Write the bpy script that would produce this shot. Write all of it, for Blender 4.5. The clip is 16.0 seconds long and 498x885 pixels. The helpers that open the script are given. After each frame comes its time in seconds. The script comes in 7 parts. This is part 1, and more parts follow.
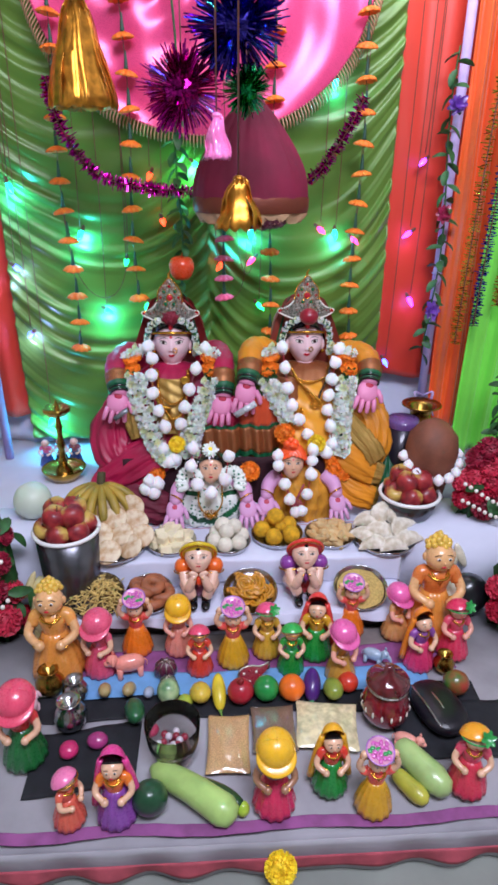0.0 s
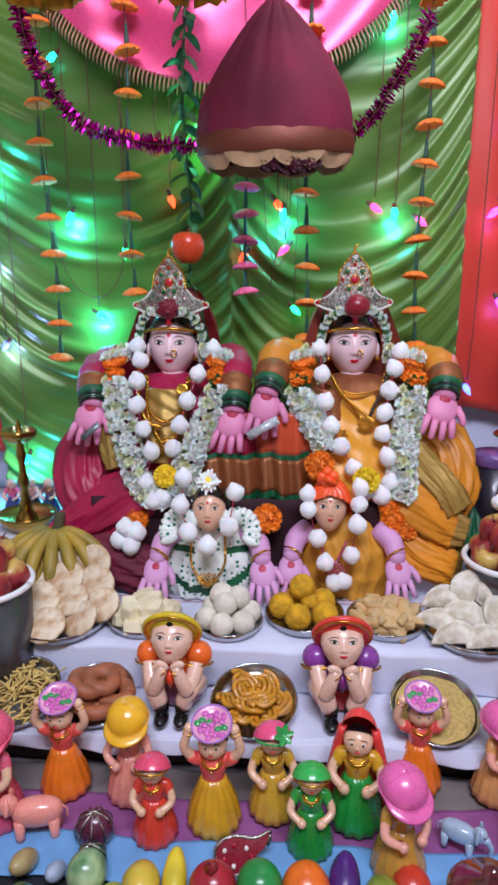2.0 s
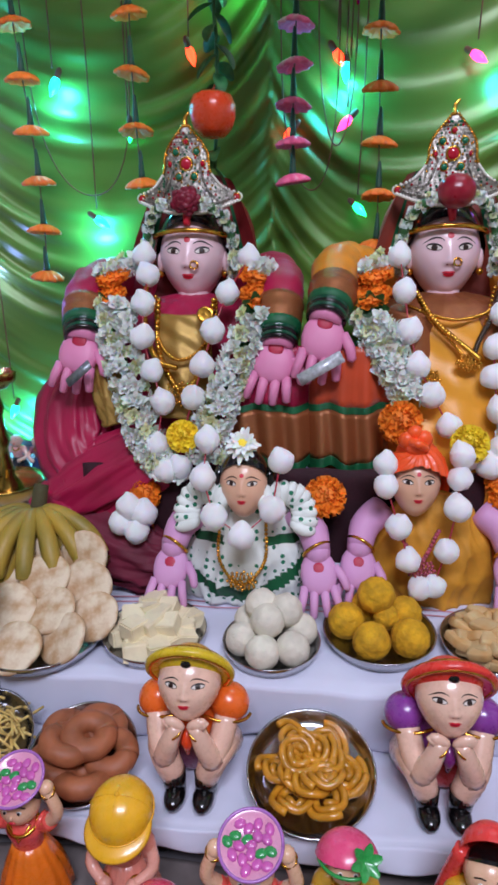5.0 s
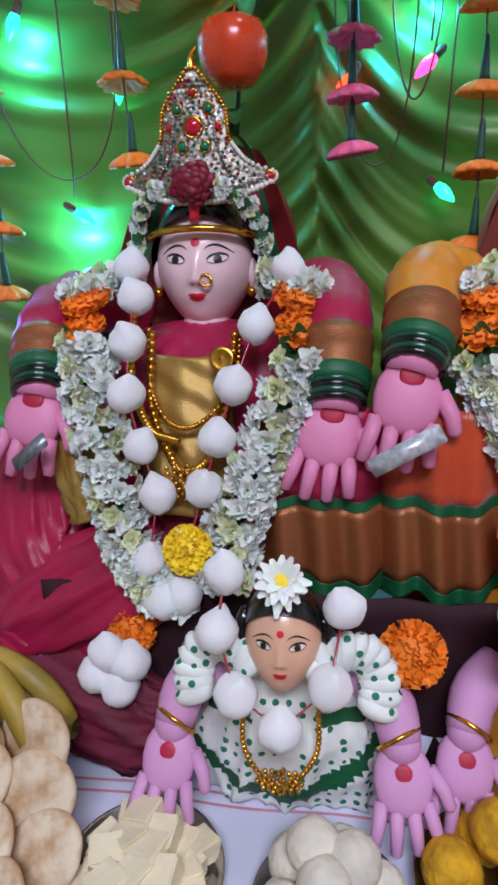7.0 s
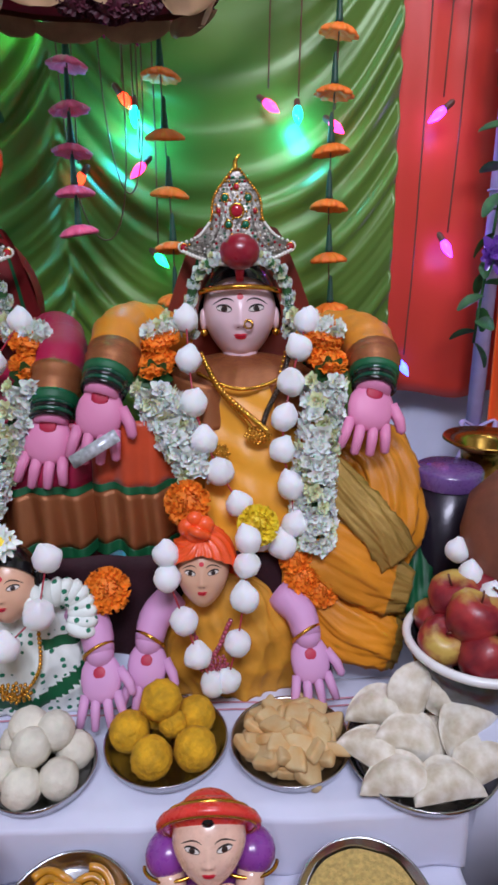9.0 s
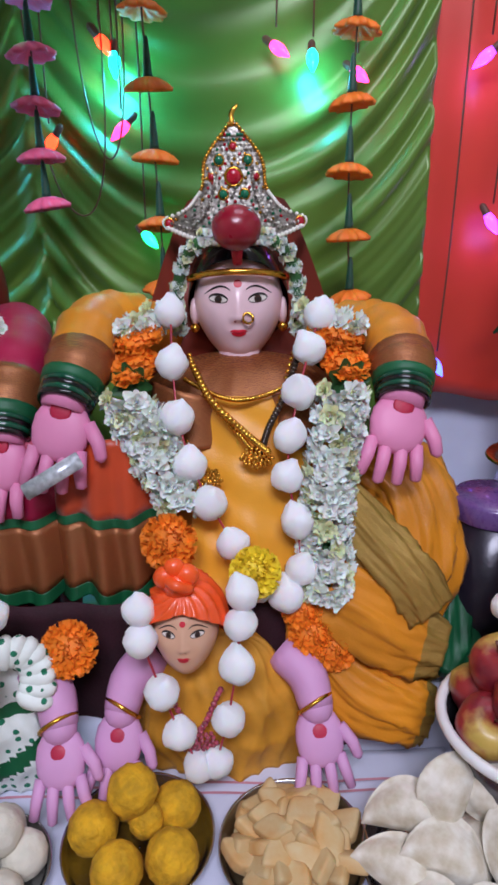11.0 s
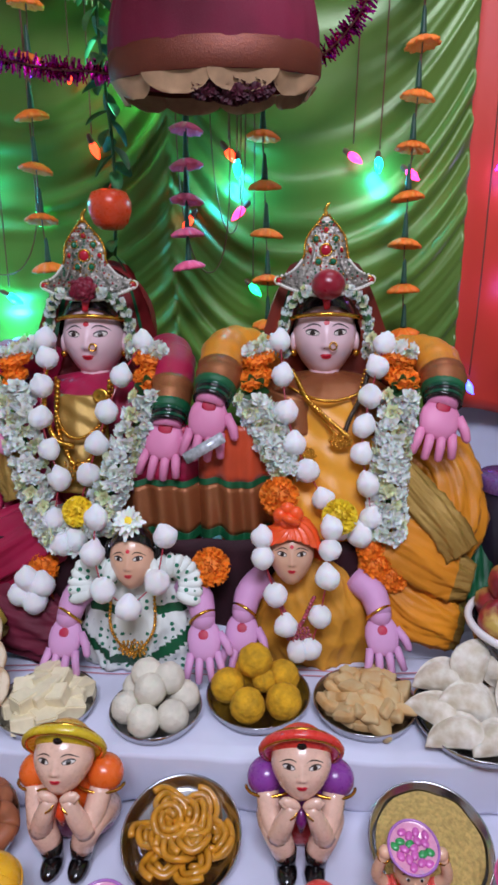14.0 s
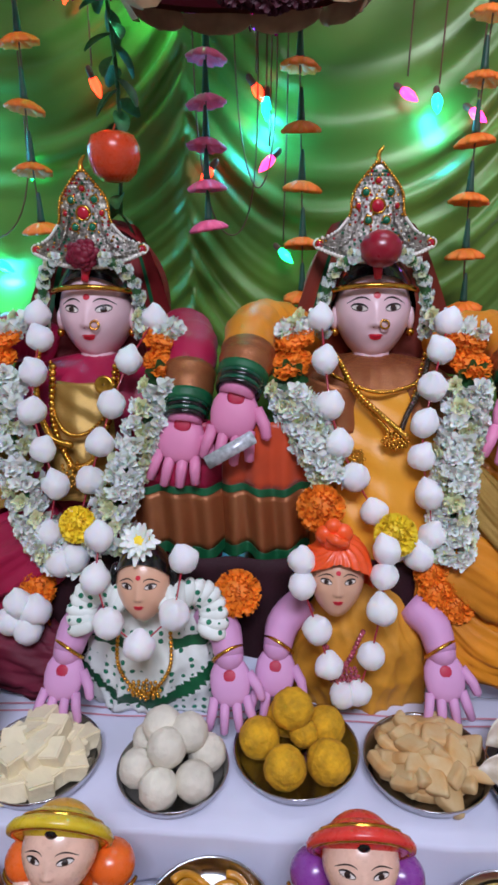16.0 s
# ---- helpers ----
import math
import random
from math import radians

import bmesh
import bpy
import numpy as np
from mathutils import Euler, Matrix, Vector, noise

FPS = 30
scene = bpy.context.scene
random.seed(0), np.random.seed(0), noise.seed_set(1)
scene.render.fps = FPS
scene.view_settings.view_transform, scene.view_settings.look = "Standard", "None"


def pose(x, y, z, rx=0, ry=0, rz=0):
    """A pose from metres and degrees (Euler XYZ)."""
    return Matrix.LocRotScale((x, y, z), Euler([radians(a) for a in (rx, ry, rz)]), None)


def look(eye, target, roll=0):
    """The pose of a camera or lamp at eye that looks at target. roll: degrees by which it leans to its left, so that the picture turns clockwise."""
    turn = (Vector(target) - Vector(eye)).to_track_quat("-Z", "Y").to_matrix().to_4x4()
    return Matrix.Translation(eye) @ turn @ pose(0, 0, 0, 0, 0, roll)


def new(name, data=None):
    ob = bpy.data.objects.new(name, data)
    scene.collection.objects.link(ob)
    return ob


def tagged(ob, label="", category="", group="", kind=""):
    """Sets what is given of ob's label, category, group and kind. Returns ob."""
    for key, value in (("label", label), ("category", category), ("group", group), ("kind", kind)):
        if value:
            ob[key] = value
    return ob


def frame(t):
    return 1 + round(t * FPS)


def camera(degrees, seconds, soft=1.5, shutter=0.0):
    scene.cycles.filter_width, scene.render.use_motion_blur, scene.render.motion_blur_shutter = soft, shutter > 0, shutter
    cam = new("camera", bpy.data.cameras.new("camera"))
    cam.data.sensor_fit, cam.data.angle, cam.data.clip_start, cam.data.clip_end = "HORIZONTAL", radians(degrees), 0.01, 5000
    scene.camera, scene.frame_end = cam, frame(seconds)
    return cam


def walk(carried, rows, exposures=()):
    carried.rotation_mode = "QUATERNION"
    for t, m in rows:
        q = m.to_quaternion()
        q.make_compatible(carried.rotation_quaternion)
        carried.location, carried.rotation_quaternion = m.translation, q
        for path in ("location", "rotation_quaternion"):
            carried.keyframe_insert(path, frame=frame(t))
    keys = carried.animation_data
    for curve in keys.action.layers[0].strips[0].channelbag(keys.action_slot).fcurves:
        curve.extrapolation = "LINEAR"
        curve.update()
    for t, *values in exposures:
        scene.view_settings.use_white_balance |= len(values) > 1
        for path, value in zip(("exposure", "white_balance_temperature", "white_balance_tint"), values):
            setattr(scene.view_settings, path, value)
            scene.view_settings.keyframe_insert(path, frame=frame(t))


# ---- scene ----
cam = camera(43.6, 16.0, soft=3.0)
PATH = [
    (0, (-0.075, -1.273, 1.215), (0.034, 0.547, 0.393), 0.4),
    (0.5, (-0.007, -1.111, 1.178), (-0.008, 0.73, 0.397), 0.2),
    (1, (0.049, -0.999, 1.139), (-0.018, 0.819, 0.309), -1.5),
    (1.5, (0.048, -0.889, 1.014), (-0.072, 1.022, 0.436), -0.1),
    (2, (0.061, -0.839, 0.851), (-0.064, 1.097, 0.367), -0.3),
    (2.5, (0.08, -0.785, 0.746), (-0.063, 1.138, 0.214), -2.2),
    (3, (0.081, -0.718, 0.723), (-0.079, 1.213, 0.224), -2.4),
    (3.5, (0.102, -0.675, 0.724), (-0.015, 1.247, 0.185), -2.4),
    (4, (0.09, -0.621, 0.718), (-0.06, 1.278, 0.109), -2.4),
    (4.5, (0.042, -0.58, 0.751), (-0.158, 1.323, 0.168), -0.8),
    (5, (0.01, -0.495, 0.763), (-0.209, 1.386, 0.12), -1.0),
    (5.2, (-0.009, -0.367, 0.773), (-0.267, 1.478, 0.045), -1.4),
    (7.3, (-0.04, -0.157, 0.774), (-0.345, 1.701, 0.1), -2.0),
    (7.5, (-0.039, -0.161, 0.777), (-0.286, 1.705, 0.102), -1.4),
    (8, (0.054, -0.387, 0.817), (-0.074, 1.523, 0.239), -1.1),
    (8.5, (0.126, -0.495, 0.831), (0.111, 1.431, 0.292), -1.0),
    (9, (0.173, -0.386, 0.826), (0.252, 1.515, 0.209), -0.7),
    (9.5, (0.212, -0.25, 0.813), (0.28, 1.63, 0.134), -1.6),
    (10, (0.205, -0.213, 0.815), (0.227, 1.673, 0.152), -2.0),
    (10.2, (0.2, -0.216, 0.814), (0.223, 1.667, 0.14), -1.2),
    (12.3, (0.218, -0.226, 0.83), (0.208, 1.66, 0.163), -1.1),
    (12.5, (0.216, -0.228, 0.826), (0.196, 1.655, 0.151), -0.5),
    (13, (0.203, -0.275, 0.835), (0.187, 1.621, 0.197), 0.1),
    (13.5, (0.182, -0.448, 0.85), (0.163, 1.476, 0.304), -0.5),
    (14, (0.126, -0.53, 0.848), (0.024, 1.388, 0.291), -0.7),
    (14.5, (0.08, -0.48, 0.839), (-0.077, 1.43, 0.267), -0.2),
    (15, (0.106, -0.681, 0.832), (-0.029, 1.261, 0.373), -0.4),
    (15.5, (0.1, -0.585, 0.843), (-0.03, 1.342, 0.325), -0.7),
    (16, (0.082, -0.361, 0.836), (-0.042, 1.528, 0.192), -0.7),
]
walk(cam, [(t, look(eye, aim, roll)) for t, eye, aim, roll in PATH], ((0, 0.58, 5950, 22), (0.5, 0.74, 5950, 22), (1, 0.66, 5950, 22), (1.5, 0.56, 5950, 22), (2.5, 0.48, 5950, 22), (4, 0.38, 5950, 22), (5, 0.3, 5950, 22), (16, 0.28, 5950, 22)))

# ---- light ----
world = bpy.data.worlds.new("world")
scene.world = world
world.use_nodes = True
world.node_tree.nodes["Background"].inputs[0].default_value = (0.9, 0.95, 1.0, 1)
world.node_tree.nodes["Background"].inputs[1].default_value = 0.32
scene.view_settings.exposure = 0.0


def lamp(name, kind, m, power, color=(1, 1, 1), size=0.1, size_y=None):
    data = bpy.data.lights.new(name, kind)
    data.energy, data.color = power, color
    if kind == "AREA":
        data.size = size
        if size_y:
            data.shape, data.size_y = "RECTANGLE", size_y
    else:
        data.shadow_soft_size = size
    ob = new(name, data)
    ob.matrix_world = m
    return ob


lamp("ceiling_lamp", "AREA", look((0.25, -1.45, 2.5), (0.0, 0.3, 0.5)), 42, (0.9, 0.94, 1.0), 1.2, 0.5)
lamp("tube_lamp", "AREA", look((0.42, 0.5, 1.95), (0.4, 0.72, 1.45)), 2.2, (0.93, 0.97, 1.0), 0.6, 0.06)


# ---- materials ----
def rgb(h):
    """A base colour from a hex code of the display colour."""
    out = []
    for i in (0, 2, 4):
        c = int(h[i:i + 2], 16) / 255
        out.append(c / 12.92 if c < 0.04045 else ((c + 0.055) / 1.055) ** 2.4)
    return out


def mat(name, h, rough=0.5, metal=0.0, var=0.18, scale=30.0, bump=0.15, bscale=150.0, depth=0.002, coat=0.0, rnd=0.0,
        sheen=0.0, sub=0.0, second=None, mixscale=None, spec=0.5):
    """A painted or cloth surface: two scales of variation in colour and roughness, and fine relief."""
    m = bpy.data.materials.new(name)
    m.use_nodes = True
    nt = m.node_tree
    b = nt.nodes["Principled BSDF"]
    co = nt.nodes.new("ShaderNodeTexCoord")
    n1 = nt.nodes.new("ShaderNodeTexNoise")
    n1.inputs["Scale"].default_value, n1.inputs["Detail"].default_value = mixscale or scale, 5
    n2 = nt.nodes.new("ShaderNodeTexNoise")
    n2.inputs["Scale"].default_value, n2.inputs["Detail"].default_value = bscale, 4
    for n in (n1, n2):
        nt.links.new(co.outputs["Object"], n.inputs["Vector"])
    c = rgb(h)
    ramp = nt.nodes.new("ShaderNodeValToRGB")
    lo = [v * (1 - var) for v in c]
    hi = rgb(second) if second else [min(1, v * (1 + var)) for v in c]
    ramp.color_ramp.elements[0].position, ramp.color_ramp.elements[1].position = 0.35, 0.65
    ramp.color_ramp.elements[0].color, ramp.color_ramp.elements[1].color = (*lo, 1), (*hi, 1)
    nt.links.new(n1.outputs["Fac"], ramp.inputs["Fac"])
    col = ramp.outputs["Color"]
    if rnd:
        oi = nt.nodes.new("ShaderNodeObjectInfo")
        hs = nt.nodes.new("ShaderNodeHueSaturation")
        mr = nt.nodes.new("ShaderNodeMapRange")
        mr.inputs["To Min"].default_value, mr.inputs["To Max"].default_value = 1 - rnd, 1 + rnd
        nt.links.new(oi.outputs["Random"], mr.inputs["Value"])
        nt.links.new(mr.outputs["Result"], hs.inputs["Value"])
        nt.links.new(col, hs.inputs["Color"])
        col = hs.outputs["Color"]
    nt.links.new(col, b.inputs["Base Color"])
    mr = nt.nodes.new("ShaderNodeMapRange")
    mr.inputs["To Min"].default_value, mr.inputs["To Max"].default_value = max(0.03, rough * 0.8), min(1, rough * 1.2)
    nt.links.new(n2.outputs["Fac"], mr.inputs["Value"])
    nt.links.new(mr.outputs["Result"], b.inputs["Roughness"])
    b.inputs["Metallic"].default_value = metal
    b.inputs["Coat Weight"].default_value, b.inputs["Coat Roughness"].default_value = coat, 0.12
    b.inputs["Sheen Weight"].default_value = sheen
    b.inputs["Specular IOR Level"].default_value = spec
    if sub:
        b.inputs["Subsurface Weight"].default_value, b.inputs["Subsurface Scale"].default_value = sub, 0.01
    if bump:
        bp = nt.nodes.new("ShaderNodeBump")
        bp.inputs["Strength"].default_value, bp.inputs["Distance"].default_value = bump, depth
        nt.links.new(n2.outputs["Fac"], bp.inputs["Height"])
        nt.links.new(bp.outputs["Normal"], b.inputs["Normal"])
    return m


def dotted(name, base, dot, scale, radius):
    m = mat(name, base, 0.75, var=0.08, bscale=400)
    nt = m.node_tree
    b = nt.nodes["Principled BSDF"]
    co = next(n for n in nt.nodes if n.type == "TEX_COORD")
    vo = nt.nodes.new("ShaderNodeTexVoronoi")
    vo.inputs["Scale"].default_value, vo.inputs["Randomness"].default_value = scale, 0.25
    lt = nt.nodes.new("ShaderNodeMath")
    lt.operation = "LESS_THAN"
    lt.inputs[1].default_value = radius
    mx = nt.nodes.new("ShaderNodeMix")
    mx.data_type = "RGBA"
    old = b.inputs["Base Color"].links[0].from_socket
    nt.links.new(co.outputs["Object"], vo.inputs["Vector"])
    nt.links.new(vo.outputs["Distance"], lt.inputs[0])
    nt.links.new(lt.outputs[0], mx.inputs["Factor"])
    nt.links.new(old, mx.inputs["A"])
    mx.inputs["B"].default_value = (*rgb(dot), 1)
    nt.links.new(mx.outputs["Result"], b.inputs["Base Color"])
    return m


def brocade(name, base, thread, scale):
    """Cloth with a woven metal thread: fine bands of shiny and dull."""
    m = mat(name, base, 0.45, var=0.15, bscale=500, bump=0.25)
    nt = m.node_tree
    b = nt.nodes["Principled BSDF"]
    co = next(n for n in nt.nodes if n.type == "TEX_COORD")
    wv = nt.nodes.new("ShaderNodeTexWave")
    wv.inputs["Scale"].default_value, wv.inputs["Distortion"].default_value = scale, 6.0
    wv.inputs["Detail"].default_value = 3
    wv.bands_direction = "Z"
    mx = nt.nodes.new("ShaderNodeMix")
    mx.data_type = "RGBA"
    old = b.inputs["Base Color"].links[0].from_socket
    nt.links.new(co.outputs["Object"], wv.inputs["Vector"])
    nt.links.new(wv.outputs["Fac"], mx.inputs["Factor"])
    nt.links.new(old, mx.inputs["A"])
    mx.inputs["B"].default_value = (*rgb(thread), 1)
    nt.links.new(mx.outputs["Result"], b.inputs["Base Color"])
    mr = nt.nodes.new("ShaderNodeMath")
    mr.operation = "MULTIPLY"
    mr.inputs[1].default_value = 0.75
    nt.links.new(wv.outputs["Fac"], mr.inputs[0])
    nt.links.new(mr.outputs[0], b.inputs["Metallic"])
    return m


def glow(name, h, power):
    m = bpy.data.materials.new(name)
    m.use_nodes = True
    b = m.node_tree.nodes["Principled BSDF"]
    b.inputs["Base Color"].default_value = (*rgb(h), 1)
    b.inputs["Roughness"].default_value = 0.2
    b.inputs["Emission Color"].default_value = (*rgb(h), 1)
    b.inputs["Emission Strength"].default_value = power
    return m


def glass(name, h="ffffff", rough=0.05):
    m = bpy.data.materials.new(name)
    m.use_nodes = True
    b = m.node_tree.nodes["Principled BSDF"]
    b.inputs["Base Color"].default_value = (*rgb(h), 1)
    b.inputs["Roughness"].default_value = rough
    b.inputs["Transmission Weight"].default_value = 1.0
    b.inputs["IOR"].default_value = 1.45
    return m


GREEN = mat("green_satin", "5c7c2c", 0.34, var=0.15, scale=3, bump=0.06, bscale=700, sheen=0.1, metal=0.1)
LIME = mat("lime_satin", "7be04a", 0.4, var=0.1, scale=4, bump=0.06, bscale=600, sheen=0.3)
RED = mat("red_satin", "d63a24", 0.42, var=0.1, scale=3, bump=0.06, bscale=600, sheen=0.3)
ORANGE = mat("orange_satin", "f2621a", 0.42, var=0.1, scale=3, bump=0.06, bscale=600, sheen=0.3)
PINK = mat("pink_satin", "ee4f86", 0.28, var=0.12, scale=3, bump=0.06, bscale=600, metal=0.25)
FRINGE = mat("fringe_gold", "b98a6a", 0.5, metal=0.3)
WHITE = mat("white_cloth", "d9dbee", 0.85, var=0.05, scale=8, bump=0.2, bscale=900, sheen=0.2)
STRIPE = mat("pink_stripe", "c98a98", 0.85, var=0.1)
LILAC = mat("lilac_cloth", "bba6d4", 0.85, var=0.1, bscale=700)
PURPLE = mat("purple_cloth", "8f4f86", 0.8, var=0.18, bscale=600)
BLUE = mat("blue_cloth", "6fa3d6", 0.8, var=0.1, bscale=600)
BLACK = mat("black_cloth", "1b1c22", 0.8, var=0.3, bscale=500)
GREY = mat("grey_cloth", "a8a4aa", 0.85, var=0.12, scale=10, bscale=500)
MAROONCLOTH = mat("maroon_cloth", "6d1830", 0.7, var=0.2, bscale=500)
WALL = mat("wall_paint", "d8d4cc", 0.9, var=0.05, scale=2, bump=0.05)
FLOOR = mat("floor_tile", "8c9088", 0.5, var=0.15, scale=5, bump=0.05)
MAGENTA = mat("magenta_silk", "a81544", 0.4, var=0.2, scale=9, bump=0.2, bscale=400, sheen=0.05)
GOLDSILK = mat("golden_silk", "dc8a1c", 0.36, var=0.2, scale=9, bump=0.2, bscale=400, sheen=0.05)
RUST = mat("rust_silk", "c4461c", 0.4, var=0.18, scale=9, bump=0.12, bscale=500, sheen=0.3)
ZARI = brocade("copper_zari", "6c2418", "c08048", 260)
GOLDZARI = brocade("gold_zari", "8a6228", "d0ac58", 300)
GREENEDGE = mat("green_border", "0f5a34", 0.5, var=0.2, bscale=500)
DARKRED = mat("dark_red_cloth", "7a1a1c", 0.55, var=0.2, bscale=500)
MAROON = mat("maroon_silk", "740e30", 0.78, var=0.2, scale=10, bump=0.15, bscale=500)
SKIN = mat("face_paint", "efcacf", 0.33, var=0.05, scale=12, bump=0.02, coat=0.3)
TAN = mat("tan_paint", "e2b090", 0.35, var=0.06, scale=12, bump=0.02, coat=0.3)
ROSE = mat("pink_limb_paint", "e58cb4", 0.5, var=0.05, scale=14, bump=0.03)
LILACSKIN = mat("lilac_limb_cloth", "d9a0cc", 0.6, var=0.05, scale=14, bump=0.05)
SPOTPAINT = mat("crimson_spot_paint", "b81c40", 0.5, var=0.1)
HAIR = mat("black_gloss", "0d0a0c", 0.18, var=0.2, bump=0.03, coat=0.5)
REDPAINT = mat("red_paint", "d11f35", 0.4, var=0.1)
INK = mat("ink", "1a100e", 0.4)
IRIS = mat("brown_iris", "3c2114", 0.3)
LIPDARK = mat("dark_lip_paint", "8c1f2c", 0.4)
EYEWHITE = mat("eye_white", "e6dcd4", 0.35)
GOLD = mat("gold_metal", "d9a13c", 0.22, 1.0, var=0.2, scale=60, bump=0.1)
SILVER = mat("silver_metal", "a8a29a", 0.3, 1.0, var=0.5, scale=160, bump=0.6, bscale=350)
STEEL = mat("steel", "b9b9bc", 0.2, 1.0, var=0.08, scale=20, bump=0.03)
BRASS = mat("brass", "b08a3e", 0.24, 1.0, var=0.25, scale=25, bump=0.05)
PEARL = mat("pearl", "efe9de", 0.2, var=0.05, coat=0.4)
RUBY = mat("ruby", "b3102a", 0.12, coat=0.6)
EMERALD = mat("emerald", "0a6a48", 0.12, coat=0.6)
COTTON = mat("cotton", "f8f7fa", 0.95, var=0.02, bump=0.35, bscale=160, depth=0.003, sheen=0.5, sub=0.25)
PETAL = mat("white_petal", "f6f6ee", 0.6, var=0.05, scale=60, rnd=0.05, sub=0.3)
CREAMPETAL = mat("cream_petal", "efeec0", 0.6, var=0.08, scale=60, rnd=0.05, sub=0.3)
BUD = mat("pale_bud", "d9dc9a", 0.6, var=0.1)
LEMONPETAL = mat("yellow_petal", "ffd820", 0.6, var=0.12, scale=80, rnd=0.08)
MARIGOLD = mat("marigold_petal", "f08412", 0.65, var=0.14, scale=90, rnd=0.1)
ROSEPETAL = mat("rose_petal", "7a0f2a", 0.5, var=0.2, scale=60)
PAPERORANGE = mat("orange_paper", "ff7c1a", 0.6, var=0.12, scale=40, rnd=0.08, sub=0.3)
PAPERPINK = mat("pink_paper", "ec5f8a", 0.6, var=0.12, scale=40)
LEAF = mat("leaf", "2c5a2c", 0.5, var=0.3, scale=60, rnd=0.2)
DARKLEAF = mat("stem_paper", "1f4a38", 0.5, var=0.25)
DOTS = dotted("dotted_cotton", "e9efe8", "1f7a58", 82, 0.27)
MUSTARD = mat("mustard_cloth", "d9982a", 0.6, var=0.15, bscale=500)
TURBAN = mat("orange_turban_paint", "f5581a", 0.4, var=0.12, scale=30, coat=0.3)
TINSEL = mat("purple_tinsel", "b81f96", 0.15, 1.0, var=0.5, scale=200, bump=0)
TINSELGREEN = mat("green_tinsel", "1f9a58", 0.15, 1.0, var=0.5, scale=200, bump=0)
TINSELGOLD = mat("gold_tinsel", "d8b24a", 0.15, 1.0, var=0.4, scale=200, bump=0)
TINSELBLUE = mat("blue_tinsel", "4a3fb0", 0.15, 1.0, var=0.5, scale=200, bump=0)
WIRE = mat("wire", "6a3a2c", 0.5)
PANEER = mat("cream_sweet", "e9ddb9", 0.75, var=0.06, scale=40, bump=0.4, bscale=120, depth=0.003, rnd=0.05)
LADOO = mat("white_sweet", "dcd6c4", 0.8, var=0.08, scale=50, bump=0.5, bscale=160, depth=0.003, rnd=0.05)
BESAN = mat("yellow_sweet", "d09c0c", 0.85, var=0.25, scale=70, bump=0.7, bscale=170, depth=0.004, rnd=0.06)
FRIED = mat("fried_dough", "e2c792", 0.65, var=0.2, scale=35, bump=0.3, bscale=110, depth=0.003, rnd=0.1, second="c89a5c")
PURI = mat("pale_bread", "c89c6c", 0.7, var=0.12, scale=45, bump=0.4, bscale=90, depth=0.003, rnd=0.06, second="e4d2b4")
KARANJI = mat("pale_pastry", "d2c4a8", 0.65, var=0.14, scale=45, second="e8e2d4", bump=0.25, bscale=90, depth=0.003, rnd=0.06)
VADA = mat("brown_sweet", "9a5a38", 0.55, var=0.2, scale=40, bump=0.3, bscale=100, rnd=0.08)
JALEBI = mat("orange_sweet", "c98a20", 0.25, var=0.25, scale=40, bump=0.5, bscale=100, depth=0.003, coat=0.4)
NOODLE = mat("noodle_sweet", "d6b86a", 0.6, var=0.2, scale=60)


def apple_skin():
    """Red skin in streaks, yellow round the stem and on one cheek."""
    m = mat("apple_skin", "7e1426", 0.42, var=0.25, scale=30, second="a83232", coat=0.15, rnd=0.15)
    nt = m.node_tree
    b = nt.nodes["Principled BSDF"]
    red = b.inputs["Base Color"].links[0].from_socket
    co = next(n for n in nt.nodes if n.type == "TEX_COORD")
    xyz = nt.nodes.new("ShaderNodeSeparateXYZ")
    nt.links.new(co.outputs["Object"], xyz.inputs["Vector"])
    cheek = nt.nodes.new("ShaderNodeMath")
    cheek.operation = "MULTIPLY_ADD"
    cheek.inputs[1].default_value = 0.75
    nt.links.new(xyz.outputs["X"], cheek.inputs[0])
    nt.links.new(xyz.outputs["Z"], cheek.inputs[2])
    streak = nt.nodes.new("ShaderNodeTexNoise")
    streak.inputs["Scale"].default_value, streak.inputs["Detail"].default_value = 75, 5
    nt.links.new(co.outputs["Object"], streak.inputs["Vector"])
    jit = nt.nodes.new("ShaderNodeMath")
    jit.operation = "MULTIPLY_ADD"
    jit.inputs[1].default_value = 0.03
    nt.links.new(streak.outputs["Fac"], jit.inputs[0])
    nt.links.new(cheek.outputs[0], jit.inputs[2])
    ramp = nt.nodes.new("ShaderNodeMapRange")
    ramp.inputs["From Min"].default_value, ramp.inputs["From Max"].default_value = 0.041, 0.058
    nt.links.new(jit.outputs[0], ramp.inputs["Value"])
    mx = nt.nodes.new("ShaderNodeMix")
    mx.data_type = "RGBA"
    nt.links.new(ramp.outputs["Result"], mx.inputs["Factor"])
    nt.links.new(red, mx.inputs["A"])
    mx.inputs["B"].default_value = (*rgb("c9a850"), 1)
    nt.links.new(mx.outputs["Result"], b.inputs["Base Color"])
    return m


APPLE = apple_skin()
BANANA = mat("banana_skin", "c9a43a", 0.5, var=0.2, scale=18, second="8a7a30")
COCONUT = mat("brown_clay", "7a4632", 0.65, var=0.2, scale=20, bump=0.3)
PLASTICWHITE = mat("white_plastic", "ecebea", 0.3, var=0.03, coat=0.3)
DARKSTEEL = mat("dark_steel", "6a6a70", 0.25, 0.9, var=0.1)
GLASS = glass("clear_glass")
TOYS = {}


def toy(h):
    """Glossy toy paint in one colour."""
    if h not in TOYS:
        TOYS[h] = mat("toy_paint", h, 0.28, var=0.1, scale=40, bump=0.06, bscale=200, coat=0.5)
    return TOYS[h]


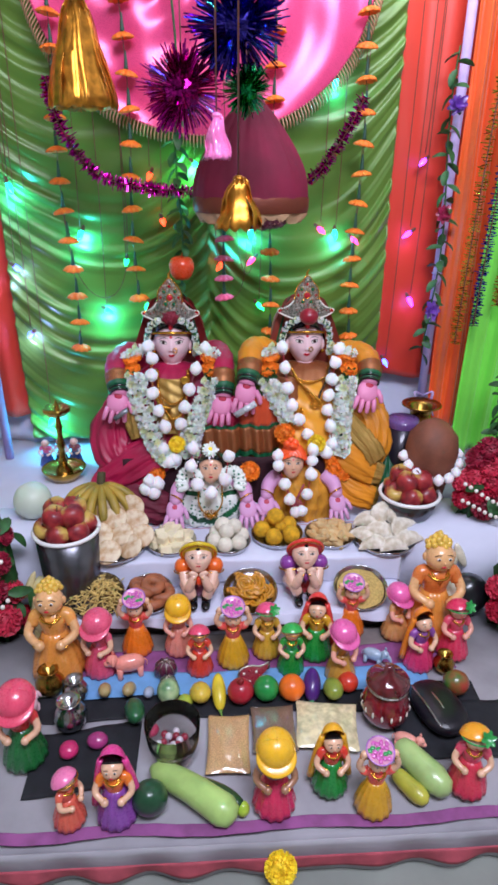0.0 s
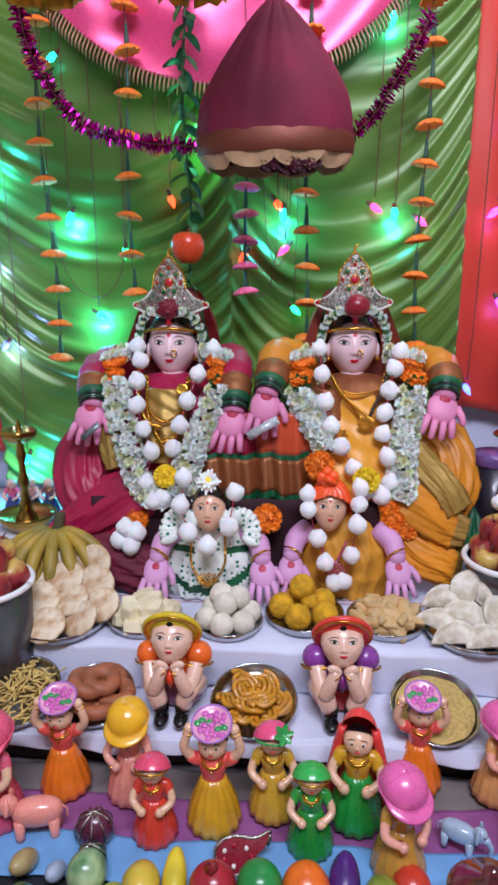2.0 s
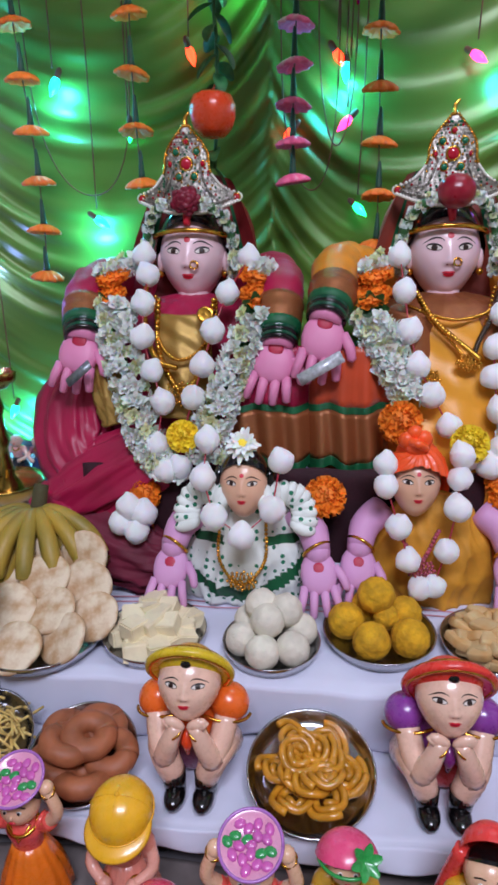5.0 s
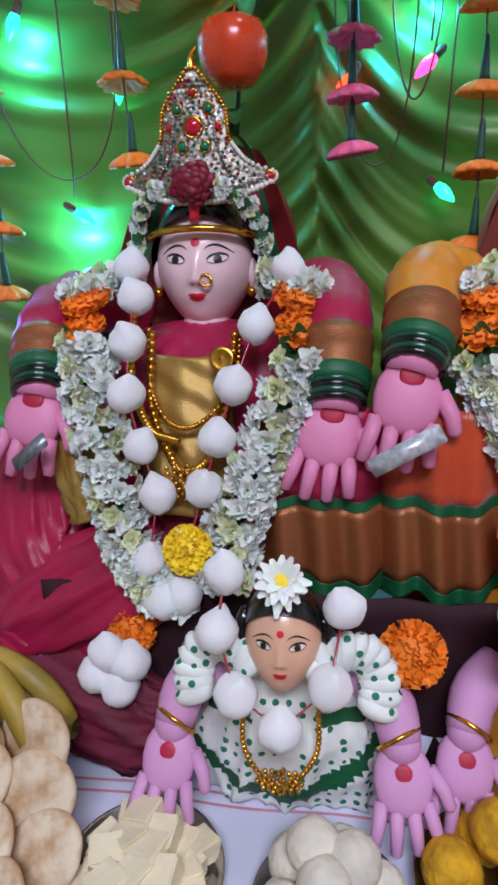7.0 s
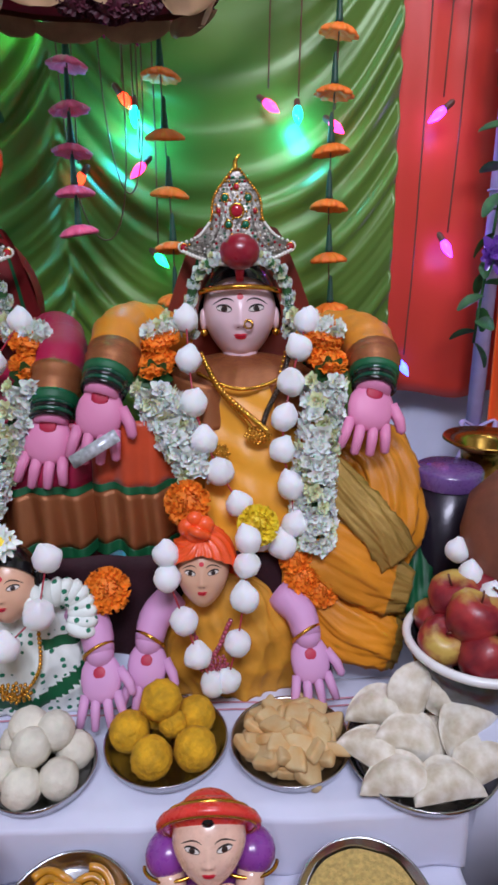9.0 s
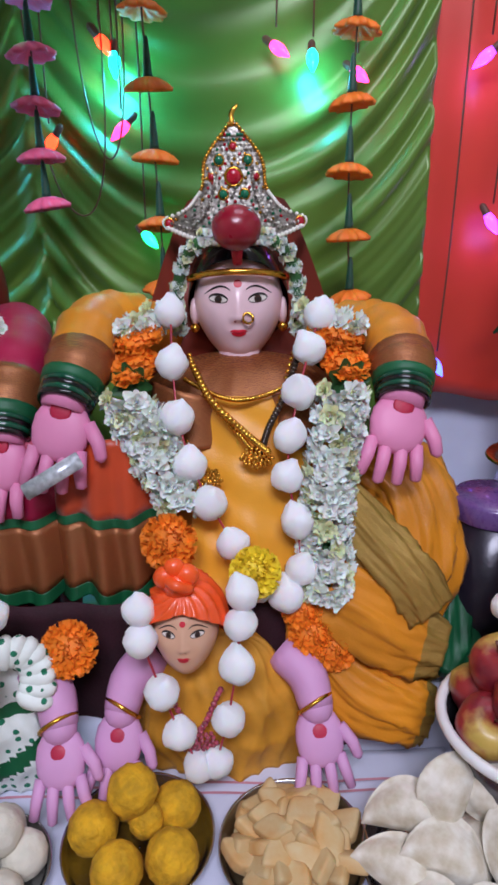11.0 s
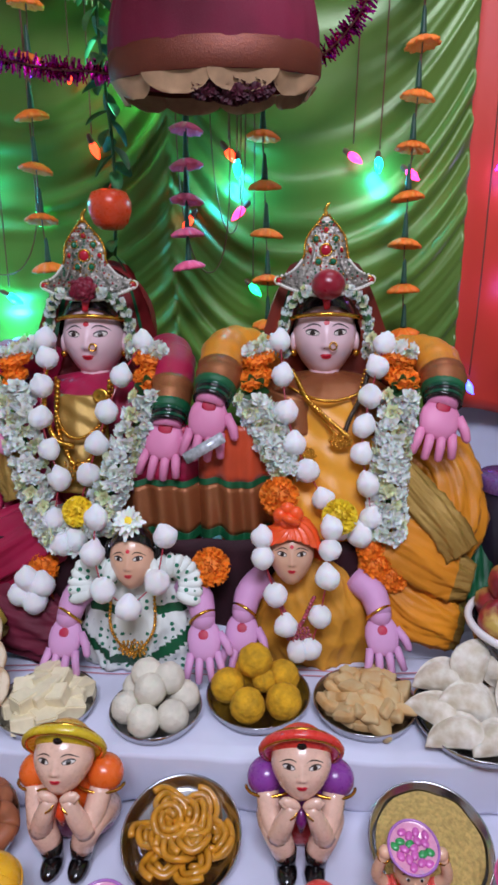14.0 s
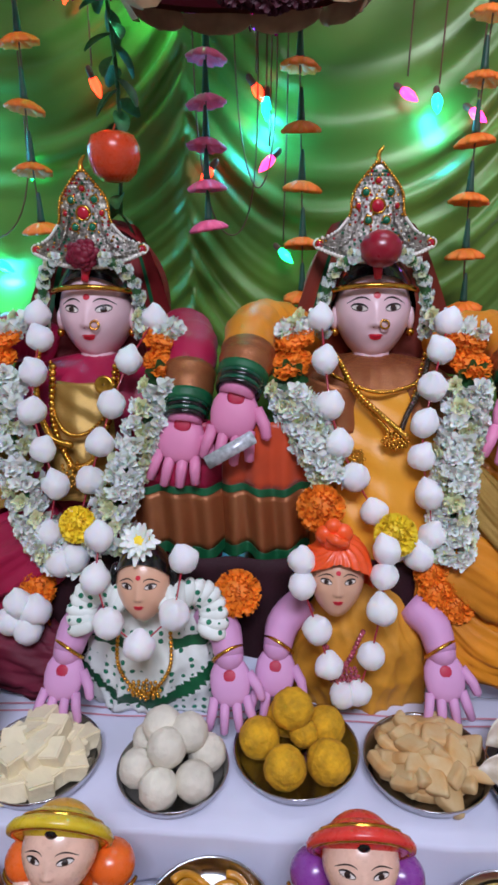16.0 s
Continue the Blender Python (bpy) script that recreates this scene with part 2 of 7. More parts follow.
# ---- mesh helpers ----
rng = np.random.default_rng(7)


class Geo:
    """Gathers verts, faces and materials for one mesh."""

    def __init__(self):
        self.v, self.f, self.m, self.mats, self.n = [], [], [], [], 0

    def add(self, vf, material):
        v, f = vf
        if material not in self.mats:
            self.mats.append(material)
        k = self.mats.index(material)
        self.v.append(np.asarray(v, float))
        self.f += [tuple(i + self.n for i in face) for face in f]
        self.m += [k] * len(f)
        self.n += len(v)
        return self

    def mesh(self, name, smooth=True):
        me = bpy.data.meshes.new(name)
        me.from_pydata(np.concatenate(self.v).tolist(), [], self.f)
        for m in self.mats:
            me.materials.append(m)
        me.polygons.foreach_set("material_index", self.m)
        me.polygons.foreach_set("use_smooth", [smooth] * len(self.f))
        me.update()
        return me


def rot(rx=0, ry=0, rz=0):
    return np.array(Euler([radians(a) for a in (rx, ry, rz)]).to_matrix())


def move(vf, at=(0, 0, 0), r=None, s=1.0):
    v = np.asarray(vf[0], float) * s
    if r is not None:
        v = v @ np.asarray(r).T
    return v + np.asarray(at, float), vf[1]


def grid_faces(nu, nv, wrap=False):
    out = []
    for i in range(nv - 1):
        for j in range(nu if wrap else nu - 1):
            k = (j + 1) % nu
            out.append((i * nu + j, i * nu + k, (i + 1) * nu + k, (i + 1) * nu + j))
    return out


def ball(c, r, rt=None, seg=14, rings=9, power=1.0, wob=0.0):
    """An ellipsoid; power under 1 squares it off, wob makes it uneven."""
    r = np.array([r] * 3 if np.isscalar(r) else r, float)
    ph = np.linspace(-np.pi / 2, np.pi / 2, rings + 1)[1:-1]
    th = np.linspace(0, 2 * np.pi, seg, endpoint=False)
    sg = lambda a: np.sign(a) * np.abs(a) ** power
    P, T = np.meshgrid(ph, th, indexing="ij")
    v = np.stack([sg(np.cos(P)) * sg(np.cos(T)), sg(np.cos(P)) * sg(np.sin(T)), sg(np.sin(P))], -1).reshape(-1, 3)
    v = np.vstack([v, [[0, 0, -1], [0, 0, 1]]])
    if wob:
        v = v * (1 + wob * rng.standard_normal((len(v), 1)))
    f = grid_faces(seg, rings - 1, True)
    a, b, last = len(v) - 2, len(v) - 1, (rings - 2) * seg
    f += [(a, (j + 1) % seg, j) for j in range(seg)] + [(b, last + j, last + (j + 1) % seg) for j in range(seg)]
    return move((v * r, f), c, rt)


def cap(c, r, keep, rt=None, seg=40, rings=28):
    """The part of an ellipsoid whose unit normals satisfy keep."""
    v, f = ball((0, 0, 0), 1.0, None, seg, rings)
    inside = np.array([bool(keep(p)) for p in v])
    f = [q for q in f if inside[list(q)].any()]
    pull = {}
    for q in f:
        good = [i for i in q if inside[i]]
        for i in q:
            if not inside[i]:
                pull.setdefault(i, []).extend(good)
    out = v.copy()
    for i, good in pull.items():
        lo, hi, goal = 0.0, 1.0, v[good].mean(0)
        for _ in range(12):
            mid = (lo + hi) / 2
            p = v[i] + mid * (goal - v[i])
            lo, hi = (lo, mid) if keep(p / np.linalg.norm(p)) else (mid, hi)
        p = v[i] + hi * (goal - v[i])
        out[i] = p / np.linalg.norm(p)
    return move((out * np.array(r), f), c, rt)


def tube(pts, rad, seg=8, flat=1.0):
    """A tube through points; rad one radius or one a point; closed with points."""
    p = np.asarray(pts, float)
    rad = np.full(len(p), rad) if np.isscalar(rad) else np.asarray(rad, float)
    d = np.gradient(p, axis=0)
    d /= np.linalg.norm(d, axis=1)[:, None] + 1e-9
    ref = np.array([0, 0, 1.0]) if abs(d[:, 2]).mean() < 0.8 else np.array([0, 1.0, 0])
    a = np.cross(d, ref)
    a /= np.linalg.norm(a, axis=1)[:, None] + 1e-9
    b = np.cross(d, a)
    th = np.linspace(0, 2 * np.pi, seg, endpoint=False)
    v = (p[:, None] + rad[:, None, None] * (np.cos(th)[None, :, None] * a[:, None] + flat * np.sin(th)[None, :, None] * b[:, None])).reshape(-1, 3)
    v = np.vstack([v, p[:1], p[-1:]])
    f = grid_faces(seg, len(p), True)
    n, last = len(v), (len(p) - 1) * seg
    f += [(n - 2, (j + 1) % seg, j) for j in range(seg)] + [(n - 1, last + j, last + (j + 1) % seg) for j in range(seg)]
    return v, f


def curve(points, n):
    """A smooth line of n points through a few (Catmull-Rom)."""
    p = np.asarray(points, float)
    q = np.vstack([2 * p[0] - p[1], p, 2 * p[-1] - p[-2]])
    t = np.linspace(0, len(p) - 1 - 1e-6, n)
    i, u = t.astype(int), (t % 1)[:, None]
    a, b, c, d = q[i], q[i + 1], q[i + 2], q[i + 3]
    return 0.5 * (2 * b + (c - a) * u + (2 * a - 5 * b + 4 * c - d) * u**2 + (3 * b - a - 3 * c + d) * u**3)


def lathe(profile, seg=28, c=(0, 0, 0), lobes=0, depth=0.0):
    p = np.asarray(profile, float)
    th = np.linspace(0, 2 * np.pi, seg, endpoint=False)
    k = 1 + depth * np.cos(lobes * th) if lobes else np.ones(seg)
    v = np.stack([p[:, :1] * np.cos(th) * k, p[:, :1] * np.sin(th) * k, p[:, 1:] + 0 * th], -1).reshape(-1, 3)
    return move((v, grid_faces(seg, len(p), True)), c)


def ring(c, R, r, rt=None, seg=20, s2=6):
    th = np.linspace(0, 2 * np.pi, seg + 1)
    return move(tube(np.stack([R * np.cos(th), R * np.sin(th), 0 * th], -1), r, s2), c, rt)


def sheet(fn, nu, nv):
    """A grid of fn(u, v), u and v from 0 to 1."""
    U, V = np.meshgrid(np.linspace(0, 1, nu), np.linspace(0, 1, nv))
    return np.stack(fn(U, V), -1).reshape(-1, 3), grid_faces(nu, nv)


def rbox(size, bevel):
    """A box with rounded edges, its centre at the origin."""
    bm = bmesh.new()
    bmesh.ops.create_cube(bm, size=1)
    bmesh.ops.scale(bm, vec=size, verts=bm.verts)
    bmesh.ops.bevel(bm, geom=bm.edges[:], offset=bevel, segments=2, affect="EDGES")
    bm.verts.ensure_lookup_table()
    out = np.array([v.co[:] for v in bm.verts]), [tuple(v.index for v in f.verts) for f in bm.faces]
    bm.free()
    return out


def thing(name, geo, label, category, group="", kind="", at=None, smooth=True):
    """A top-level thing: one mesh, or an Empty when geo is None."""
    ob = new(name, geo.mesh(name, smooth) if geo else None)
    if at is not None:
        ob.matrix_world = at
    return tagged(ob, label, category, group, kind)


def part(name, geo, parent, label="", at=None, smooth=True):
    """One mesh object under a thing or a part; geo may be a mesh that several share."""
    ob = new(name, geo if isinstance(geo, bpy.types.Mesh) else geo.mesh(name, smooth))
    ob.parent = parent
    if at is not None:
        ob.matrix_local = at
    return tagged(ob, label)


def thicken(ob, t):
    m = ob.modifiers.new("thickness", "SOLIDIFY")
    m.thickness, m.offset = t, 0
    return ob


def one(vf, material):
    return Geo().add(vf, material)


# ---- the room ----
def slab(name, x0, x1, y0, y1, z0, z1, material, label, bevel=0.004):
    g = one(move(rbox((x1 - x0, y1 - y0, z1 - z0), bevel), ((x0 + x1) / 2, (y0 + y1) / 2, (z0 + z1) / 2)), material)
    return thing(name, g, label, name.split("_")[0], kind="structure", smooth=False)


slab("floor", -2.1, 2.1, -3.1, 1.5, -0.1, 0.0, FLOOR, "grey-green tiled room floor under the display")
slab("ceiling", -2.1, 2.1, -3.1, 1.5, 2.8, 2.9, WALL, "plain white painted ceiling")
slab("wall_north", -2.1, 2.1, 1.42, 1.52, 0.0, 2.8, WALL, "plain painted wall behind the curtains")
slab("wall_south", -2.1, 2.1, -3.1, -3.0, 0.0, 2.8, WALL, "plain painted wall of the room")
slab("wall_east", 2.0, 2.1, -3.0, 1.42, 0.0, 2.8, WALL, "plain painted side wall")
slab("wall_west", -2.1, -2.0, -3.0, 1.42, 0.0, 2.8, WALL, "plain painted side wall")

# ---- platform, steps and cloths ----
BASE, STEP, TIER, BACK = 0.09, 0.165, 0.245, 0.30


def block(name, x0, x1, y0, y1, z0, z1, material, label, category):
    g = one(move(rbox((x1 - x0, y1 - y0, z1 - z0), 0.008), ((x0 + x1) / 2, (y0 + y1) / 2, (z0 + z1) / 2)), material)
    return thing(name, g, label, category)


block("display_platform", -0.95, 0.95, -0.53, 0.14, 0.0, BASE, GREY, "low display platform covered in grey white cloth", "platform")
block("side_platform", -0.95, -0.44, 0.145, 0.33, 0.0, BACK, WHITE, "white cloth covered raised platform beside the steps", "platform")
block("side_platform", 0.44, 0.95, 0.145, 0.33, 0.0, BACK, WHITE, "white cloth covered raised platform beside the steps", "platform")
block("rear_platform", -0.95, 0.95, 0.335, 1.0, 0.0, BACK, WHITE, "white cloth covered platform that carries the idols", "platform")


def draped_step(name, x0, x1, y0, y1, z0, z1, label, sag=0.004):
    """A step under one white cloth: soft front edge, wavy hem that hangs down the front."""
    def fn(u, v):
        x = x0 + (x1 - x0) * u
        top = np.clip(v / 0.62, 0, 1)
        front = np.clip((v - 0.62) / 0.38, 0, 1)
        y = y1 + (y0 - y1) * top - 0.006 * np.sin(front * np.pi / 2)
        z = z1 + (z0 - z1) * front + 0.0015 * np.sin(31 * x + 9 * top) + 0.001 * np.sin(70 * x * top)
        y = y - front * (0.004 * np.sin(22 * x) + sag * np.sin(57 * x + 1.3) * front)
        z = z - 0.004 * (top > 0.97) * (front < 0.05)
        return x, y, z
    g = one(sheet(fn, 120, 40), WHITE)
    ob = thicken(thing(name, g, label, "cloth"), 0.003)
    return ob


# Low box is dark brown to stand for the shaded gap below the hem.
block("step_box", -0.42, 0.41, 0.012, 0.128, BASE, STEP - 0.006, mat("step_gap_shade", "3a2c28", 0.6, var=0.25), "low box under the white step cloth, coloured dark for the shaded gap", "box")
block("step_box", -0.425, 0.415, 0.138, 0.33, 0.0, TIER - 0.006, WHITE, "tall box under the white step cloth", "box")
draped_step("step_cloth", -0.43, 0.42, -0.012, 0.122, STEP - 0.024, STEP, "white cotton cloth draped over the low step")
tier = draped_step("step_cloth", -0.435, 0.425, 0.118, 0.33, STEP + 0.004, TIER, "white cotton cloth with thin pink stripes over the step")
for y in (0.272, 0.285):
    part("stripe", one(sheet(lambda u, v, y=y: (-0.43 + 0.85 * u, y + 0.003 * v + 0.001 * np.sin(30 * u), TIER + 0.0035 + 0.0015 * np.sin(31 * (-0.43 + 0.85 * u) + 9 * 0.3) + 0 * u), 60, 2), STRIPE), tier, "thin woven pink stripe")


def floor_cloth(name, x0, x1, y0, y1, material, label, lift, skew=0.0):
    def fn(u, v):
        x = x0 + (x1 - x0) * u
        y = y0 + (y1 - y0) * v + skew * (u - 0.5) + 0.004 * np.sin(19 * x)
        z = BASE + lift + 0.0025 * (1 + np.sin(26 * x + 31 * y)) * 0.5 + 0.001 * np.sin(90 * x)
        return x, y, z
    return thicken(thing(name, one(sheet(fn, 70, 14), material), label, "cloth"), 0.002)


floor_cloth("ground_cloth", -0.46, 0.45, -0.075, 0.008, mat("taupe_cloth", "7c7270", 0.85, var=0.15, bscale=500), "grey brown cloth below the low step", 0.001)
floor_cloth("ground_cloth", -0.45, 0.5, -0.15, -0.058, PURPLE, "mauve purple cloth laid in front of the step", 0.006)
floor_cloth("ground_cloth", -0.44, 0.42, -0.205, -0.135, BLUE, "sky blue cloth strip under the toys", 0.011)
floor_cloth("ground_cloth", -0.5, 0.52, -0.262, -0.19, BLACK, "black cloth strip under the toy vegetables", 0.004)
floor_cloth("ground_cloth", -0.46, -0.245, -0.43, -0.28, BLACK, "black cloth under glass vessels", 0.004, 0.02)
floor_cloth("ground_cloth", 0.3, 0.56, -0.4, -0.25, BLACK, "black cloth beside the glass pot", 0.008)
floor_cloth("ground_cloth", -0.7, 0.75, -0.528, -0.505, PURPLE, "mauve cloth edging at the platform front", 0.004)


def hem(z0, z1, y, material, label):
    g = one(sheet(lambda u, v: (-0.95 + 1.9 * u, y - 0.006 * np.sin(40 * u * 1.9) * (1 - v) - 0.004 * np.sin(93 * u) * (1 - v), z0 + (z1 - z0) * v), 120, 6), material)
    thicken(thing("front_valance", g, label, "cloth"), 0.002)


hem(0.004, 0.09, -0.545, GREY, "pale grey white cloth hanging at the platform front")
hem(0.03, 0.062, -0.556, mat("faded_red_cloth", "b5505c", 0.8, bscale=500), "faded red border cloth at the platform front")

# ---- curtains ----
def green_fn(u, v):
    """Satin pinned up in two swags: drooping folds that meet in peaks where it is pinned."""
    x = -0.70 + 1.17 * u
    z = 0.34 + 1.62 * v
    mid = -0.085
    left = (x - (-0.40)) / 0.315
    right = (x - 0.2) / 0.285
    side = np.where(x < mid, left, right)
    droop = np.where(x < mid, 0.15 * np.abs(left) ** 2.4, 0.19 * np.abs(right) ** 2.6)
    wander = 0.7 * np.sin(3.1 * x + 2.7 * z) + 0.35 * np.sin(7.3 * z + 1.9 * x) + 0.12 * np.sin(11 * x - 7 * z)
    ph = (z - droop) / 0.062 + wander
    w = np.sin(2 * np.pi * ph)
    some = np.clip(0.6 + 0.45 * np.sin(0.9 * ph + 3.5 * x) + 0.35 * np.sin(2.3 * ph - 5 * x + 1), 0.15, 1.2)
    amp = 0.0085 * np.where(x < mid, 0.42 + 0.58 * np.abs(left), 0.26 + 0.74 * np.clip(np.abs(right), 0, 1.2) ** 1.4) * some
    fine = 0.0012 * np.sin(2 * np.pi * ph * 2.7 + 8 * x) * np.abs(side) ** 2
    peak = 0.012 * np.exp(-((x - mid) / 0.02) ** 2)
    y = 0.735 - amp * (np.abs(w) ** 0.8 * np.sign(w)) - fine - peak + 0.008 * np.sin(5 * x + 2.2 * z) + 0.005 * np.sin(9 * z - 6 * x)
    return x, y, z


thicken(thing("green_curtain", one(sheet(green_fn, 260, 420), GREEN), "green satin backdrop curtain pinned up in drooping folds", "curtain"), 0.001)


def strip_curtain(name, x0, x1, y, z0, z1, material, label, folds, amp, lean=0.0, flare=0.0):
    def fn(u, v):
        x = x0 + (x1 - x0) * u + lean * v + flare * (1 - v) * (u - 0.5)
        yy = y + amp * np.sin(2 * np.pi * folds * u + 0.8 * np.sin(5 * v)) + 0.4 * amp * np.sin(2 * np.pi * folds * 2.3 * u + 2 * v)
        yy = yy + 0.004 * np.sin(9 * v + 6 * u)
        return x, yy, z0 + (z1 - z0) * v + 0.006 * np.sin(8 * u) * (1 - v)
    return thicken(thing(name, one(sheet(fn, 90, 60), material), label, "curtain"), 0.0012)


strip_curtain("red_curtain", 0.462, 0.70, 0.752, 0.545, 2.0, RED, "smooth red satin curtain strip beside the green backdrop", 1.2, 0.006)
strip_curtain("red_curtain", -0.86, -0.68, 0.752, 0.42, 2.0, RED, "smooth red satin curtain strip beside the green backdrop", 1.3, 0.006)
strip_curtain("orange_curtain", 0.645, 0.78, 0.66, 0.40, 2.0, ORANGE, "orange satin curtain gathered in soft folds", 3, 0.012)
strip_curtain("orange_curtain", -1.02, -0.80, 0.60, 0.34, 2.0, ORANGE, "orange satin curtain gathered in soft folds", 3.5, 0.014)
strip_curtain("lime_curtain", 0.70, 1.2, 0.56, 0.34, 2.0, LIME, "bright lime green pleated side curtain", 9, 0.016, lean=0.05)
strip_curtain("lime_curtain", -1.5, -0.98, 0.5, 0.3, 2.0, LIME, "bright lime green pleated side curtain", 9, 0.016)


thicken(thing("back_cloth", one(sheet(lambda u, v: (-0.95 + 1.9 * u, 0.8 + 0.012 * np.sin(34 * u) + 0.006 * np.sin(81 * u + 3 * v), 0.304 + 0.36 * v), 160, 12), WHITE), "white cloth hung behind the idols below the curtains", "cloth"), 0.002)


def pink_fn(u, v):
    """A half-round swag: cloth hangs between two pins, folds follow its hem."""
    a = np.pi * u
    r = 0.06 + 0.94 * v
    x = -0.085 - 0.46 * r * np.cos(a)
    z = 1.74 - 0.46 * r * np.sin(a) ** 0.85
    y = 0.672 - 0.02 * np.sin(a) + 0.007 * np.sin(2 * np.pi * 2.3 * r + 4.5 * np.abs(a - 1.5) + 0.9 * np.sin(4 * a)) * np.sin(a) + 0.006 * np.sin(14 * a + 5 * r) * (1 - r) + 0.003 * np.sin(21 * r + 7 * a)
    return x, y, z


pink = thicken(thing("pink_swag", one(sheet(pink_fn, 90, 90), PINK), "shiny pink satin swag with a fringed hem", "curtain"), 0.001)
fr = Geo()
for k in range(150):
    u = (k + 0.5) / 150
    px, py, pz = (float(c) for c in pink_fn(np.array(u), np.array(1.0)))
    out = 0.03 * math.cos(math.pi * u)
    fr.add(tube([(px, py - 0.003, pz + 0.004), (px - out * 0.5, py - 0.005, pz - 0.016), (px - out * 0.6, py - 0.004, pz - 0.03)], [0.0018, 0.0024, 0.001], 5), FRINGE)
tagged(part("fringe", fr, pink, "twisted gold pink fringe"), kind="stuff")

g = Geo().add(tube([(0.628, 0.69, 0.30), (0.632, 0.69, 1.0), (0.636, 0.69, 2.1)], 0.014, 12), LILAC)
for z in (0.5, 0.9, 1.3):
    g.add(ring((0.63, 0.69, z), 0.0148, 0.002), LILAC)
thing("canopy_pole", g, "slim pole wrapped in lilac cloth holding the canopy", "pole", "canopy poles")
g = Geo().add(tube([(-0.765, 0.66, 0.30), (-0.77, 0.66, 1.0), (-0.775, 0.66, 2.1)], 0.014, 12), LILAC)
thing("canopy_pole", g, "slim pole wrapped in lilac cloth holding the canopy", "pole", "canopy poles")
# knotted ribbon on the pole
g = Geo()
for s in (-1, 1):
    g.add(tube(curve([(0.628, 0.672, 0.5), (0.628 + s * 0.03, 0.665, 0.515), (0.628 + s * 0.025, 0.66, 0.48), (0.628 + s * 0.04, 0.66, 0.43)], 14), [0.006] * 14, 6, 0.4), LILAC)
thing("ribbon", g, "lilac ribbon tied round the canopy pole", "ribbon")


# ---- dolls ----
def face(g, c, r, skin, tilt=12, dot=True):
    """Head of a doll that looks to the front and a little down: one modelled surface, with eyes, brows, lips and a dot painted on it."""
    c = np.array(c, float)
    R = rot(tilt, 0, 0)
    put = lambda x, y, z: c + R @ np.array([x * r[0], y * r[1], z * r[2]])
    bell = lambda v, m, w: np.exp(-((v - m) / w) ** 2)
    taper = lambda z: 1 - 0.27 * np.clip(-z, 0, 1) ** 1.4

    def relief(x, z):
        a = np.abs(x)
        ridge = np.clip((0.2 - z) / 0.44, 0, 1) ** 1.2 * np.where(z < -0.24, bell(z, -0.24, 0.06), 1.0)
        return (0.15 * ridge * bell(x, 0, 0.1) + 0.05 * bell(a, 0.12, 0.06) * bell(z, -0.25, 0.06) - 0.07 * bell(a, 0.42, 0.2) * bell(z, 0.1, 0.13)
                + 0.045 * bell(a, 0.44, 0.16) * bell(z, 0.07, 0.07) + 0.05 * bell(x, 0, 0.2) * bell(z, -0.48, 0.08) + 0.07 * bell(x, 0, 0.24) * bell(z, -0.8, 0.15)
                + 0.045 * bell(a, 0.5, 0.24) * bell(z, -0.26, 0.25))

    def front(x, z):
        return -np.sqrt(np.clip(1 - (x / taper(z)) ** 2 - z * z, 0.01, 1)) * (1 + relief(x, z))

    def lay(p, f, m, lift):
        q = np.stack([p[:, 0] * r[0], (front(p[:, 0], p[:, 1]) - lift) * r[1], p[:, 1] * r[2]], -1)
        g.add((q @ R.T + c, f), m)

    def paint(outline, m, lift):
        o = np.asarray(outline, float)
        mid = o.mean(0)
        lay(np.concatenate([mid + k * (o - mid) for k in (0.02, 0.35, 0.7, 1.0)]), grid_faces(len(o), 4, True), m, lift)

    def stroke(line, widths, m, lift):
        p = np.asarray(line, float)
        d = np.gradient(p, axis=0)
        n = np.stack([-d[:, 1], d[:, 0]], -1) / (np.linalg.norm(d, axis=1)[:, None] + 1e-9)
        w = np.asarray(widths, float)[:, None]
        lay(np.concatenate([p - n * w, p, p + n * w]), grid_faces(len(p), 3), m, lift)

    v, f = ball((0, 0, 0), 1.0, None, 110, 76)
    x, z = v[:, 0] * taper(v[:, 2]), v[:, 2]
    y = np.where(v[:, 1] < 0, v[:, 1] * (1 + relief(x, z)), v[:, 1])
    g.add((np.stack([x * r[0], y * r[1], z * r[2]], -1) @ R.T + c, f), skin)
    a = np.linspace(0, 2 * np.pi, 30, endpoint=False)
    h = np.linspace(0, 1, 16)
    oval = lambda cx, cz, rx, rz: np.stack([cx + rx * np.cos(a), cz + rz * np.sin(a)], -1)
    for s in (-1, 1):
        cx = s * 0.42
        paint(np.stack([cx + 0.19 * np.cos(a), 0.055 + np.where(np.sin(a) > 0, 0.075, 0.045) * np.sin(a) + 0.02 * s * np.cos(a)], -1), EYEWHITE, 0.006)
        paint(oval(cx, 0.062, 0.082, 0.06), IRIS, 0.010)
        paint(oval(cx, 0.062, 0.042, 0.032), INK, 0.013)
        u = np.pi * (1 - h)
        stroke(np.stack([cx + 0.2 * np.cos(u), 0.06 + 0.078 * np.sin(u) + 0.02 * s * np.cos(u)], -1), 0.009 + 0.012 * np.sin(np.pi * h), INK, 0.014)
        stroke(np.stack([cx + 0.185 * np.cos(u), 0.055 - 0.046 * np.sin(u) + 0.02 * s * np.cos(u)], -1), 0.007 + 0 * h, IRIS, 0.012)
        stroke(np.stack([s * (0.17 + 0.55 * h), 0.2 + 0.085 * np.sin(np.pi * h ** 0.8) - 0.05 * h], -1), 0.017 * np.sin(np.pi * (0.12 + 0.8 * h)), INK, 0.008)
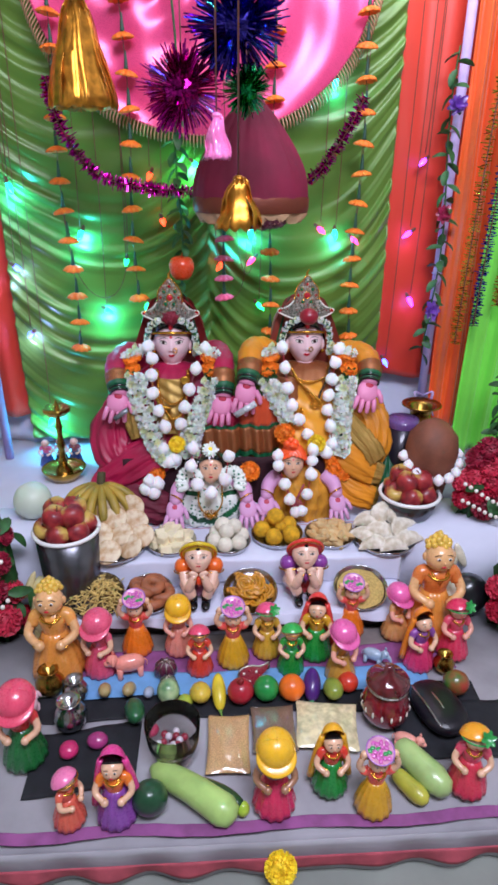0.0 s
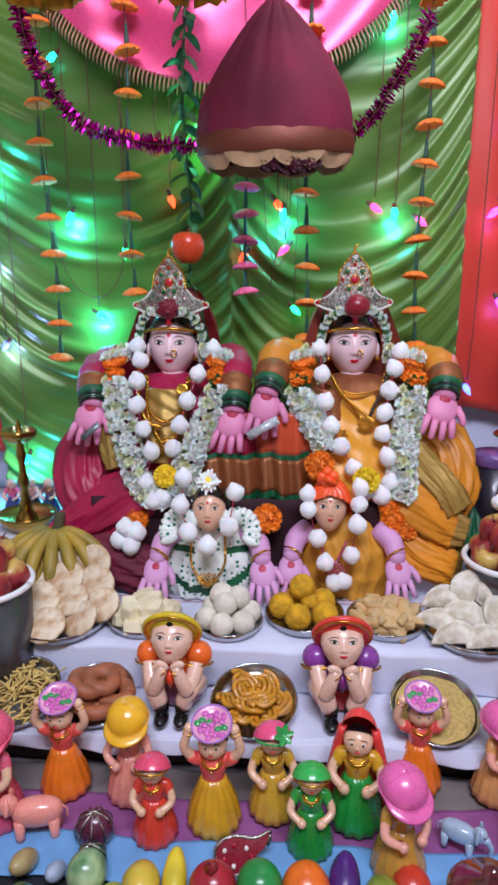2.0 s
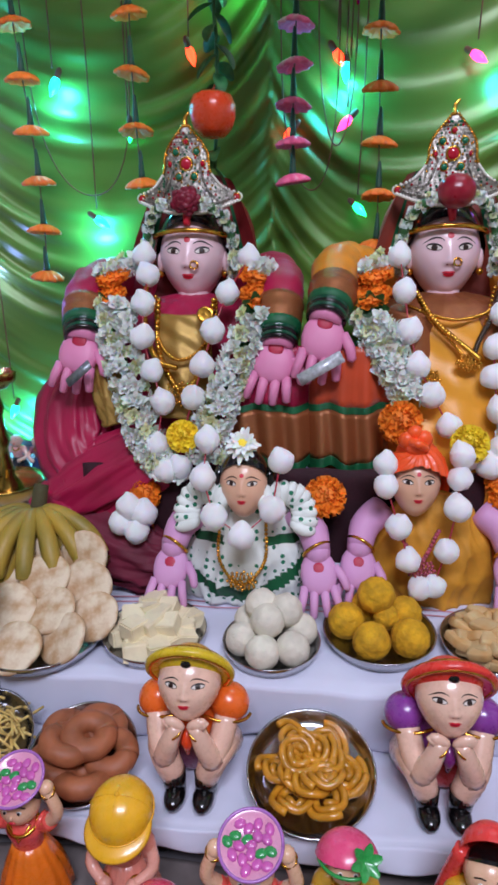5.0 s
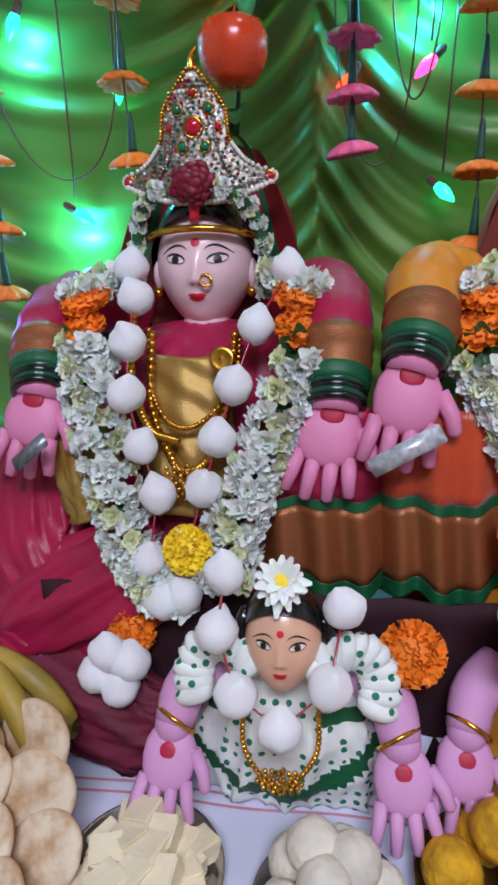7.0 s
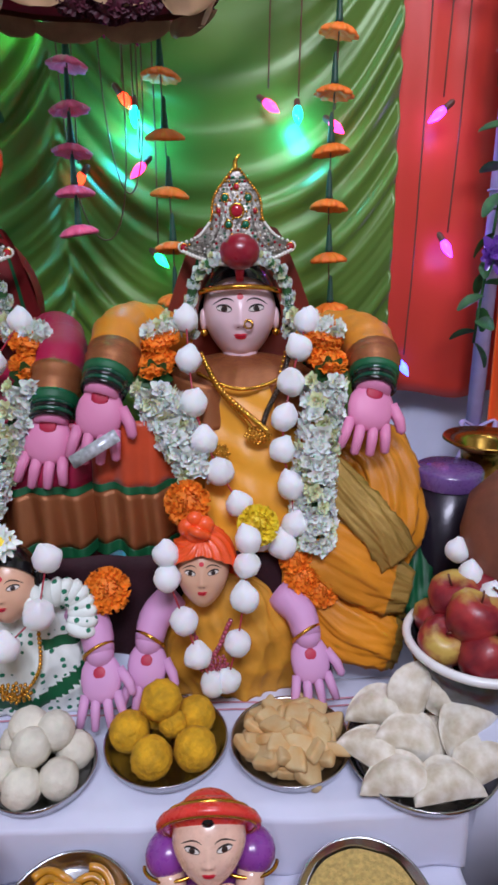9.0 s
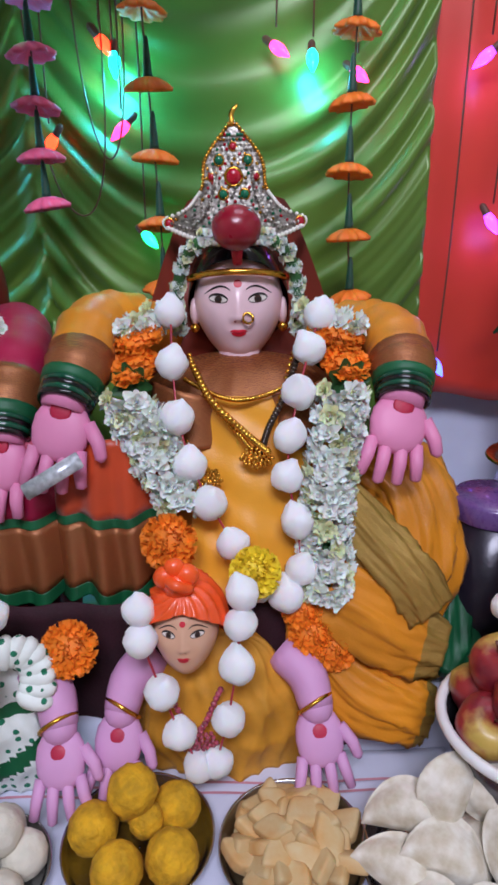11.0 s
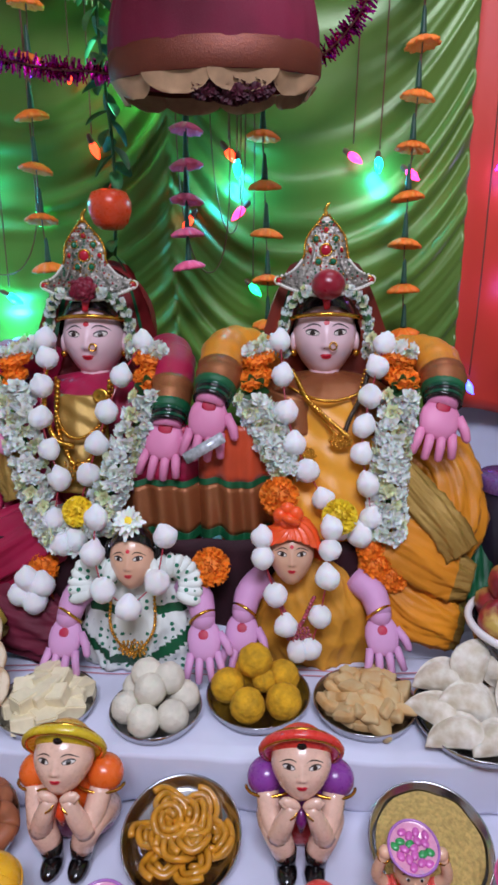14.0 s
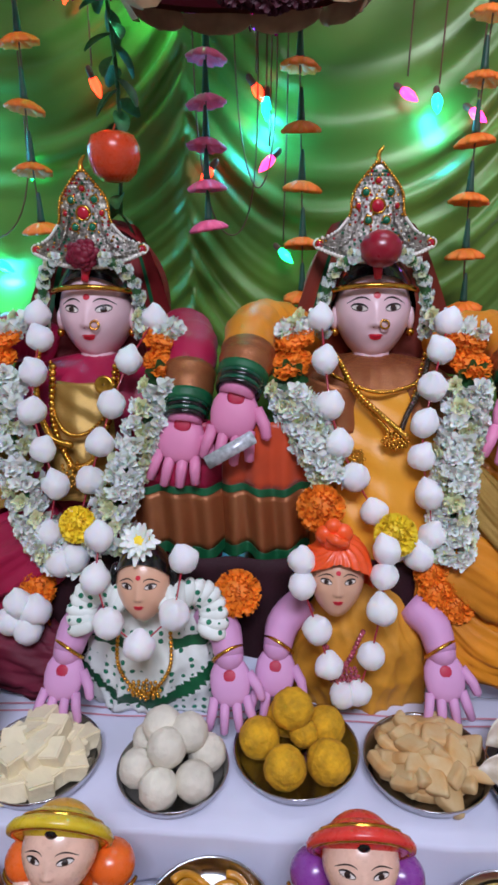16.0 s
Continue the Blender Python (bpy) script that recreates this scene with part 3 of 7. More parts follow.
        stroke(np.stack([s * (0.04 + 0.06 * h), -0.285 - 0.012 * np.sin(np.pi * h)], -1), 0.012 * np.sin(np.pi * h), LIPDARK, 0.008)
    paint(np.stack([0.19 * np.cos(a), -0.455 + np.where(np.sin(a) > 0, 0.04, 0.012) * np.sin(a) * (1 - 0.35 * bell(np.cos(a), 0, 0.25) * (np.sin(a) > 0))], -1), REDPAINT, 0.008)
    paint(np.stack([0.155 * np.cos(a), -0.475 + np.where(np.sin(a) > 0, 0.012, 0.062) * np.sin(a)], -1), REDPAINT, 0.009)
    stroke(np.stack([0.36 * (h - 0.5), -0.467 + 0.012 * np.cos(2 * np.pi * h)], -1), 0.007 * np.sin(np.pi * h), LIPDARK, 0.016)
    if dot:
        paint(oval(0, 0.3, 0.09, 0.062), REDPAINT, 0.008)
    return put, R


def hand(g, wrist, tip, width, material, normal=(0, -1, 0.4), spot=0.24, spread=0.55):
    """A mitten-like doll palm with five plain fingers, from the wrist towards the tip."""
    w, t = np.array(wrist, float), np.array(tip, float)
    d = t - w
    L = np.linalg.norm(d)
    d = d / L
    n = np.array(normal, float)
    n = n - d * (n @ d)
    n /= np.linalg.norm(n)
    a = np.cross(n, d)
    M = np.stack([a, d, n], 1)
    g.add(ball(w + d * L * 0.3, (width * 0.46, L * 0.34, width * 0.2), M, 16, 10, 0.85), material)
    for k, s in enumerate((-0.36, -0.13, 0.11, 0.34)):
        l = (0.44, 0.5, 0.48, 0.4)[k] * L
        p0 = w + d * L * 0.5 + a * s * width
        p1 = p0 + d * l + a * s * width * spread * 0.5 - n * width * 0.06
        g.add(tube([p0, (p0 + p1) / 2 + n * width * 0.05, p1 - d * l * 0.06, p1], [width * 0.115, width * 0.11, width * 0.09, width * 0.03], 8), material)
    p0, p1 = w + d * L * 0.2 + a * width * 0.4, w + d * L * 0.58 + a * width * 0.72
    g.add(tube([p0, (p0 + p1) / 2 + a * width * 0.05, p1 - (p1 - p0) * 0.1, p1], [width * 0.13, width * 0.12, width * 0.1, width * 0.03], 8), material)
    if spot:
        g.add(ball(w + d * L * spot + n * width * 0.178, (width * 0.17, width * 0.17, width * 0.025), M, 16, 6), SPOTPAINT)


def robe(profile, x0, cx=0.0, folds=9, amp=0.006, seg=90, seed=0.0, sub=4):
    """A draped body: ellipses (z, half width, front y, back y), with folds that deepen downwards."""
    p = np.array(profile, float)
    q = curve(p, (len(p) - 1) * sub + 1)
    th = np.linspace(0, 2 * np.pi, seg, endpoint=False)
    top, low = q[:, 0].max(), q[:, 0].min()
    rows = []
    for z, w, f, b in q:
        k = (top - z) / (top - low)
        a = amp * (0.25 + k)
        crease = lambda p: 1 - 2 * np.abs(np.sin(p)) ** 0.7
        wob = a * crease(folds * 0.5 * th + 2.2 * k + seed + 0.5 * np.sin(3 * th + 6 * k)) + 0.5 * a * crease(folds * 1.2 * th - 4 * k + 2 * seed + np.sin(2 * th - 9 * k)) + 0.45 * a * crease(70 * z + 1.5 * np.sin(2 * th + seed) + seed)
        rows.append(np.stack([x0 + (w + wob) * np.cos(th), (f + b) / 2 + ((b - f) / 2 + wob) * np.sin(th), z + 0 * th], -1))
    v = np.concatenate(rows)
    v = np.vstack([v, [[x0, (q[0, 2] + q[0, 3]) / 2, q[0, 0]], [x0, (q[-1, 2] + q[-1, 3]) / 2, q[-1, 0]]]])
    f = grid_faces(seg, len(q), True)
    last = (len(q) - 1) * seg
    f += [(len(v) - 2, (j + 1) % seg, j) for j in range(seg)] + [(len(v) - 1, last + j, last + (j + 1) % seg) for j in range(seg)]
    return v, f


def seated_idol(x0, silk, sleeve, veil, upper, seed, arms, label):
    g = Geo()
    body = [(0.302, 0.175, 0.345, 0.62), (0.36, 0.18, 0.345, 0.62), (0.44, 0.165, 0.365, 0.61), (0.50, 0.15, 0.395, 0.60),
            (0.58, 0.125, 0.425, 0.60), (0.625, 0.12, 0.445, 0.59), (0.655, 0.085, 0.475, 0.58), (0.668, 0.03, 0.51, 0.55)]
    g.add(robe(body, x0, folds=11, amp=0.008, seed=seed), silk)
    g.mats.append(upper)
    g.m = [1 if np.mean([g.v[0][i][2] for i in q]) > 0.59 else 0 for q in g.f]
    # veil behind the head and over the shoulders
    g.add(cap((x0, 0.60, 0.735), (0.098, 0.075, 0.115), lambda n: n[1] > -0.25), veil)
    def hood(u, v):
        w = 2 * u - 1
        half = 0.058 + 0.078 * v ** 0.8
        return x0 + w * half, 0.618 - 0.05 * v - 0.035 * w * w + 0.004 * np.sin(9 * w + 4 * v), 0.855 - 0.21 * v - 0.012 * w * w
    top, f = sheet(hood, 40, 24)
    back = top + (0, 0.004, 0)
    g.add((np.vstack([top, back]), f + [tuple(i + len(top) for i in q[::-1]) for q in f]), veil)
    for k in (0.12, 0.84):
        g.add(sheet(lambda u, v, k=k: tuple(c - (0.002 if n == 1 else 0) for n, c in enumerate(hood(k + 0.035 * u, v))), 3, 24), GREENEDGE)
    # neck and head
    g.add(tube([(x0, 0.53, 0.62), (x0, 0.54, 0.70)], [0.03, 0.024], 12), SKIN)
    hc = (x0, 0.548, 0.725)
    put, R = face(g, hc, (0.054, 0.053, 0.071), SKIN, -7)
    g.add(cap(hc, (0.061, 0.06, 0.085), lambda n: n[2] * 0.8 + n[1] * 0.6 > -0.04, R), HAIR)
    g.add(tube([put(0, -0.98, 0.6), put(0, -0.85, 0.85), put(0, -0.45, 1.12)], [0.005, 0.007, 0.006], 8), REDPAINT)
    th = np.linspace(-1.25, 1.25, 20)
    g.add(tube([put(1.14 * math.sin(a), -1.12 * math.cos(a), 0.36 + 0.12 * math.cos(a)) for a in th], 0.0042, 6), GOLD)
    for s in (-1, 1):
        g.add(ball(put(s * 0.98, -0.08, -0.13), (0.006, 0.012, 0.017), None, 10, 8), SKIN)
        g.add(ball(put(s * 0.98, -0.22, -0.4), 0.006, None, 8, 6), GOLD)
    g.add(ring(put(0.2, -1.04, -0.24), 0.006, 0.0016, rot(70, 20, 0), 12, 5), GOLD)
    # stuffed sleeves, woven bands, bangles and palms
    for path, palm, tip in arms:
        p = curve(path, 30)
        k = np.linspace(0, 1, 30)
        wrinkle = 0.0016 * np.sin(np.arange(30) * 1.9 + seed) + 0.001 * np.sin(np.arange(30) * 3.3)
        rad = np.interp(k, [0, 0.35, 0.75, 1], [0.038, 0.036, 0.034, 0.0305]) + wrinkle * (k < 0.8)
        g.add(tube(p[:22], rad[:22], 20), sleeve)
        g.add(tube(p[20:28], rad[20:28] + 0.001, 20), ZARI)
        g.add(tube(p[26:30], rad[26:30] + 0.0016, 20), GREENEDGE)
        d = (p[-1] - p[-4]) / np.linalg.norm(p[-1] - p[-4])
        q = np.array(Vector(d).to_track_quat("Z", "Y").to_matrix())
        for n in range(4):
            g.add(ring(p[-1] + d * (0.001 + 0.0055 * n), 0.0275 - 0.0005 * n, 0.0036, q, 24, 8), HAIR if n in (1, 3) else mat_bangle)
        wrist = p[-1] + d * 0.014
        g.add(tube([p[-1] - d * 0.004, wrist, wrist + (np.array(palm) - wrist) * 0.4], [0.025, 0.024, 0.023], 14), ROSE)
        w0 = wrist + (np.array(palm) - wrist) * 0.1
        hand(g, w0, tip, 0.066, ROSE, (0, -1, 0.35), 0.1)
    return thing("goddess_idol", g, label, "statue")


mat_bangle = mat("green_bangle", "0d4a33", 0.15, coat=0.6)
ARMS_MAGENTA = [([(-0.285, 0.575, 0.67), (-0.325, 0.545, 0.69), (-0.352, 0.49, 0.678), (-0.35, 0.445, 0.648), (-0.345, 0.42, 0.627)], (-0.345, 0.395, 0.6), (-0.36, 0.37, 0.538)),
                ([(-0.105, 0.575, 0.675), (-0.07, 0.54, 0.695), (-0.052, 0.49, 0.685), (-0.05, 0.44, 0.648), (-0.05, 0.413, 0.62)], (-0.052, 0.39, 0.59), (-0.066, 0.366, 0.525))]
ARMS_GOLDEN = [([(0.105, 0.575, 0.68), (0.062, 0.54, 0.705), (0.034, 0.49, 0.706), (0.028, 0.44, 0.676), (0.022, 0.415, 0.655)], (0.012, 0.39, 0.625), (0.004, 0.366, 0.556)),
               ([(0.295, 0.575, 0.675), (0.345, 0.54, 0.69), (0.374, 0.49, 0.69), (0.378, 0.445, 0.668), (0.375, 0.424, 0.65)], (0.364, 0.395, 0.62), (0.352, 0.37, 0.558))]
seated_idol(-0.197, MAGENTA, MAGENTA, DARKRED, MAGENTA, 0.4, ARMS_MAGENTA, "seated festival idol in a draped magenta silk sari")
seated_idol(0.2, GOLDSILK, GOLDSILK, mat("rust_veil", "8a2f1a", 0.5, var=0.2, scale=12, bscale=500, sheen=0.2), ZARI, 2.1, ARMS_GOLDEN, "seated festival idol in a draped golden orange silk sari")


def front_panel(x0, w, z0, z1, y0, y1, material, label, seed):
    def fn(u, v):
        x = x0 + w * (u - 0.5) * (1.15 - 0.3 * v)
        y = y0 + (y1 - y0) * v - 0.012 * np.sin(np.pi * u) + 0.0018 * np.sin(17 * u + seed + 5 * v) * (1.2 - v) + 0.0015 * np.sin(31 * v + 9 * u + seed)
        return x, y, z0 + (z1 - z0) * v
    thicken(thing("sari_fold", one(sheet(fn, 50, 40), material), label, "cloth"), 0.0015)


front_panel(-0.195, 0.09, 0.5, 0.645, 0.39, 0.452, GOLDZARI, "gold brocade blouse front of the magenta sari", 0.3)
front_panel(0.212, 0.13, 0.42, 0.64, 0.358, 0.442, mat("amber_silk", "f4a826", 0.38, var=0.12, scale=9, bscale=500, sheen=0.3), "amber silk fold over the front of the idol", 1.0)
g = Geo()
for s in (-1, 1):
    g.add(sheet(lambda u, v, s=s: (0.2 + s * (0.012 + 0.085 * u + 0.02 * v * (1 - u)), 0.448 - 0.02 * np.sin(np.pi * u) - 0.03 * v * (1 - u), 0.655 - 0.07 * v - 0.02 * (1 - u) * (1 - v)), 16, 12), ZARI)
thicken(thing("shoulder_cloth", g, "copper brocade cloth crossed over the idol's shoulders", "cloth"), 0.002)


def pleated_drape(x0, x1, main, label, seed):
    """Pleated sari end that hangs from the knees: green line, copper woven border, green hem."""
    ob = thing("sari_pleats", None, label, "cloth")
    bands = [(0.605, 0.522, main), (0.522, 0.512, GREENEDGE), (0.512, 0.443, ZARI), (0.443, 0.428, GREENEDGE)]
    for za, zb, m in bands:
        def fn(u, v):
            z = za + (zb - za) * v
            k = (0.605 - z) / 0.177
            x = x0 + (x1 - x0) * u
            y = 0.415 - 0.035 * k + (0.002 + 0.006 * k) * np.sin(2 * np.pi * 3.2 * u + seed + 0.6 * np.sin(5 * k)) - 0.02 * np.sin(np.pi * u)
            return x, y, z - 0.006 * np.sin(3 * np.pi * u + seed) * k
        name = "panel" if m is main else "woven_border" if m is ZARI else "green_edge"
        thicken(part(name, one(sheet(fn, 50, 10), m), ob), 0.0025)


pleated_drape(-0.128, 0.0, MAGENTA, "magenta sari pleats with a copper woven border", 0.5)
pleated_drape(-0.004, 0.112, RUST, "rust orange sari pleats with a copper woven border", 2.2)


def swath(path, widths, material, label, edge=None, depth=0.012, folds=3, seed=0.0, flat=0.45):
    """A thick bunched length of sari laid along a path, with folds along it."""
    c = curve(path, 44)
    w = curve(np.array(widths, float)[:, None], 44)[:, 0]
    d = np.gradient(c, axis=0)
    d /= np.linalg.norm(d, axis=1)[:, None]
    a = np.cross(d, (0, -1, 0.5))
    a /= np.linalg.norm(a, axis=1)[:, None]
    n = np.cross(a, d)
    th = np.linspace(0, 2 * np.pi, 72, endpoint=False)[None]
    n_ = np.arange(44)[:, None]
    crease = lambda p: 1 - 2 * np.abs(np.sin(p)) ** 0.65
    k = 1 + 0.15 * crease(folds * 1.5 * th + seed + 0.05 * n_ + 0.4 * np.sin(0.15 * n_ + th)) + 0.07 * crease(folds * 3.5 * th + 2 * seed - 0.12 * n_)
    r = w[:, None] * k
    th = th[0]
    v = (c[:, None] + r[..., None] * (np.cos(th)[None, :, None] * a[:, None] + flat * np.sin(th)[None, :, None] * n[:, None])).reshape(-1, 3)
    v = np.vstack([v, c[:1], c[-1:]])
    f = grid_faces(72, 44, True)
    f += [(len(v) - 2, (j + 1) % 72, j) for j in range(72)] + [(len(v) - 1, 43 * 72 + j, 43 * 72 + (j + 1) % 72) for j in range(72)]
    g = one((v, f), material)
    if edge:
        g.m = [0 if (i // 72) < 35 else 1 for i in range(43 * 72)] + [0] * 72 + [1] * 72
        g.mats.append(edge)
    return thing("sari_drape", g, label, "cloth")


swath([(-0.345, 0.44, 0.60), (-0.375, 0.42, 0.50), (-0.36, 0.39, 0.43), (-0.29, 0.36, 0.40)], [0.03, 0.055, 0.06, 0.04], MAGENTA, "magenta silk bunched over the idol's knee", seed=1)
swath([(-0.21, 0.37, 0.46), (-0.29, 0.36, 0.42), (-0.37, 0.36, 0.37), (-0.42, 0.37, 0.335)], [0.05, 0.06, 0.055, 0.035], MAGENTA, "magenta silk folds spread beside the idol", seed=2)
swath([(-0.43, 0.365, 0.37), (-0.38, 0.345, 0.35), (-0.33, 0.335, 0.325), (-0.30, 0.335, 0.318)], [0.03, 0.04, 0.04, 0.03], MAGENTA, "magenta silk end with a woven border", ZARI, seed=3)
swath([(-0.315, 0.415, 0.60), (-0.30, 0.40, 0.54), (-0.285, 0.385, 0.49)], [0.02, 0.035, 0.03], GOLDZARI, "gold brocade sari end over the arm", seed=3)
swath([(0.345, 0.45, 0.57), (0.39, 0.425, 0.53), (0.40, 0.395, 0.46), (0.385, 0.37, 0.40)], [0.035, 0.048, 0.05, 0.035], GOLDSILK, "golden silk bunched over the idol's knee", seed=1)
swath([(0.30, 0.385, 0.55), (0.335, 0.372, 0.50), (0.375, 0.355, 0.455), (0.40, 0.345, 0.42)], [0.02, 0.032, 0.034, 0.03], GOLDZARI, "gold brocade border laid across the silk", seed=2)
swath([(0.27, 0.36, 0.46), (0.32, 0.352, 0.425), (0.37, 0.345, 0.39), (0.415, 0.338, 0.375)], [0.04, 0.055, 0.05, 0.03], GOLDSILK, "golden silk folds spread beside the idol", GOLDZARI, seed=2)
swath([(0.29, 0.337, 0.37), (0.33, 0.325, 0.335), (0.375, 0.318, 0.315), (0.40, 0.318, 0.305)], [0.03, 0.045, 0.04, 0.03], GOLDSILK, "golden silk end with a gold border", GOLDZARI, seed=3)
swath([(-0.36, 0.345, 0.345), (-0.30, 0.325, 0.318), (-0.25, 0.315, 0.30), (-0.215, 0.315, 0.295)], [0.05, 0.055, 0.05, 0.04], MAROONCLOTH, "dark maroon cloth heaped behind the sweets", seed=5)
swath([(0.405, 0.45, 0.50), (0.44, 0.42, 0.42), (0.435, 0.38, 0.355), (0.42, 0.35, 0.335)], [0.02, 0.03, 0.04, 0.03], GREENEDGE, "dark green sari border hanging beside the idol", seed=5)


def silk_lap(knot, x0, x1, z0, z1, y0, y1, material, border, label, seed):
    """Sari cloth spread over a knee: folds that fan out from where it is tucked in, a woven border along the outer edge."""
    ob = thing("sari_lap", None, label, "cloth")
    crease = lambda p: 1 - 2 * np.abs(np.sin(p)) ** 0.6
    def fn(u, v):
        x = x0 + (x1 - x0) * u * (0.55 + 0.45 * v ** 0.6)
        z = z1 + (z0 - z1) * v - 0.035 * u * (1 - v) + 0.02 * u * v
        a = np.arctan2(x - knot[0], knot[1] - z)
        d = np.hypot(x - knot[0], z - knot[1])
        y = y1 + (y0 - y1) * v ** 0.7 + 0.05 * u ** 3
        y = y - np.clip(d / 0.08, 0, 1) * (0.008 * crease(4.2 * a + seed + 1.5 * np.sin(18 * d)) + 0.004 * crease(9.5 * a - seed + 11 * d)) + 0.003 * np.sin(60 * d + 5 * a)
        return x, y, z
    thicken(part("silk_fold", one(sheet(fn, 110, 90), material), ob), 0.003)
    lift = lambda c: (c[0], c[1] - 0.004, c[2])
    thicken(part("woven_border", one(sheet(lambda u, v: lift(fn(0.8 + 0.2 * u, 0.12 + 0.88 * v)), 26, 80), border), ob, "gold woven border"), 0.002)
    thicken(part("green_edge", one(sheet(lambda u, v: lift(fn(0.765 + 0.035 * u, 0.12 + 0.88 * v)), 5, 80), GREENEDGE), ob, "dark green edge"), 0.002)


silk_lap((0.25, 0.50), 0.245, 0.432, 0.305, 0.475, 0.318, 0.352, GOLDSILK, GOLDZARI, "golden silk sari folds spread over the knee", 0.6)
silk_lap((-0.25, 0.50), -0.235, -0.445, 0.315, 0.47, 0.325, 0.355, MAGENTA, ZARI, "magenta silk sari folds spread over the knee", 2.0)

# Added sheet, very dark, standing for the shaded gap behind and below the pleats.
thicken(thing("dark_backcloth", one(sheet(lambda u, v: (-0.34 + 0.66 * u, 0.338 + 0.008 * v + 0.004 * np.sin(50 * u), 0.25 + 0.188 * v), 60, 10), mat("shadow_maroon_cloth", "2e0a16", 0.8, var=0.25, bscale=500)), "added dark maroon sheet standing for the shaded gap behind the small dolls", "cloth"), 0.002)


def crown(x0, y0, z0, jewel, label):
    """A pointed jewelled crown: curved plate, raised rim of pearls, stones set in the front."""
    prof = curve([(0.0, 0.078), (0.01, 0.082), (0.018, 0.078), (0.026, 0.062), (0.036, 0.051), (0.048, 0.044), (0.06, 0.038), (0.07, 0.0345), (0.082, 0.034), (0.094, 0.031), (0.106, 0.023), (0.118, 0.013), (0.13, 0.003)], 50)
    at = lambda t, s: (x0 + s * np.interp(t, prof[:, 0], prof[:, 1]), y0 + 3.2 * (s * np.interp(t, prof[:, 0], prof[:, 1])) ** 2 + 0.10 * t, z0 + t + 0.022 * s * s * max(0.0, 1 - t / 0.06))
    ob = thing("crown", None, label, "crown")
    U = np.linspace(-1, 1, 31)
    T = np.linspace(0, 0.13, 40)
    v = np.array([at(t, s) for t in T for s in U])
    plate = part("plate", one((v, grid_faces(31, 40)), jewel), ob)
    thicken(plate, 0.005)
    p = Geo()
    for s in (-1, 1):
        for t in np.linspace(0.001, 0.128, 38):
            x, y, z = at(t, s)
            p.add(ball((x, y - 0.004, z), 0.0024, None, 7, 5), PEARL if t < 0.06 else GOLD)
        for t in np.linspace(0.02, 0.085, 20):
            x, y, z = at(t, s * 0.62)
            p.add(ball((x, y - 0.005, z), 0.002, None, 7, 5), SILVER)
    for t in np.linspace(0.02, 0.118, 21):
        for s in np.linspace(-0.85, 0.85, 9 if t > 0.04 else 13):
            x, y, z = at(t, s + 0.06 * math.sin(9 * t * 100))
            p.add(ball((x, y - 0.0035, z), 0.0019, None, 6, 5), (SILVER, PEARL, SILVER, GOLD, RUBY)[int(rng.integers(0, 5))] if rng.uniform() < 0.8 else EMERALD)
    for s in np.linspace(-0.95, 0.95, 36):
        x, y, z = at(0.004, s)
        p.add(ball((x, y - 0.005, z), 0.003, None, 7, 5), PEARL)
        x, y, z = at(0.014, s)
        p.add(ball((x, y - 0.005, z), 0.0022, None, 7, 5), SILVER)
    tagged(part("jewel_trim", p, ob, "rows of pearls and gold beads"), kind="stuff")
    for t, s, m, r in ((0.075, 0, RUBY, 0.0085), (0.092, -0.5, EMERALD, 0.005), (0.092, 0.5, EMERALD, 0.005), (0.075, -0.72, RUBY, 0.0038), (0.075, 0.72, RUBY, 0.0038),
                       (0.057, -0.3, EMERALD, 0.005), (0.057, 0.3, EMERALD, 0.005), (0.106, 0, RUBY, 0.004), (0.013, -0.92, RUBY, 0.005), (0.013, 0.92, RUBY, 0.005)):
        x, y, z = at(t, s)
        st = part("stone", one(ball((x, y - 0.004, z), (r, 0.004, r), None, 12, 8), m), ob)
        part("setting", one(ring((x, y - 0.004, z), r * 1.1, r * 0.22, rot(90, 0, 0), 14, 5), GOLD), st)
    part("finial", one(tube(curve([(x0, y0 + 0.013, z0 + 0.126), (x0 - 0.001, y0 + 0.014, z0 + 0.139), (x0 + 0.006, y0 + 0.014, z0 + 0.148)], 8), [0.004, 0.004, 0.0035, 0.003, 0.003, 0.0025, 0.002, 0.001], 8), GOLD), ob)


crown(-0.197, 0.517, 0.786, SILVER, "pointed silver crown set with red and green stones")
crown(0.198, 0.522, 0.790, SILVER, "pointed silver and gold crown set with coloured stones")
ob = thing("apple", one(ball((0.2, 0.488, 0.812), (0.027, 0.026, 0.024), None, 20, 14), mat("plum_red", "8a1226", 0.3, var=0.2, coat=0.3)), "dark red round fruit tucked into the crown", "fruit")
rose = thing("rose", None, "dark red rose tucked into the crown", "flower")
for k in range(26):
    a, b = k * 2.4, 0.2 + 0.028 * k
    part("petal", one(ball((-0.195 + 0.7 * b * 0.03 * math.cos(a), 0.5 - 0.012 * (1 - b), 0.808 + 0.7 * b * 0.026 * math.sin(a)), (0.008, 0.004, 0.008), rot(30 * math.sin(a), 30 * math.cos(a), 0), 8, 6), ROSEPETAL), rose)


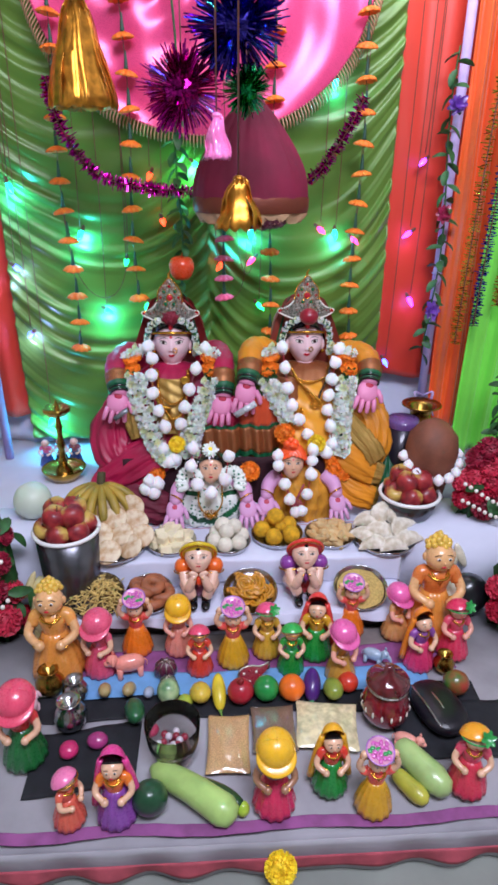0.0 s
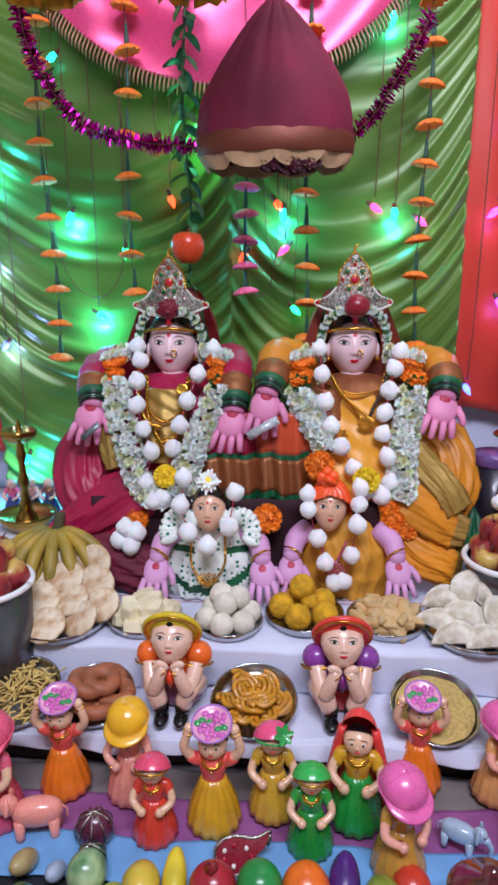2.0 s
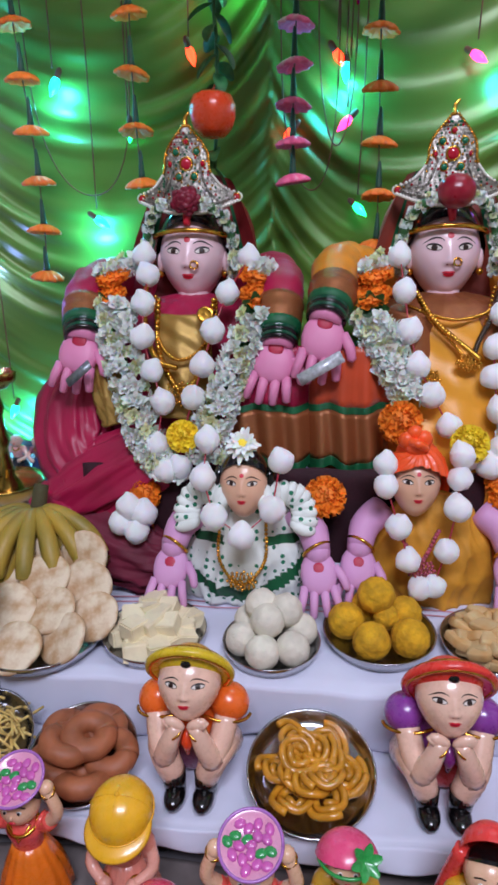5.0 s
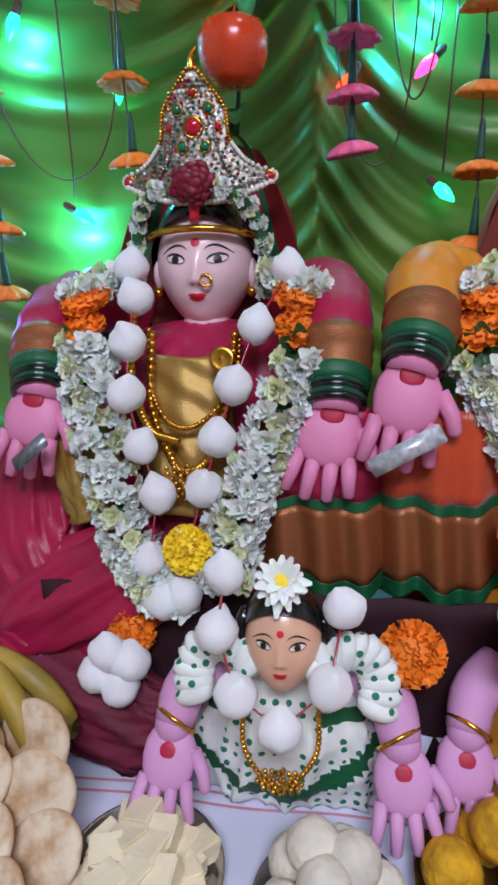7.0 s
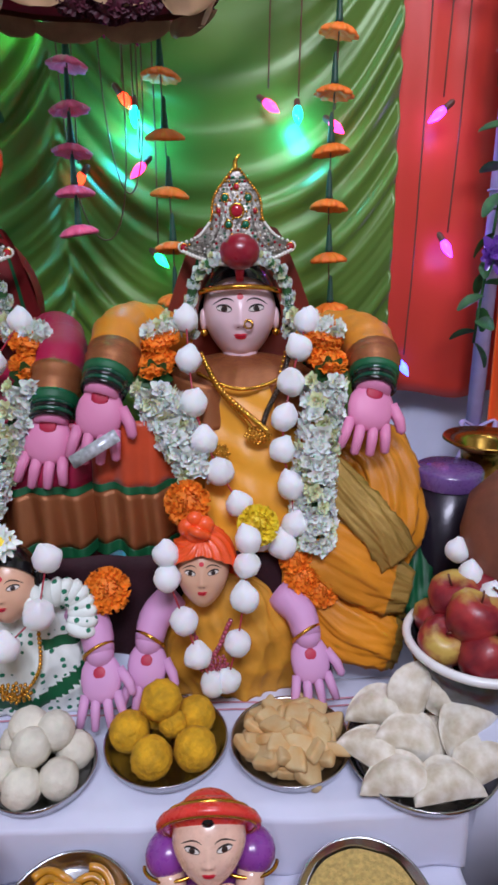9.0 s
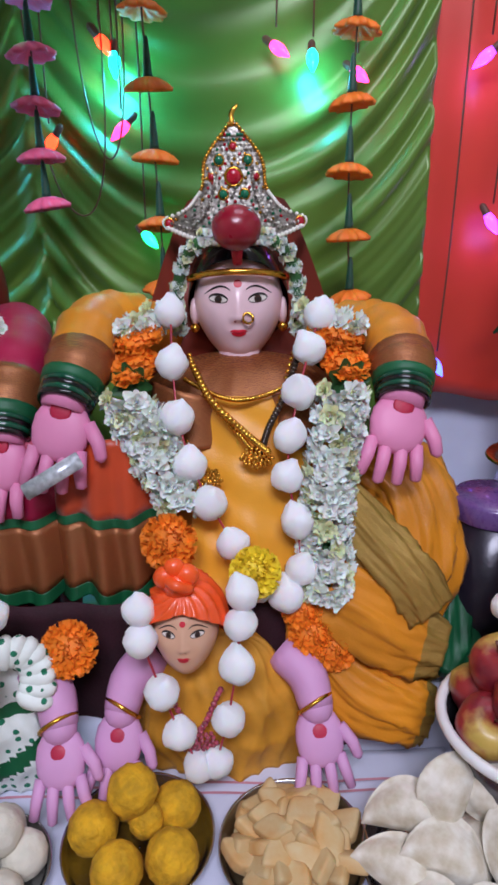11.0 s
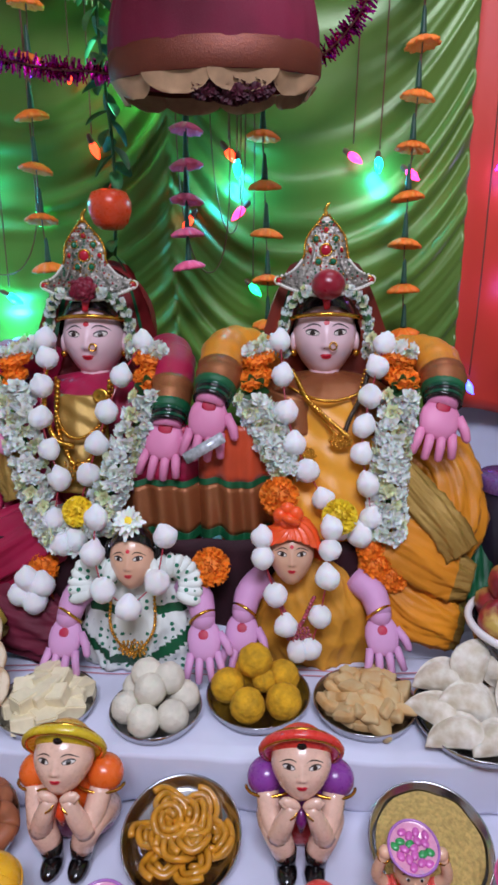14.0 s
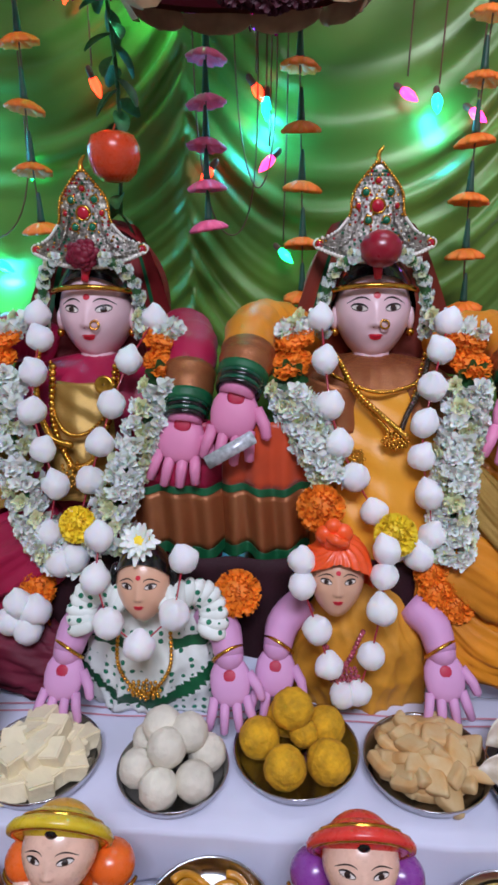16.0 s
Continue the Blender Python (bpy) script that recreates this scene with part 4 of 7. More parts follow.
# ---- small dolls in front of the idols ----
def child_idol(x0, y0, z0, cloth, trim, skin, turban, label, shift=0.0):
    g = Geo()
    body = [(z0, 0.094, y0 - 0.014, y0 + 0.07), (z0 + 0.04, 0.096, y0 - 0.018, y0 + 0.07), (z0 + 0.085, 0.088, y0 - 0.014, y0 + 0.065), (z0 + 0.12, 0.07, y0 - 0.004, y0 + 0.055), (z0 + 0.15, 0.05, y0 + 0.008, y0 + 0.045), (z0 + 0.165, 0.02, y0 + 0.015, y0 + 0.04)]
    g.add(robe(body, x0, folds=9, amp=0.0045, seed=x0 * 20, seg=140, sub=8), cloth)
    if trim:
        # a border that hangs in a curve, the dress going on below it
        g.mats.append(trim)
        mid = np.array([g.v[0][list(q)].mean(0) for q in g.f])
        low = z0 + 0.012 + 0.04 * ((mid[:, 0] - x0 + 0.012) / 0.085) ** 2
        g.m = [1 if (b[2] > e and b[2] < e + 0.02) or (abs(b[2] - z0 - 0.105) < 0.005 and abs(b[0] - x0) > 0.03) else 0 for b, e in zip(mid, low)]
    hc = (x0 + shift, y0 - 0.002, z0 + 0.19)
    r = (0.033, 0.034, 0.046)
    put, R = face(g, hc, r, skin, -16)
    if turban:
        knot = np.array((-0.08, -0.62, 0.78))
        knot /= np.linalg.norm(knot)
        e1 = np.cross(knot, (1, 0, 0))
        e1 /= np.linalg.norm(e1)
        e2 = np.cross(knot, e1)
        def keep(n):
            return n[2] > 0.2 - 0.28 * n[1] - 0.22 * abs(n[0]) if n[1] < 0 else n[2] > -0.2
        v, f = cap((0, 0, 0), (1, 1, 1), keep, None, 120, 80)
        u = v / np.linalg.norm(v, axis=1)[:, None]
        swirl = np.arctan2(u @ e2, u @ e1) + 0.9 * np.arccos(np.clip(u @ knot, -1, 1))
        far = np.clip(np.arccos(np.clip(u @ knot, -1, 1)) / 0.5, 0, 1)
        v = v * (1 + 0.05 * far * (1 - 2 * np.abs(np.sin(6.5 * swirl)) ** 0.7))[:, None]
        g.add(((v * (0.044, 0.044, 0.058)) @ R.T + hc, f), turban)
        top = R @ (knot * (0.044, 0.044, 0.058)) + hc
        for dx, dz, q in ((0, 0.004, 0.0155), (-0.012, 0.012, 0.012), (0.008, 0.014, 0.0125), (-0.003, 0.022, 0.0105)):
            g.add(ball(top + (dx, 0.004, dz), (q, q * 0.85, q), rot(20, 30 * dx * 100, 0), 16, 11), turban)
        g.add(tube(curve([top + (-0.01, 0.0, 0.012), top + (0.0, -0.012, 0.012), top + (0.012, -0.004, 0.004)], 10), 0.0055, 8), turban)
    else:
        g.add(cap(hc, (0.036, 0.038, 0.05), lambda n: n[2] * 0.8 + n[1] * 0.6 > -0.02, R), HAIR)
        for s in (-1, 1):
            g.add(ball(put(s * 1.05, 0.2, -0.1), (0.01, 0.014, 0.03), None, 10, 8), HAIR)
        # frilled shoulders
        for s in (-1, 1):
            for k in range(11):
                a = -0.35 + 2.5 * k / 10
                c0 = np.array([x0 + s * (0.046 + 0.036 * math.cos(a)), y0 - 0.002 + 0.012 * math.sin(2 * a), z0 + 0.142 + 0.034 * math.sin(a)])
                g.add(ball(c0, (0.019, 0.013, 0.0095), rot(12 * math.sin(3 * k), -s * math.degrees(a) if s > 0 else math.degrees(a) - 180, 0), 14, 10, 0.9, 0.03), cloth)
    for s in (-1, 1):
        sh = np.array([x0 + s * 0.068, y0 + 0.03, z0 + 0.135])
        wr = np.array([x0 + s * 0.101, y0 - 0.012, z0 + 0.095])
        hd = np.array([x0 + s * 0.108, y0 - 0.062, z0 + 0.022])
        g.add(tube(curve([sh, (sh + wr) / 2 + (s * 0.008, 0, 0.004), wr], 8), [0.021, 0.022, 0.022, 0.0215, 0.021, 0.02, 0.019, 0.018], 14), LILACSKIN)
        q = np.array(Vector((wr - sh)).to_track_quat('Z', 'Y').to_matrix())
        g.add(ring(wr - (wr - sh) * 0.06, 0.0195, 0.0024, q, 18, 6), GOLD)
        g.add(ball(wr, 0.0175, None, 14, 10), LILACSKIN)
        hand(g, wr + (0, -0.0, -0.004), hd, 0.054, LILACSKIN, (0, -0.75, 0.75), 0.24, 0.9)
    return thing("child_idol", g, label, "statue")


child_idol(-0.088, 0.285, TIER + 0.003, DOTS, GREENEDGE, TAN, None, "small seated doll in a white dress with green dots")
child_idol(0.172, 0.305, TIER + 0.003, MUSTARD, None, TAN, TURBAN, "small seated doll in mustard cloth and orange turban", -0.03)


# ---- garlands and jewellery ----
def petal(l, w, curl, seg=4):
    """A small cupped petal along +x."""
    def fn(u, v):
        s = np.sin(np.pi * np.clip(0.08 + 0.86 * u, 0, 1)) ** 0.7
        return l * u, w * s * (v - 0.5), curl * u * u + 0.25 * w * (2 * v - 1) ** 2 * s
    return sheet(fn, seg, 3)


def bloom(layers, material, centre=None, cr=0.0):
    g = Geo()
    for n, l, w, tilt, z, curl in layers:
        for k in range(n):
            a = 360 * k / n + 17 * z * 1000
            g.add(move(petal(l * (1 + 0.12 * rng.standard_normal()), w, curl), (0, 0, z), rot(0, 0, a) @ rot(0, -tilt + 6 * rng.standard_normal(), 0)), material)
    if centre:
        g.add(ball((0, 0, layers[-1][4] * 0.6), (cr, cr, cr * 0.5), None, 8, 6), centre)
    return g


def pompom(n, r, size, material, flat=0.6):
    """A double flower: short ruffled petals all over a dome."""
    g = one(ball((0, 0, 0), (r * 0.9, r * 0.9, r * 0.9 * flat), None, 16, 10), material)
    for k in range(n):
        h = 1 - 1.25 * (k + 0.5) / n
        a = k * 2.39996
        d = np.array([math.sqrt(max(0, 1 - h * h)) * math.cos(a), math.sqrt(max(0, 1 - h * h)) * math.sin(a), h])
        q = np.array(Vector(d).to_track_quat("X", "Z").to_matrix())
        def fn(u, v):
            w = size * (0.45 + 0.75 * u)
            return size * 1.25 * u, w * (v - 0.5) * (1 - 0.25 * u * u), 0.3 * size * u * np.sin(7 * v + k) * 0.6 + 0.35 * size * u * u
        vv, f = sheet(fn, 4, 5)
        vv = vv @ (q @ rot(70 * math.sin(k * 1.7), 18 * math.cos(k * 2.3), 0)).T + d * r * 0.62
        g.add((vv * (1, 1, flat), f), material)
    return g


MARI_MESH = pompom(120, 0.021, 0.0085, MARIGOLD, 0.62).mesh("marigold")
MARI_FLAT = pompom(120, 0.022, 0.0085, MARIGOLD, 0.5).mesh("marigold")
YELLOW_MESH = pompom(150, 0.021, 0.0095, LEMONPETAL, 0.5).mesh("yellow_flower")
DAISY_MESH = bloom([(15, 0.02, 0.008, 8, 0.0, -0.003), (13, 0.017, 0.008, 26, 0.002, 0.0)], PETAL, LEMONPETAL, 0.011).mesh("daisy")
BLOSSOM_MESHES = []
for k in range(5):
    gg = bloom([(7, 0.0108, 0.0088, 16, 0.0, 0.001), (6, 0.0092, 0.0078, 40, 0.001, 0.001), (4, 0.007, 0.006, 66, 0.002, 0.001)], CREAMPETAL if k == 3 else PETAL, BUD, 0.0034)
    gg.add(tube([(0, 0, 0.001), (0, 0, -0.01)], [0.0025, 0.0015], 5), PETAL)
    BLOSSOM_MESHES.append(gg.mesh("blossom"))
COTTON_MESHES = []
for k in range(4):
    v, f = ball((0, 0, 0), (1, 0.93, 1.0), None, 18, 12)
    lump = np.array([noise.fractal(Vector(p * 1.6 + k * 7), 1.0, 2.0, 3) for p in v])
    v = v * (1 + 0.12 * lump[:, None])
    tip = np.clip(v[:, 2] - 0.5, 0, 1)
    v[:, :2] *= (1 - 0.9 * tip)[:, None]
    v[:, 2] += 0.75 * tip ** 1.5
    v[:, 0] *= 1 + 0.1 * math.sin(3 * k)
    gg = one((v, f), COTTON)
    COTTON_MESHES.append(gg.mesh("cotton_ball"))


def towards(at, normal, spin=0.0, s=1.0):
    q = Vector(normal).to_track_quat("Z", "Y").to_matrix().to_4x4()
    return Matrix.Translation(at) @ q @ pose(0, 0, 0, 0, 0, spin) @ Matrix.Scale(s, 4)


def body_y(z):
    return np.interp(z, [0.3, 0.36, 0.44, 0.5, 0.58, 0.65, 0.7, 0.74], [0.335, 0.335, 0.35, 0.375, 0.405, 0.432, 0.47, 0.52])


def cotton_garland(pts, n, label, r=0.0185):
    p = curve([(x, (body_y(z) if y is None else y) - 0.024, z) for x, y, z in pts], n)
    ob = thing("cotton_garland", None, label, "garland")
    part("thread", one(tube(p, 0.0012, 5), toy("b03040")), ob, "thin red thread")
    for k, c in enumerate(p):
        part("cotton_ball", COTTON_MESHES[k % 4], ob, at=pose(*c, 20 * math.sin(3 * k), 30 * math.sin(2 * k), 70 * k) @ Matrix.Scale(r * (0.94 + 0.1 * ((k * 7) % 5) / 4), 4))
    return ob


def N(x, z, y=None):
    return (x, y, z)


cotton_garland([N(-0.098, 0.725), N(-0.132, 0.665), N(-0.152, 0.60), N(-0.168, 0.545), N(-0.185, 0.48), N(-0.19, 0.435), N(-0.222, 0.455), N(-0.214, 0.525), N(-0.236, 0.58), N(-0.252, 0.64), N(-0.247, 0.695), N(-0.262, 0.73)], 15, "garland of white cotton balls on the magenta idol")
cotton_garland([N(0.125, 0.725), N(0.13, 0.665), N(0.14, 0.60), N(0.163, 0.55), N(0.192, 0.50), N(0.225, 0.455), N(0.258, 0.465), N(0.258, 0.52), N(0.247, 0.575), N(0.256, 0.625), N(0.272, 0.68), N(0.29, 0.72)], 15, "garland of white cotton balls on the golden idol")
cotton_garland([N(-0.262, 0.385, 0.335), N(-0.275, 0.36, 0.335), N(-0.252, 0.35, 0.33), N(-0.24, 0.375, 0.335)], 4, "end tassel of cotton balls beside the idol", 0.02)
hx, hy, hz = -0.09, 0.29, 0.44
cotton_garland([(hx - 0.045, hy + 0.01, hz + 0.062), (hx - 0.052, hy - 0.0, hz + 0.012), (hx - 0.035, hy - 0.02, hz - 0.035), (hx + 0.003, hy - 0.03, hz - 0.058), (hx + 0.042, hy - 0.015, hz - 0.025), (hx + 0.052, hy + 0.01, hz + 0.035)], 6, "short garland of cotton balls round the dotted doll", 0.0185)
hx, hy, hz = 0.146, 0.30, 0.435
cotton_garland([(hx - 0.046, hy + 0.01, hz + 0.035), (hx - 0.044, hy, hz + 0.003), (hx - 0.022, hy - 0.01, hz - 0.06), (hx - 0.006, hy - 0.012, hz - 0.11), (hx + 0.016, hy - 0.012, hz - 0.145), (hx + 0.032, hy - 0.012, hz - 0.1), (hx + 0.045, hy - 0.01, hz - 0.03), (hx + 0.05, hy + 0.01, hz + 0.012), (hx + 0.053, hy + 0.02, hz + 0.045)], 10, "garland of cotton balls round the turbaned doll", 0.0175)


def blossom_garland(pts, rows, label, width=0.054, mesh=None, s=1.3):
    p = curve([((x, body_y(z) - 0.012, z) if y is None else (x, y, z)) for x, y, z in pts], rows)
    ob = thing("blossom_garland", None, label, "garland")
    part("cord", one(tube(p, 0.007, 8), LEAF), ob, "green cord")
    k = 0
    for c in p:
        for s1 in (-1.05, -0.7, -0.35, 0.0, 0.35, 0.7, 1.05):
            a = s1 * 1.35
            n = np.array([math.sin(a), -math.cos(a), 0.35 * math.sin(k * 1.7)])
            at = c + n * np.array([width * 0.38, width * 0.3, 0.006]) + (0, 0, 0.004 * math.sin(2.1 * k))
            part("blossom", mesh or BLOSSOM_MESHES[(k * 3 + k // 7) % 5], ob, at=towards(at, n, 47 * k, s * (0.9 + 0.05 * (k % 5))))
            k += 1
    return ob


blossom_garland([N(-0.297, 0.66), N(-0.285, 0.60), N(-0.262, 0.53), N(-0.238, 0.47), N(-0.205, 0.435)], 13, "thick garland of white tuberose blossoms")
blossom_garland([N(-0.082, 0.645), N(-0.11, 0.58), N(-0.135, 0.52), N(-0.15, 0.46)], 10, "thick garland of white tuberose blossoms")
blossom_garland([N(0.082, 0.64), N(0.105, 0.60), N(0.135, 0.545)], 7, "thick garland of white tuberose blossoms")
blossom_garland([N(0.308, 0.645), N(0.298, 0.58), N(0.288, 0.52), N(0.286, 0.455)], 11, "thick garland of white tuberose blossoms")
for x0, y0 in ((-0.197, 0.0), (0.2, 0.0)):
    for s in (-1, 1):
        blossom_garland([(x0 + s * 0.088, 0.50, 0.72), (x0 + s * 0.118, 0.475, 0.706)], 3, "small bunch of white blossoms on the idol's shoulder", 0.04)
        hc = np.array([x0, 0.548, 0.725])
        blossom_garland([(x0 + s * 0.034, 0.49, 0.802), (x0 + s * 0.06, 0.512, 0.78), (x0 + s * 0.071, 0.52, 0.735), (x0 + s * 0.069, 0.512, 0.70)], 8, "thin strand of white buds in the idol's hair", 0.012, None, 0.6)


def flower(name, mesh, at, normal, label, s=1.0, spin=0.0):
    ob = thing(name, None, label, "flower")
    ob.matrix_world = towards(at, normal, spin, s)
    part("petals", mesh, ob)
    part("sepal", one(lathe([(0.001, -0.008), (0.005, -0.006), (0.008, 0.0), (0.004, 0.002)], 10), LEAF), ob)
    return ob


for x0 in (-0.197, 0.2):
    for s in (-1, 1):
        flower("marigold", MARI_FLAT, (x0 + s * 0.112, 0.468, 0.699), (s * 0.2, -0.4, 0.9), "orange marigold on the idol's shoulder", 1.2, 20 * s)
        flower("marigold", MARI_FLAT, (x0 + s * 0.116, 0.45, 0.67), (s * 0.2, -0.45, 0.88), "orange marigold on the idol's shoulder", 1.25, 50 * s)
        g = Geo()
        for k in range(7):
            a = k * 51
            g.add(move(petal(0.028, 0.016, 0.004), (0, 0, 0), rot(0, 0, a) @ rot(0, -15, 0)), LEAF)
        ob = thing("leaf_spray", g, "dark green leaves under the marigolds", "leaves")
        ob.matrix_world = towards((x0 + s * 0.113, 0.438, 0.655), (s * 0.3, -0.9, 0.0))
flower("yellow_flower", YELLOW_MESH, (-0.182, 0.335, 0.487), (0, -0.9, 0.4), "yellow flower at the tip of the garland", 0.95)
flower("yellow_flower", YELLOW_MESH, (0.212, 0.318, 0.489), (0, -0.9, 0.4), "bright yellow flower at the tip of the garland", 1.05)
flower("marigold", MARI_MESH, (0.124, 0.348, 0.508), (-0.2, -0.9, 0.3), "orange marigold at the garland's end", 1.3)
for x, y, z, s in ((0.262, 0.335, 0.43, 0.95), (0.272, 0.33, 0.405, 1.1), (0.295, 0.328, 0.388, 1.05)):
    flower("marigold", MARI_MESH, (x, y, z), (0.1, -0.9, 0.4), "orange marigold tucked beside the doll", s)
flower("marigold", MARI_MESH, (0.022, 0.305, 0.412), (0, -0.85, 0.5), "orange marigold between the two small dolls", 1.25)
flower("marigold", MARI_MESH, (-0.245, 0.335, 0.395), (0, -0.9, 0.2), "orange marigold behind the cotton balls", 1.1)
flower("marigold", MARI_MESH, (-0.258, 0.33, 0.335), (0, -0.9, 0.2), "orange marigold behind the cotton balls", 1.1)
flower("daisy", DAISY_MESH, (-0.088, 0.275, 0.497), (0, -0.75, 0.65), "white and yellow flower on the doll's hair", 1.2)


def beads(pts, n, r, material, label, pendant=None, pr=0.016):
    p = curve(pts, n)
    ob = thing("necklace", None, label, "necklace")
    g = Geo()
    for c in p:
        g.add(ball(c, r, None, 8, 6), material)
    tagged(part("bead_string", g, ob), kind="stuff")
    if pendant:
        gp = Geo()
        for k in range(40):
            a, q = k * 2.4, math.sqrt(k / 40)
            gp.add(ball((pendant[0] + pr * q * math.cos(a), pendant[1] - 0.003 * (1 - q), pendant[2] + pr * 0.75 * q * math.sin(a)), 0.0026, None, 6, 5), material)
        tagged(part("pendant", gp, ob, "gold bead pendant"), kind="stuff")
    return ob


beads([(-0.235, 0.45, 0.665), (-0.232, 0.42, 0.60), (-0.205, 0.39, 0.552), (-0.19, 0.385, 0.545), (-0.17, 0.39, 0.557), (-0.155, 0.415, 0.60), (-0.15, 0.45, 0.665)], 54, 0.0048, GOLD, "gold bead necklace with a round pendant", (-0.19, 0.37, 0.54), 0.026)
beads([(-0.252, 0.45, 0.69), (-0.248, 0.415, 0.63), (-0.228, 0.395, 0.585), (-0.2, 0.388, 0.575)], 34, 0.0046, GOLD, "second strand of gold beads on the magenta idol")
thing("coin", one(lathe([(0.001, -0.0015), (0.011, -0.0015), (0.0125, 0.0), (0.011, 0.0015), (0.009, 0.001), (0.001, 0.0015)], 28), GOLD), "round gold coin pinned to the magenta idol's chest", "coin", at=pose(-0.158, 0.418, 0.648, 70))
beads([(-0.24, 0.455, 0.67), (-0.235, 0.43, 0.62), (-0.21, 0.40, 0.59), (-0.18, 0.40, 0.588), (-0.15, 0.43, 0.62), (-0.145, 0.455, 0.67)], 52, 0.003, GOLD, "short gold bead necklace")
beads([(0.145, 0.46, 0.68), (0.165, 0.425, 0.64), (0.20, 0.40, 0.605), (0.215, 0.395, 0.592), (0.235, 0.41, 0.62), (0.26, 0.46, 0.68)], 56, 0.003, GOLD, "gold bead necklace with a flat pendant", (0.217, 0.388, 0.585), 0.017)
beads([(0.14, 0.45, 0.655), (0.17, 0.425, 0.645), (0.2, 0.415, 0.64), (0.235, 0.425, 0.645), (0.265, 0.45, 0.655)], 44, 0.003, GOLD, "gold bead collar across the copper cloth")
beads([(0.148, 0.445, 0.675), (0.17, 0.415, 0.64), (0.205, 0.395, 0.61), (0.228, 0.385, 0.592)], 30, 0.0042, GOLD, "gold bead strand slanting across the golden idol")
beads([(0.262, 0.445, 0.675), (0.248, 0.415, 0.645), (0.23, 0.397, 0.615), (0.222, 0.388, 0.592)], 26, 0.004, mat("dark_beads", "3a2a1c", 0.25, 0.4, coat=0.4), "dark bead strand on the golden idol")
beads([(0.14, 0.42, 0.60), (0.15, 0.395, 0.57), (0.165, 0.385, 0.56)], 12, 0.003, GOLD, "gold disc ornament hanging at the garland", (0.162, 0.385, 0.562), 0.018)
beads([(-0.122, 0.275, 0.385), (-0.122, 0.262, 0.33), (-0.092, 0.258, 0.295), (-0.06, 0.262, 0.33), (-0.058, 0.275, 0.385)], 44, 0.0028, GOLD, "gold necklace with clear stones on the dotted doll", (-0.091, 0.258, 0.302), 0.021)
beads([(0.12, 0.285, 0.375), (0.15, 0.272, 0.335), (0.175, 0.285, 0.375)], 22, 0.0034, mat("coloured_beads", "a8485a", 0.2, var=0.5, scale=300, coat=0.5), "coloured bead necklace on the turbaned doll", (0.152, 0.268, 0.325), 0.02)
ob = thing("paper_strip", one(move(rbox((0.068, 0.003, 0.017), 0.001), (0.012, 0.352, 0.583), rot(-20, -30, 4)), mat("grey_foil", "ccd0d6", 0.35, 0.3, var=0.3, scale=120)), "folded grey silver strip held between the palms", "strip")
ob = thing("paper_strip", one(move(rbox((0.05, 0.003, 0.014), 0.001), (-0.335, 0.355, 0.572), rot(-20, -38, -8)), mat("grey_foil", "8f959c", 0.35, 0.6, var=0.3, scale=120)), "folded grey silver strip held in the palm", "strip")

# ---- plates and sweets ----
def plate(x, y, r, z, label, tilt=0.0, group="steel plates"):
    g = one(lathe([(0.001, 0.002), (r * 0.8, 0.002), (r * 0.9, 0.006), (r * 0.97, 0.016), (r, 0.0175), (r * 1.005, 0.0165), (r * 0.985, 0.012), (r * 0.91, 0.0015), (r * 0.82, 0.0), (0.001, 0.0)], 48), STEEL)
    return thing("plate", g, label, "plate", group, at=pose(x, y, z, tilt))


ZP = TIER + 0.0035
plate(-0.352, 0.178, 0.086, ZP, "round steel plate heaped with flat pale breads")
plate(-0.2, 0.19, 0.069, ZP, "round steel plate of cream sweet cubes")
plate(-0.044, 0.182, 0.063, ZP, "round steel plate of white sweet balls")
plate(0.095, 0.215, 0.073, ZP, "round steel plate of yellow sweet balls")
plate(0.243, 0.205, 0.071, ZP, "round steel plate of fried diamond biscuits")
plate(0.392, 0.182, 0.088, ZP, "round steel plate heaped with half-moon pastries")


def lumpy(r, rough_amp, freq, seed, seg=16, rings=11, power=1.0):
    v, f = ball((0, 0, 0), 1.0, None, seg, rings, power)
    d = np.array([noise.fractal(Vector(p * freq + seed * 5), 1.0, 2.0, 4) for p in v])
    return v * (1 + rough_amp * d[:, None]) * r, f


def heap(name, meshes, spots, label, category, group):
    for k, (x, y, z, rx, ry, rz, s) in enumerate(spots):
        ob = new(name, meshes[k % len(meshes)])
        ob.matrix_world = pose(x, y, z, rx, ry, rz) @ Matrix.Scale(s, 4)
        tagged(ob, label, category, group)


m = [one(lumpy(0.0215, 0.07, 3.5, k, 24, 18), LADOO).mesh("white_sweet_ball") for k in range(3)]
zz = ZP + 0.002
heap("white_sweet_ball", m, [(-0.044 + 0.039 * math.cos(a) * q, 0.182 + 0.039 * math.sin(a) * q, zz + 0.76 * h, 40 * a, 0, 70 * a, s) for a, q, h, s in
     ((0.3, 1, 0.029, 1), (1.35, 1, 0.03, 1), (2.4, 1.05, 0.029, 1.02), (3.5, 1, 0.029, 0.98), (4.5, 1.02, 0.029, 1), (5.5, 1.02, 0.029, 1), (2.2, 0.6, 0.068, 1.02), (0.6, 0.55, 0.066, 1), (4.3, 0.25, 0.062, 1.02))],
     "round white coconut sweet ball on a steel plate", "sweet", "white sweet balls")
m = [one(lumpy(0.0235, 0.065, 3.2, k + 9, 32, 22), BESAN).mesh("yellow_sweet_ball") for k in range(3)]
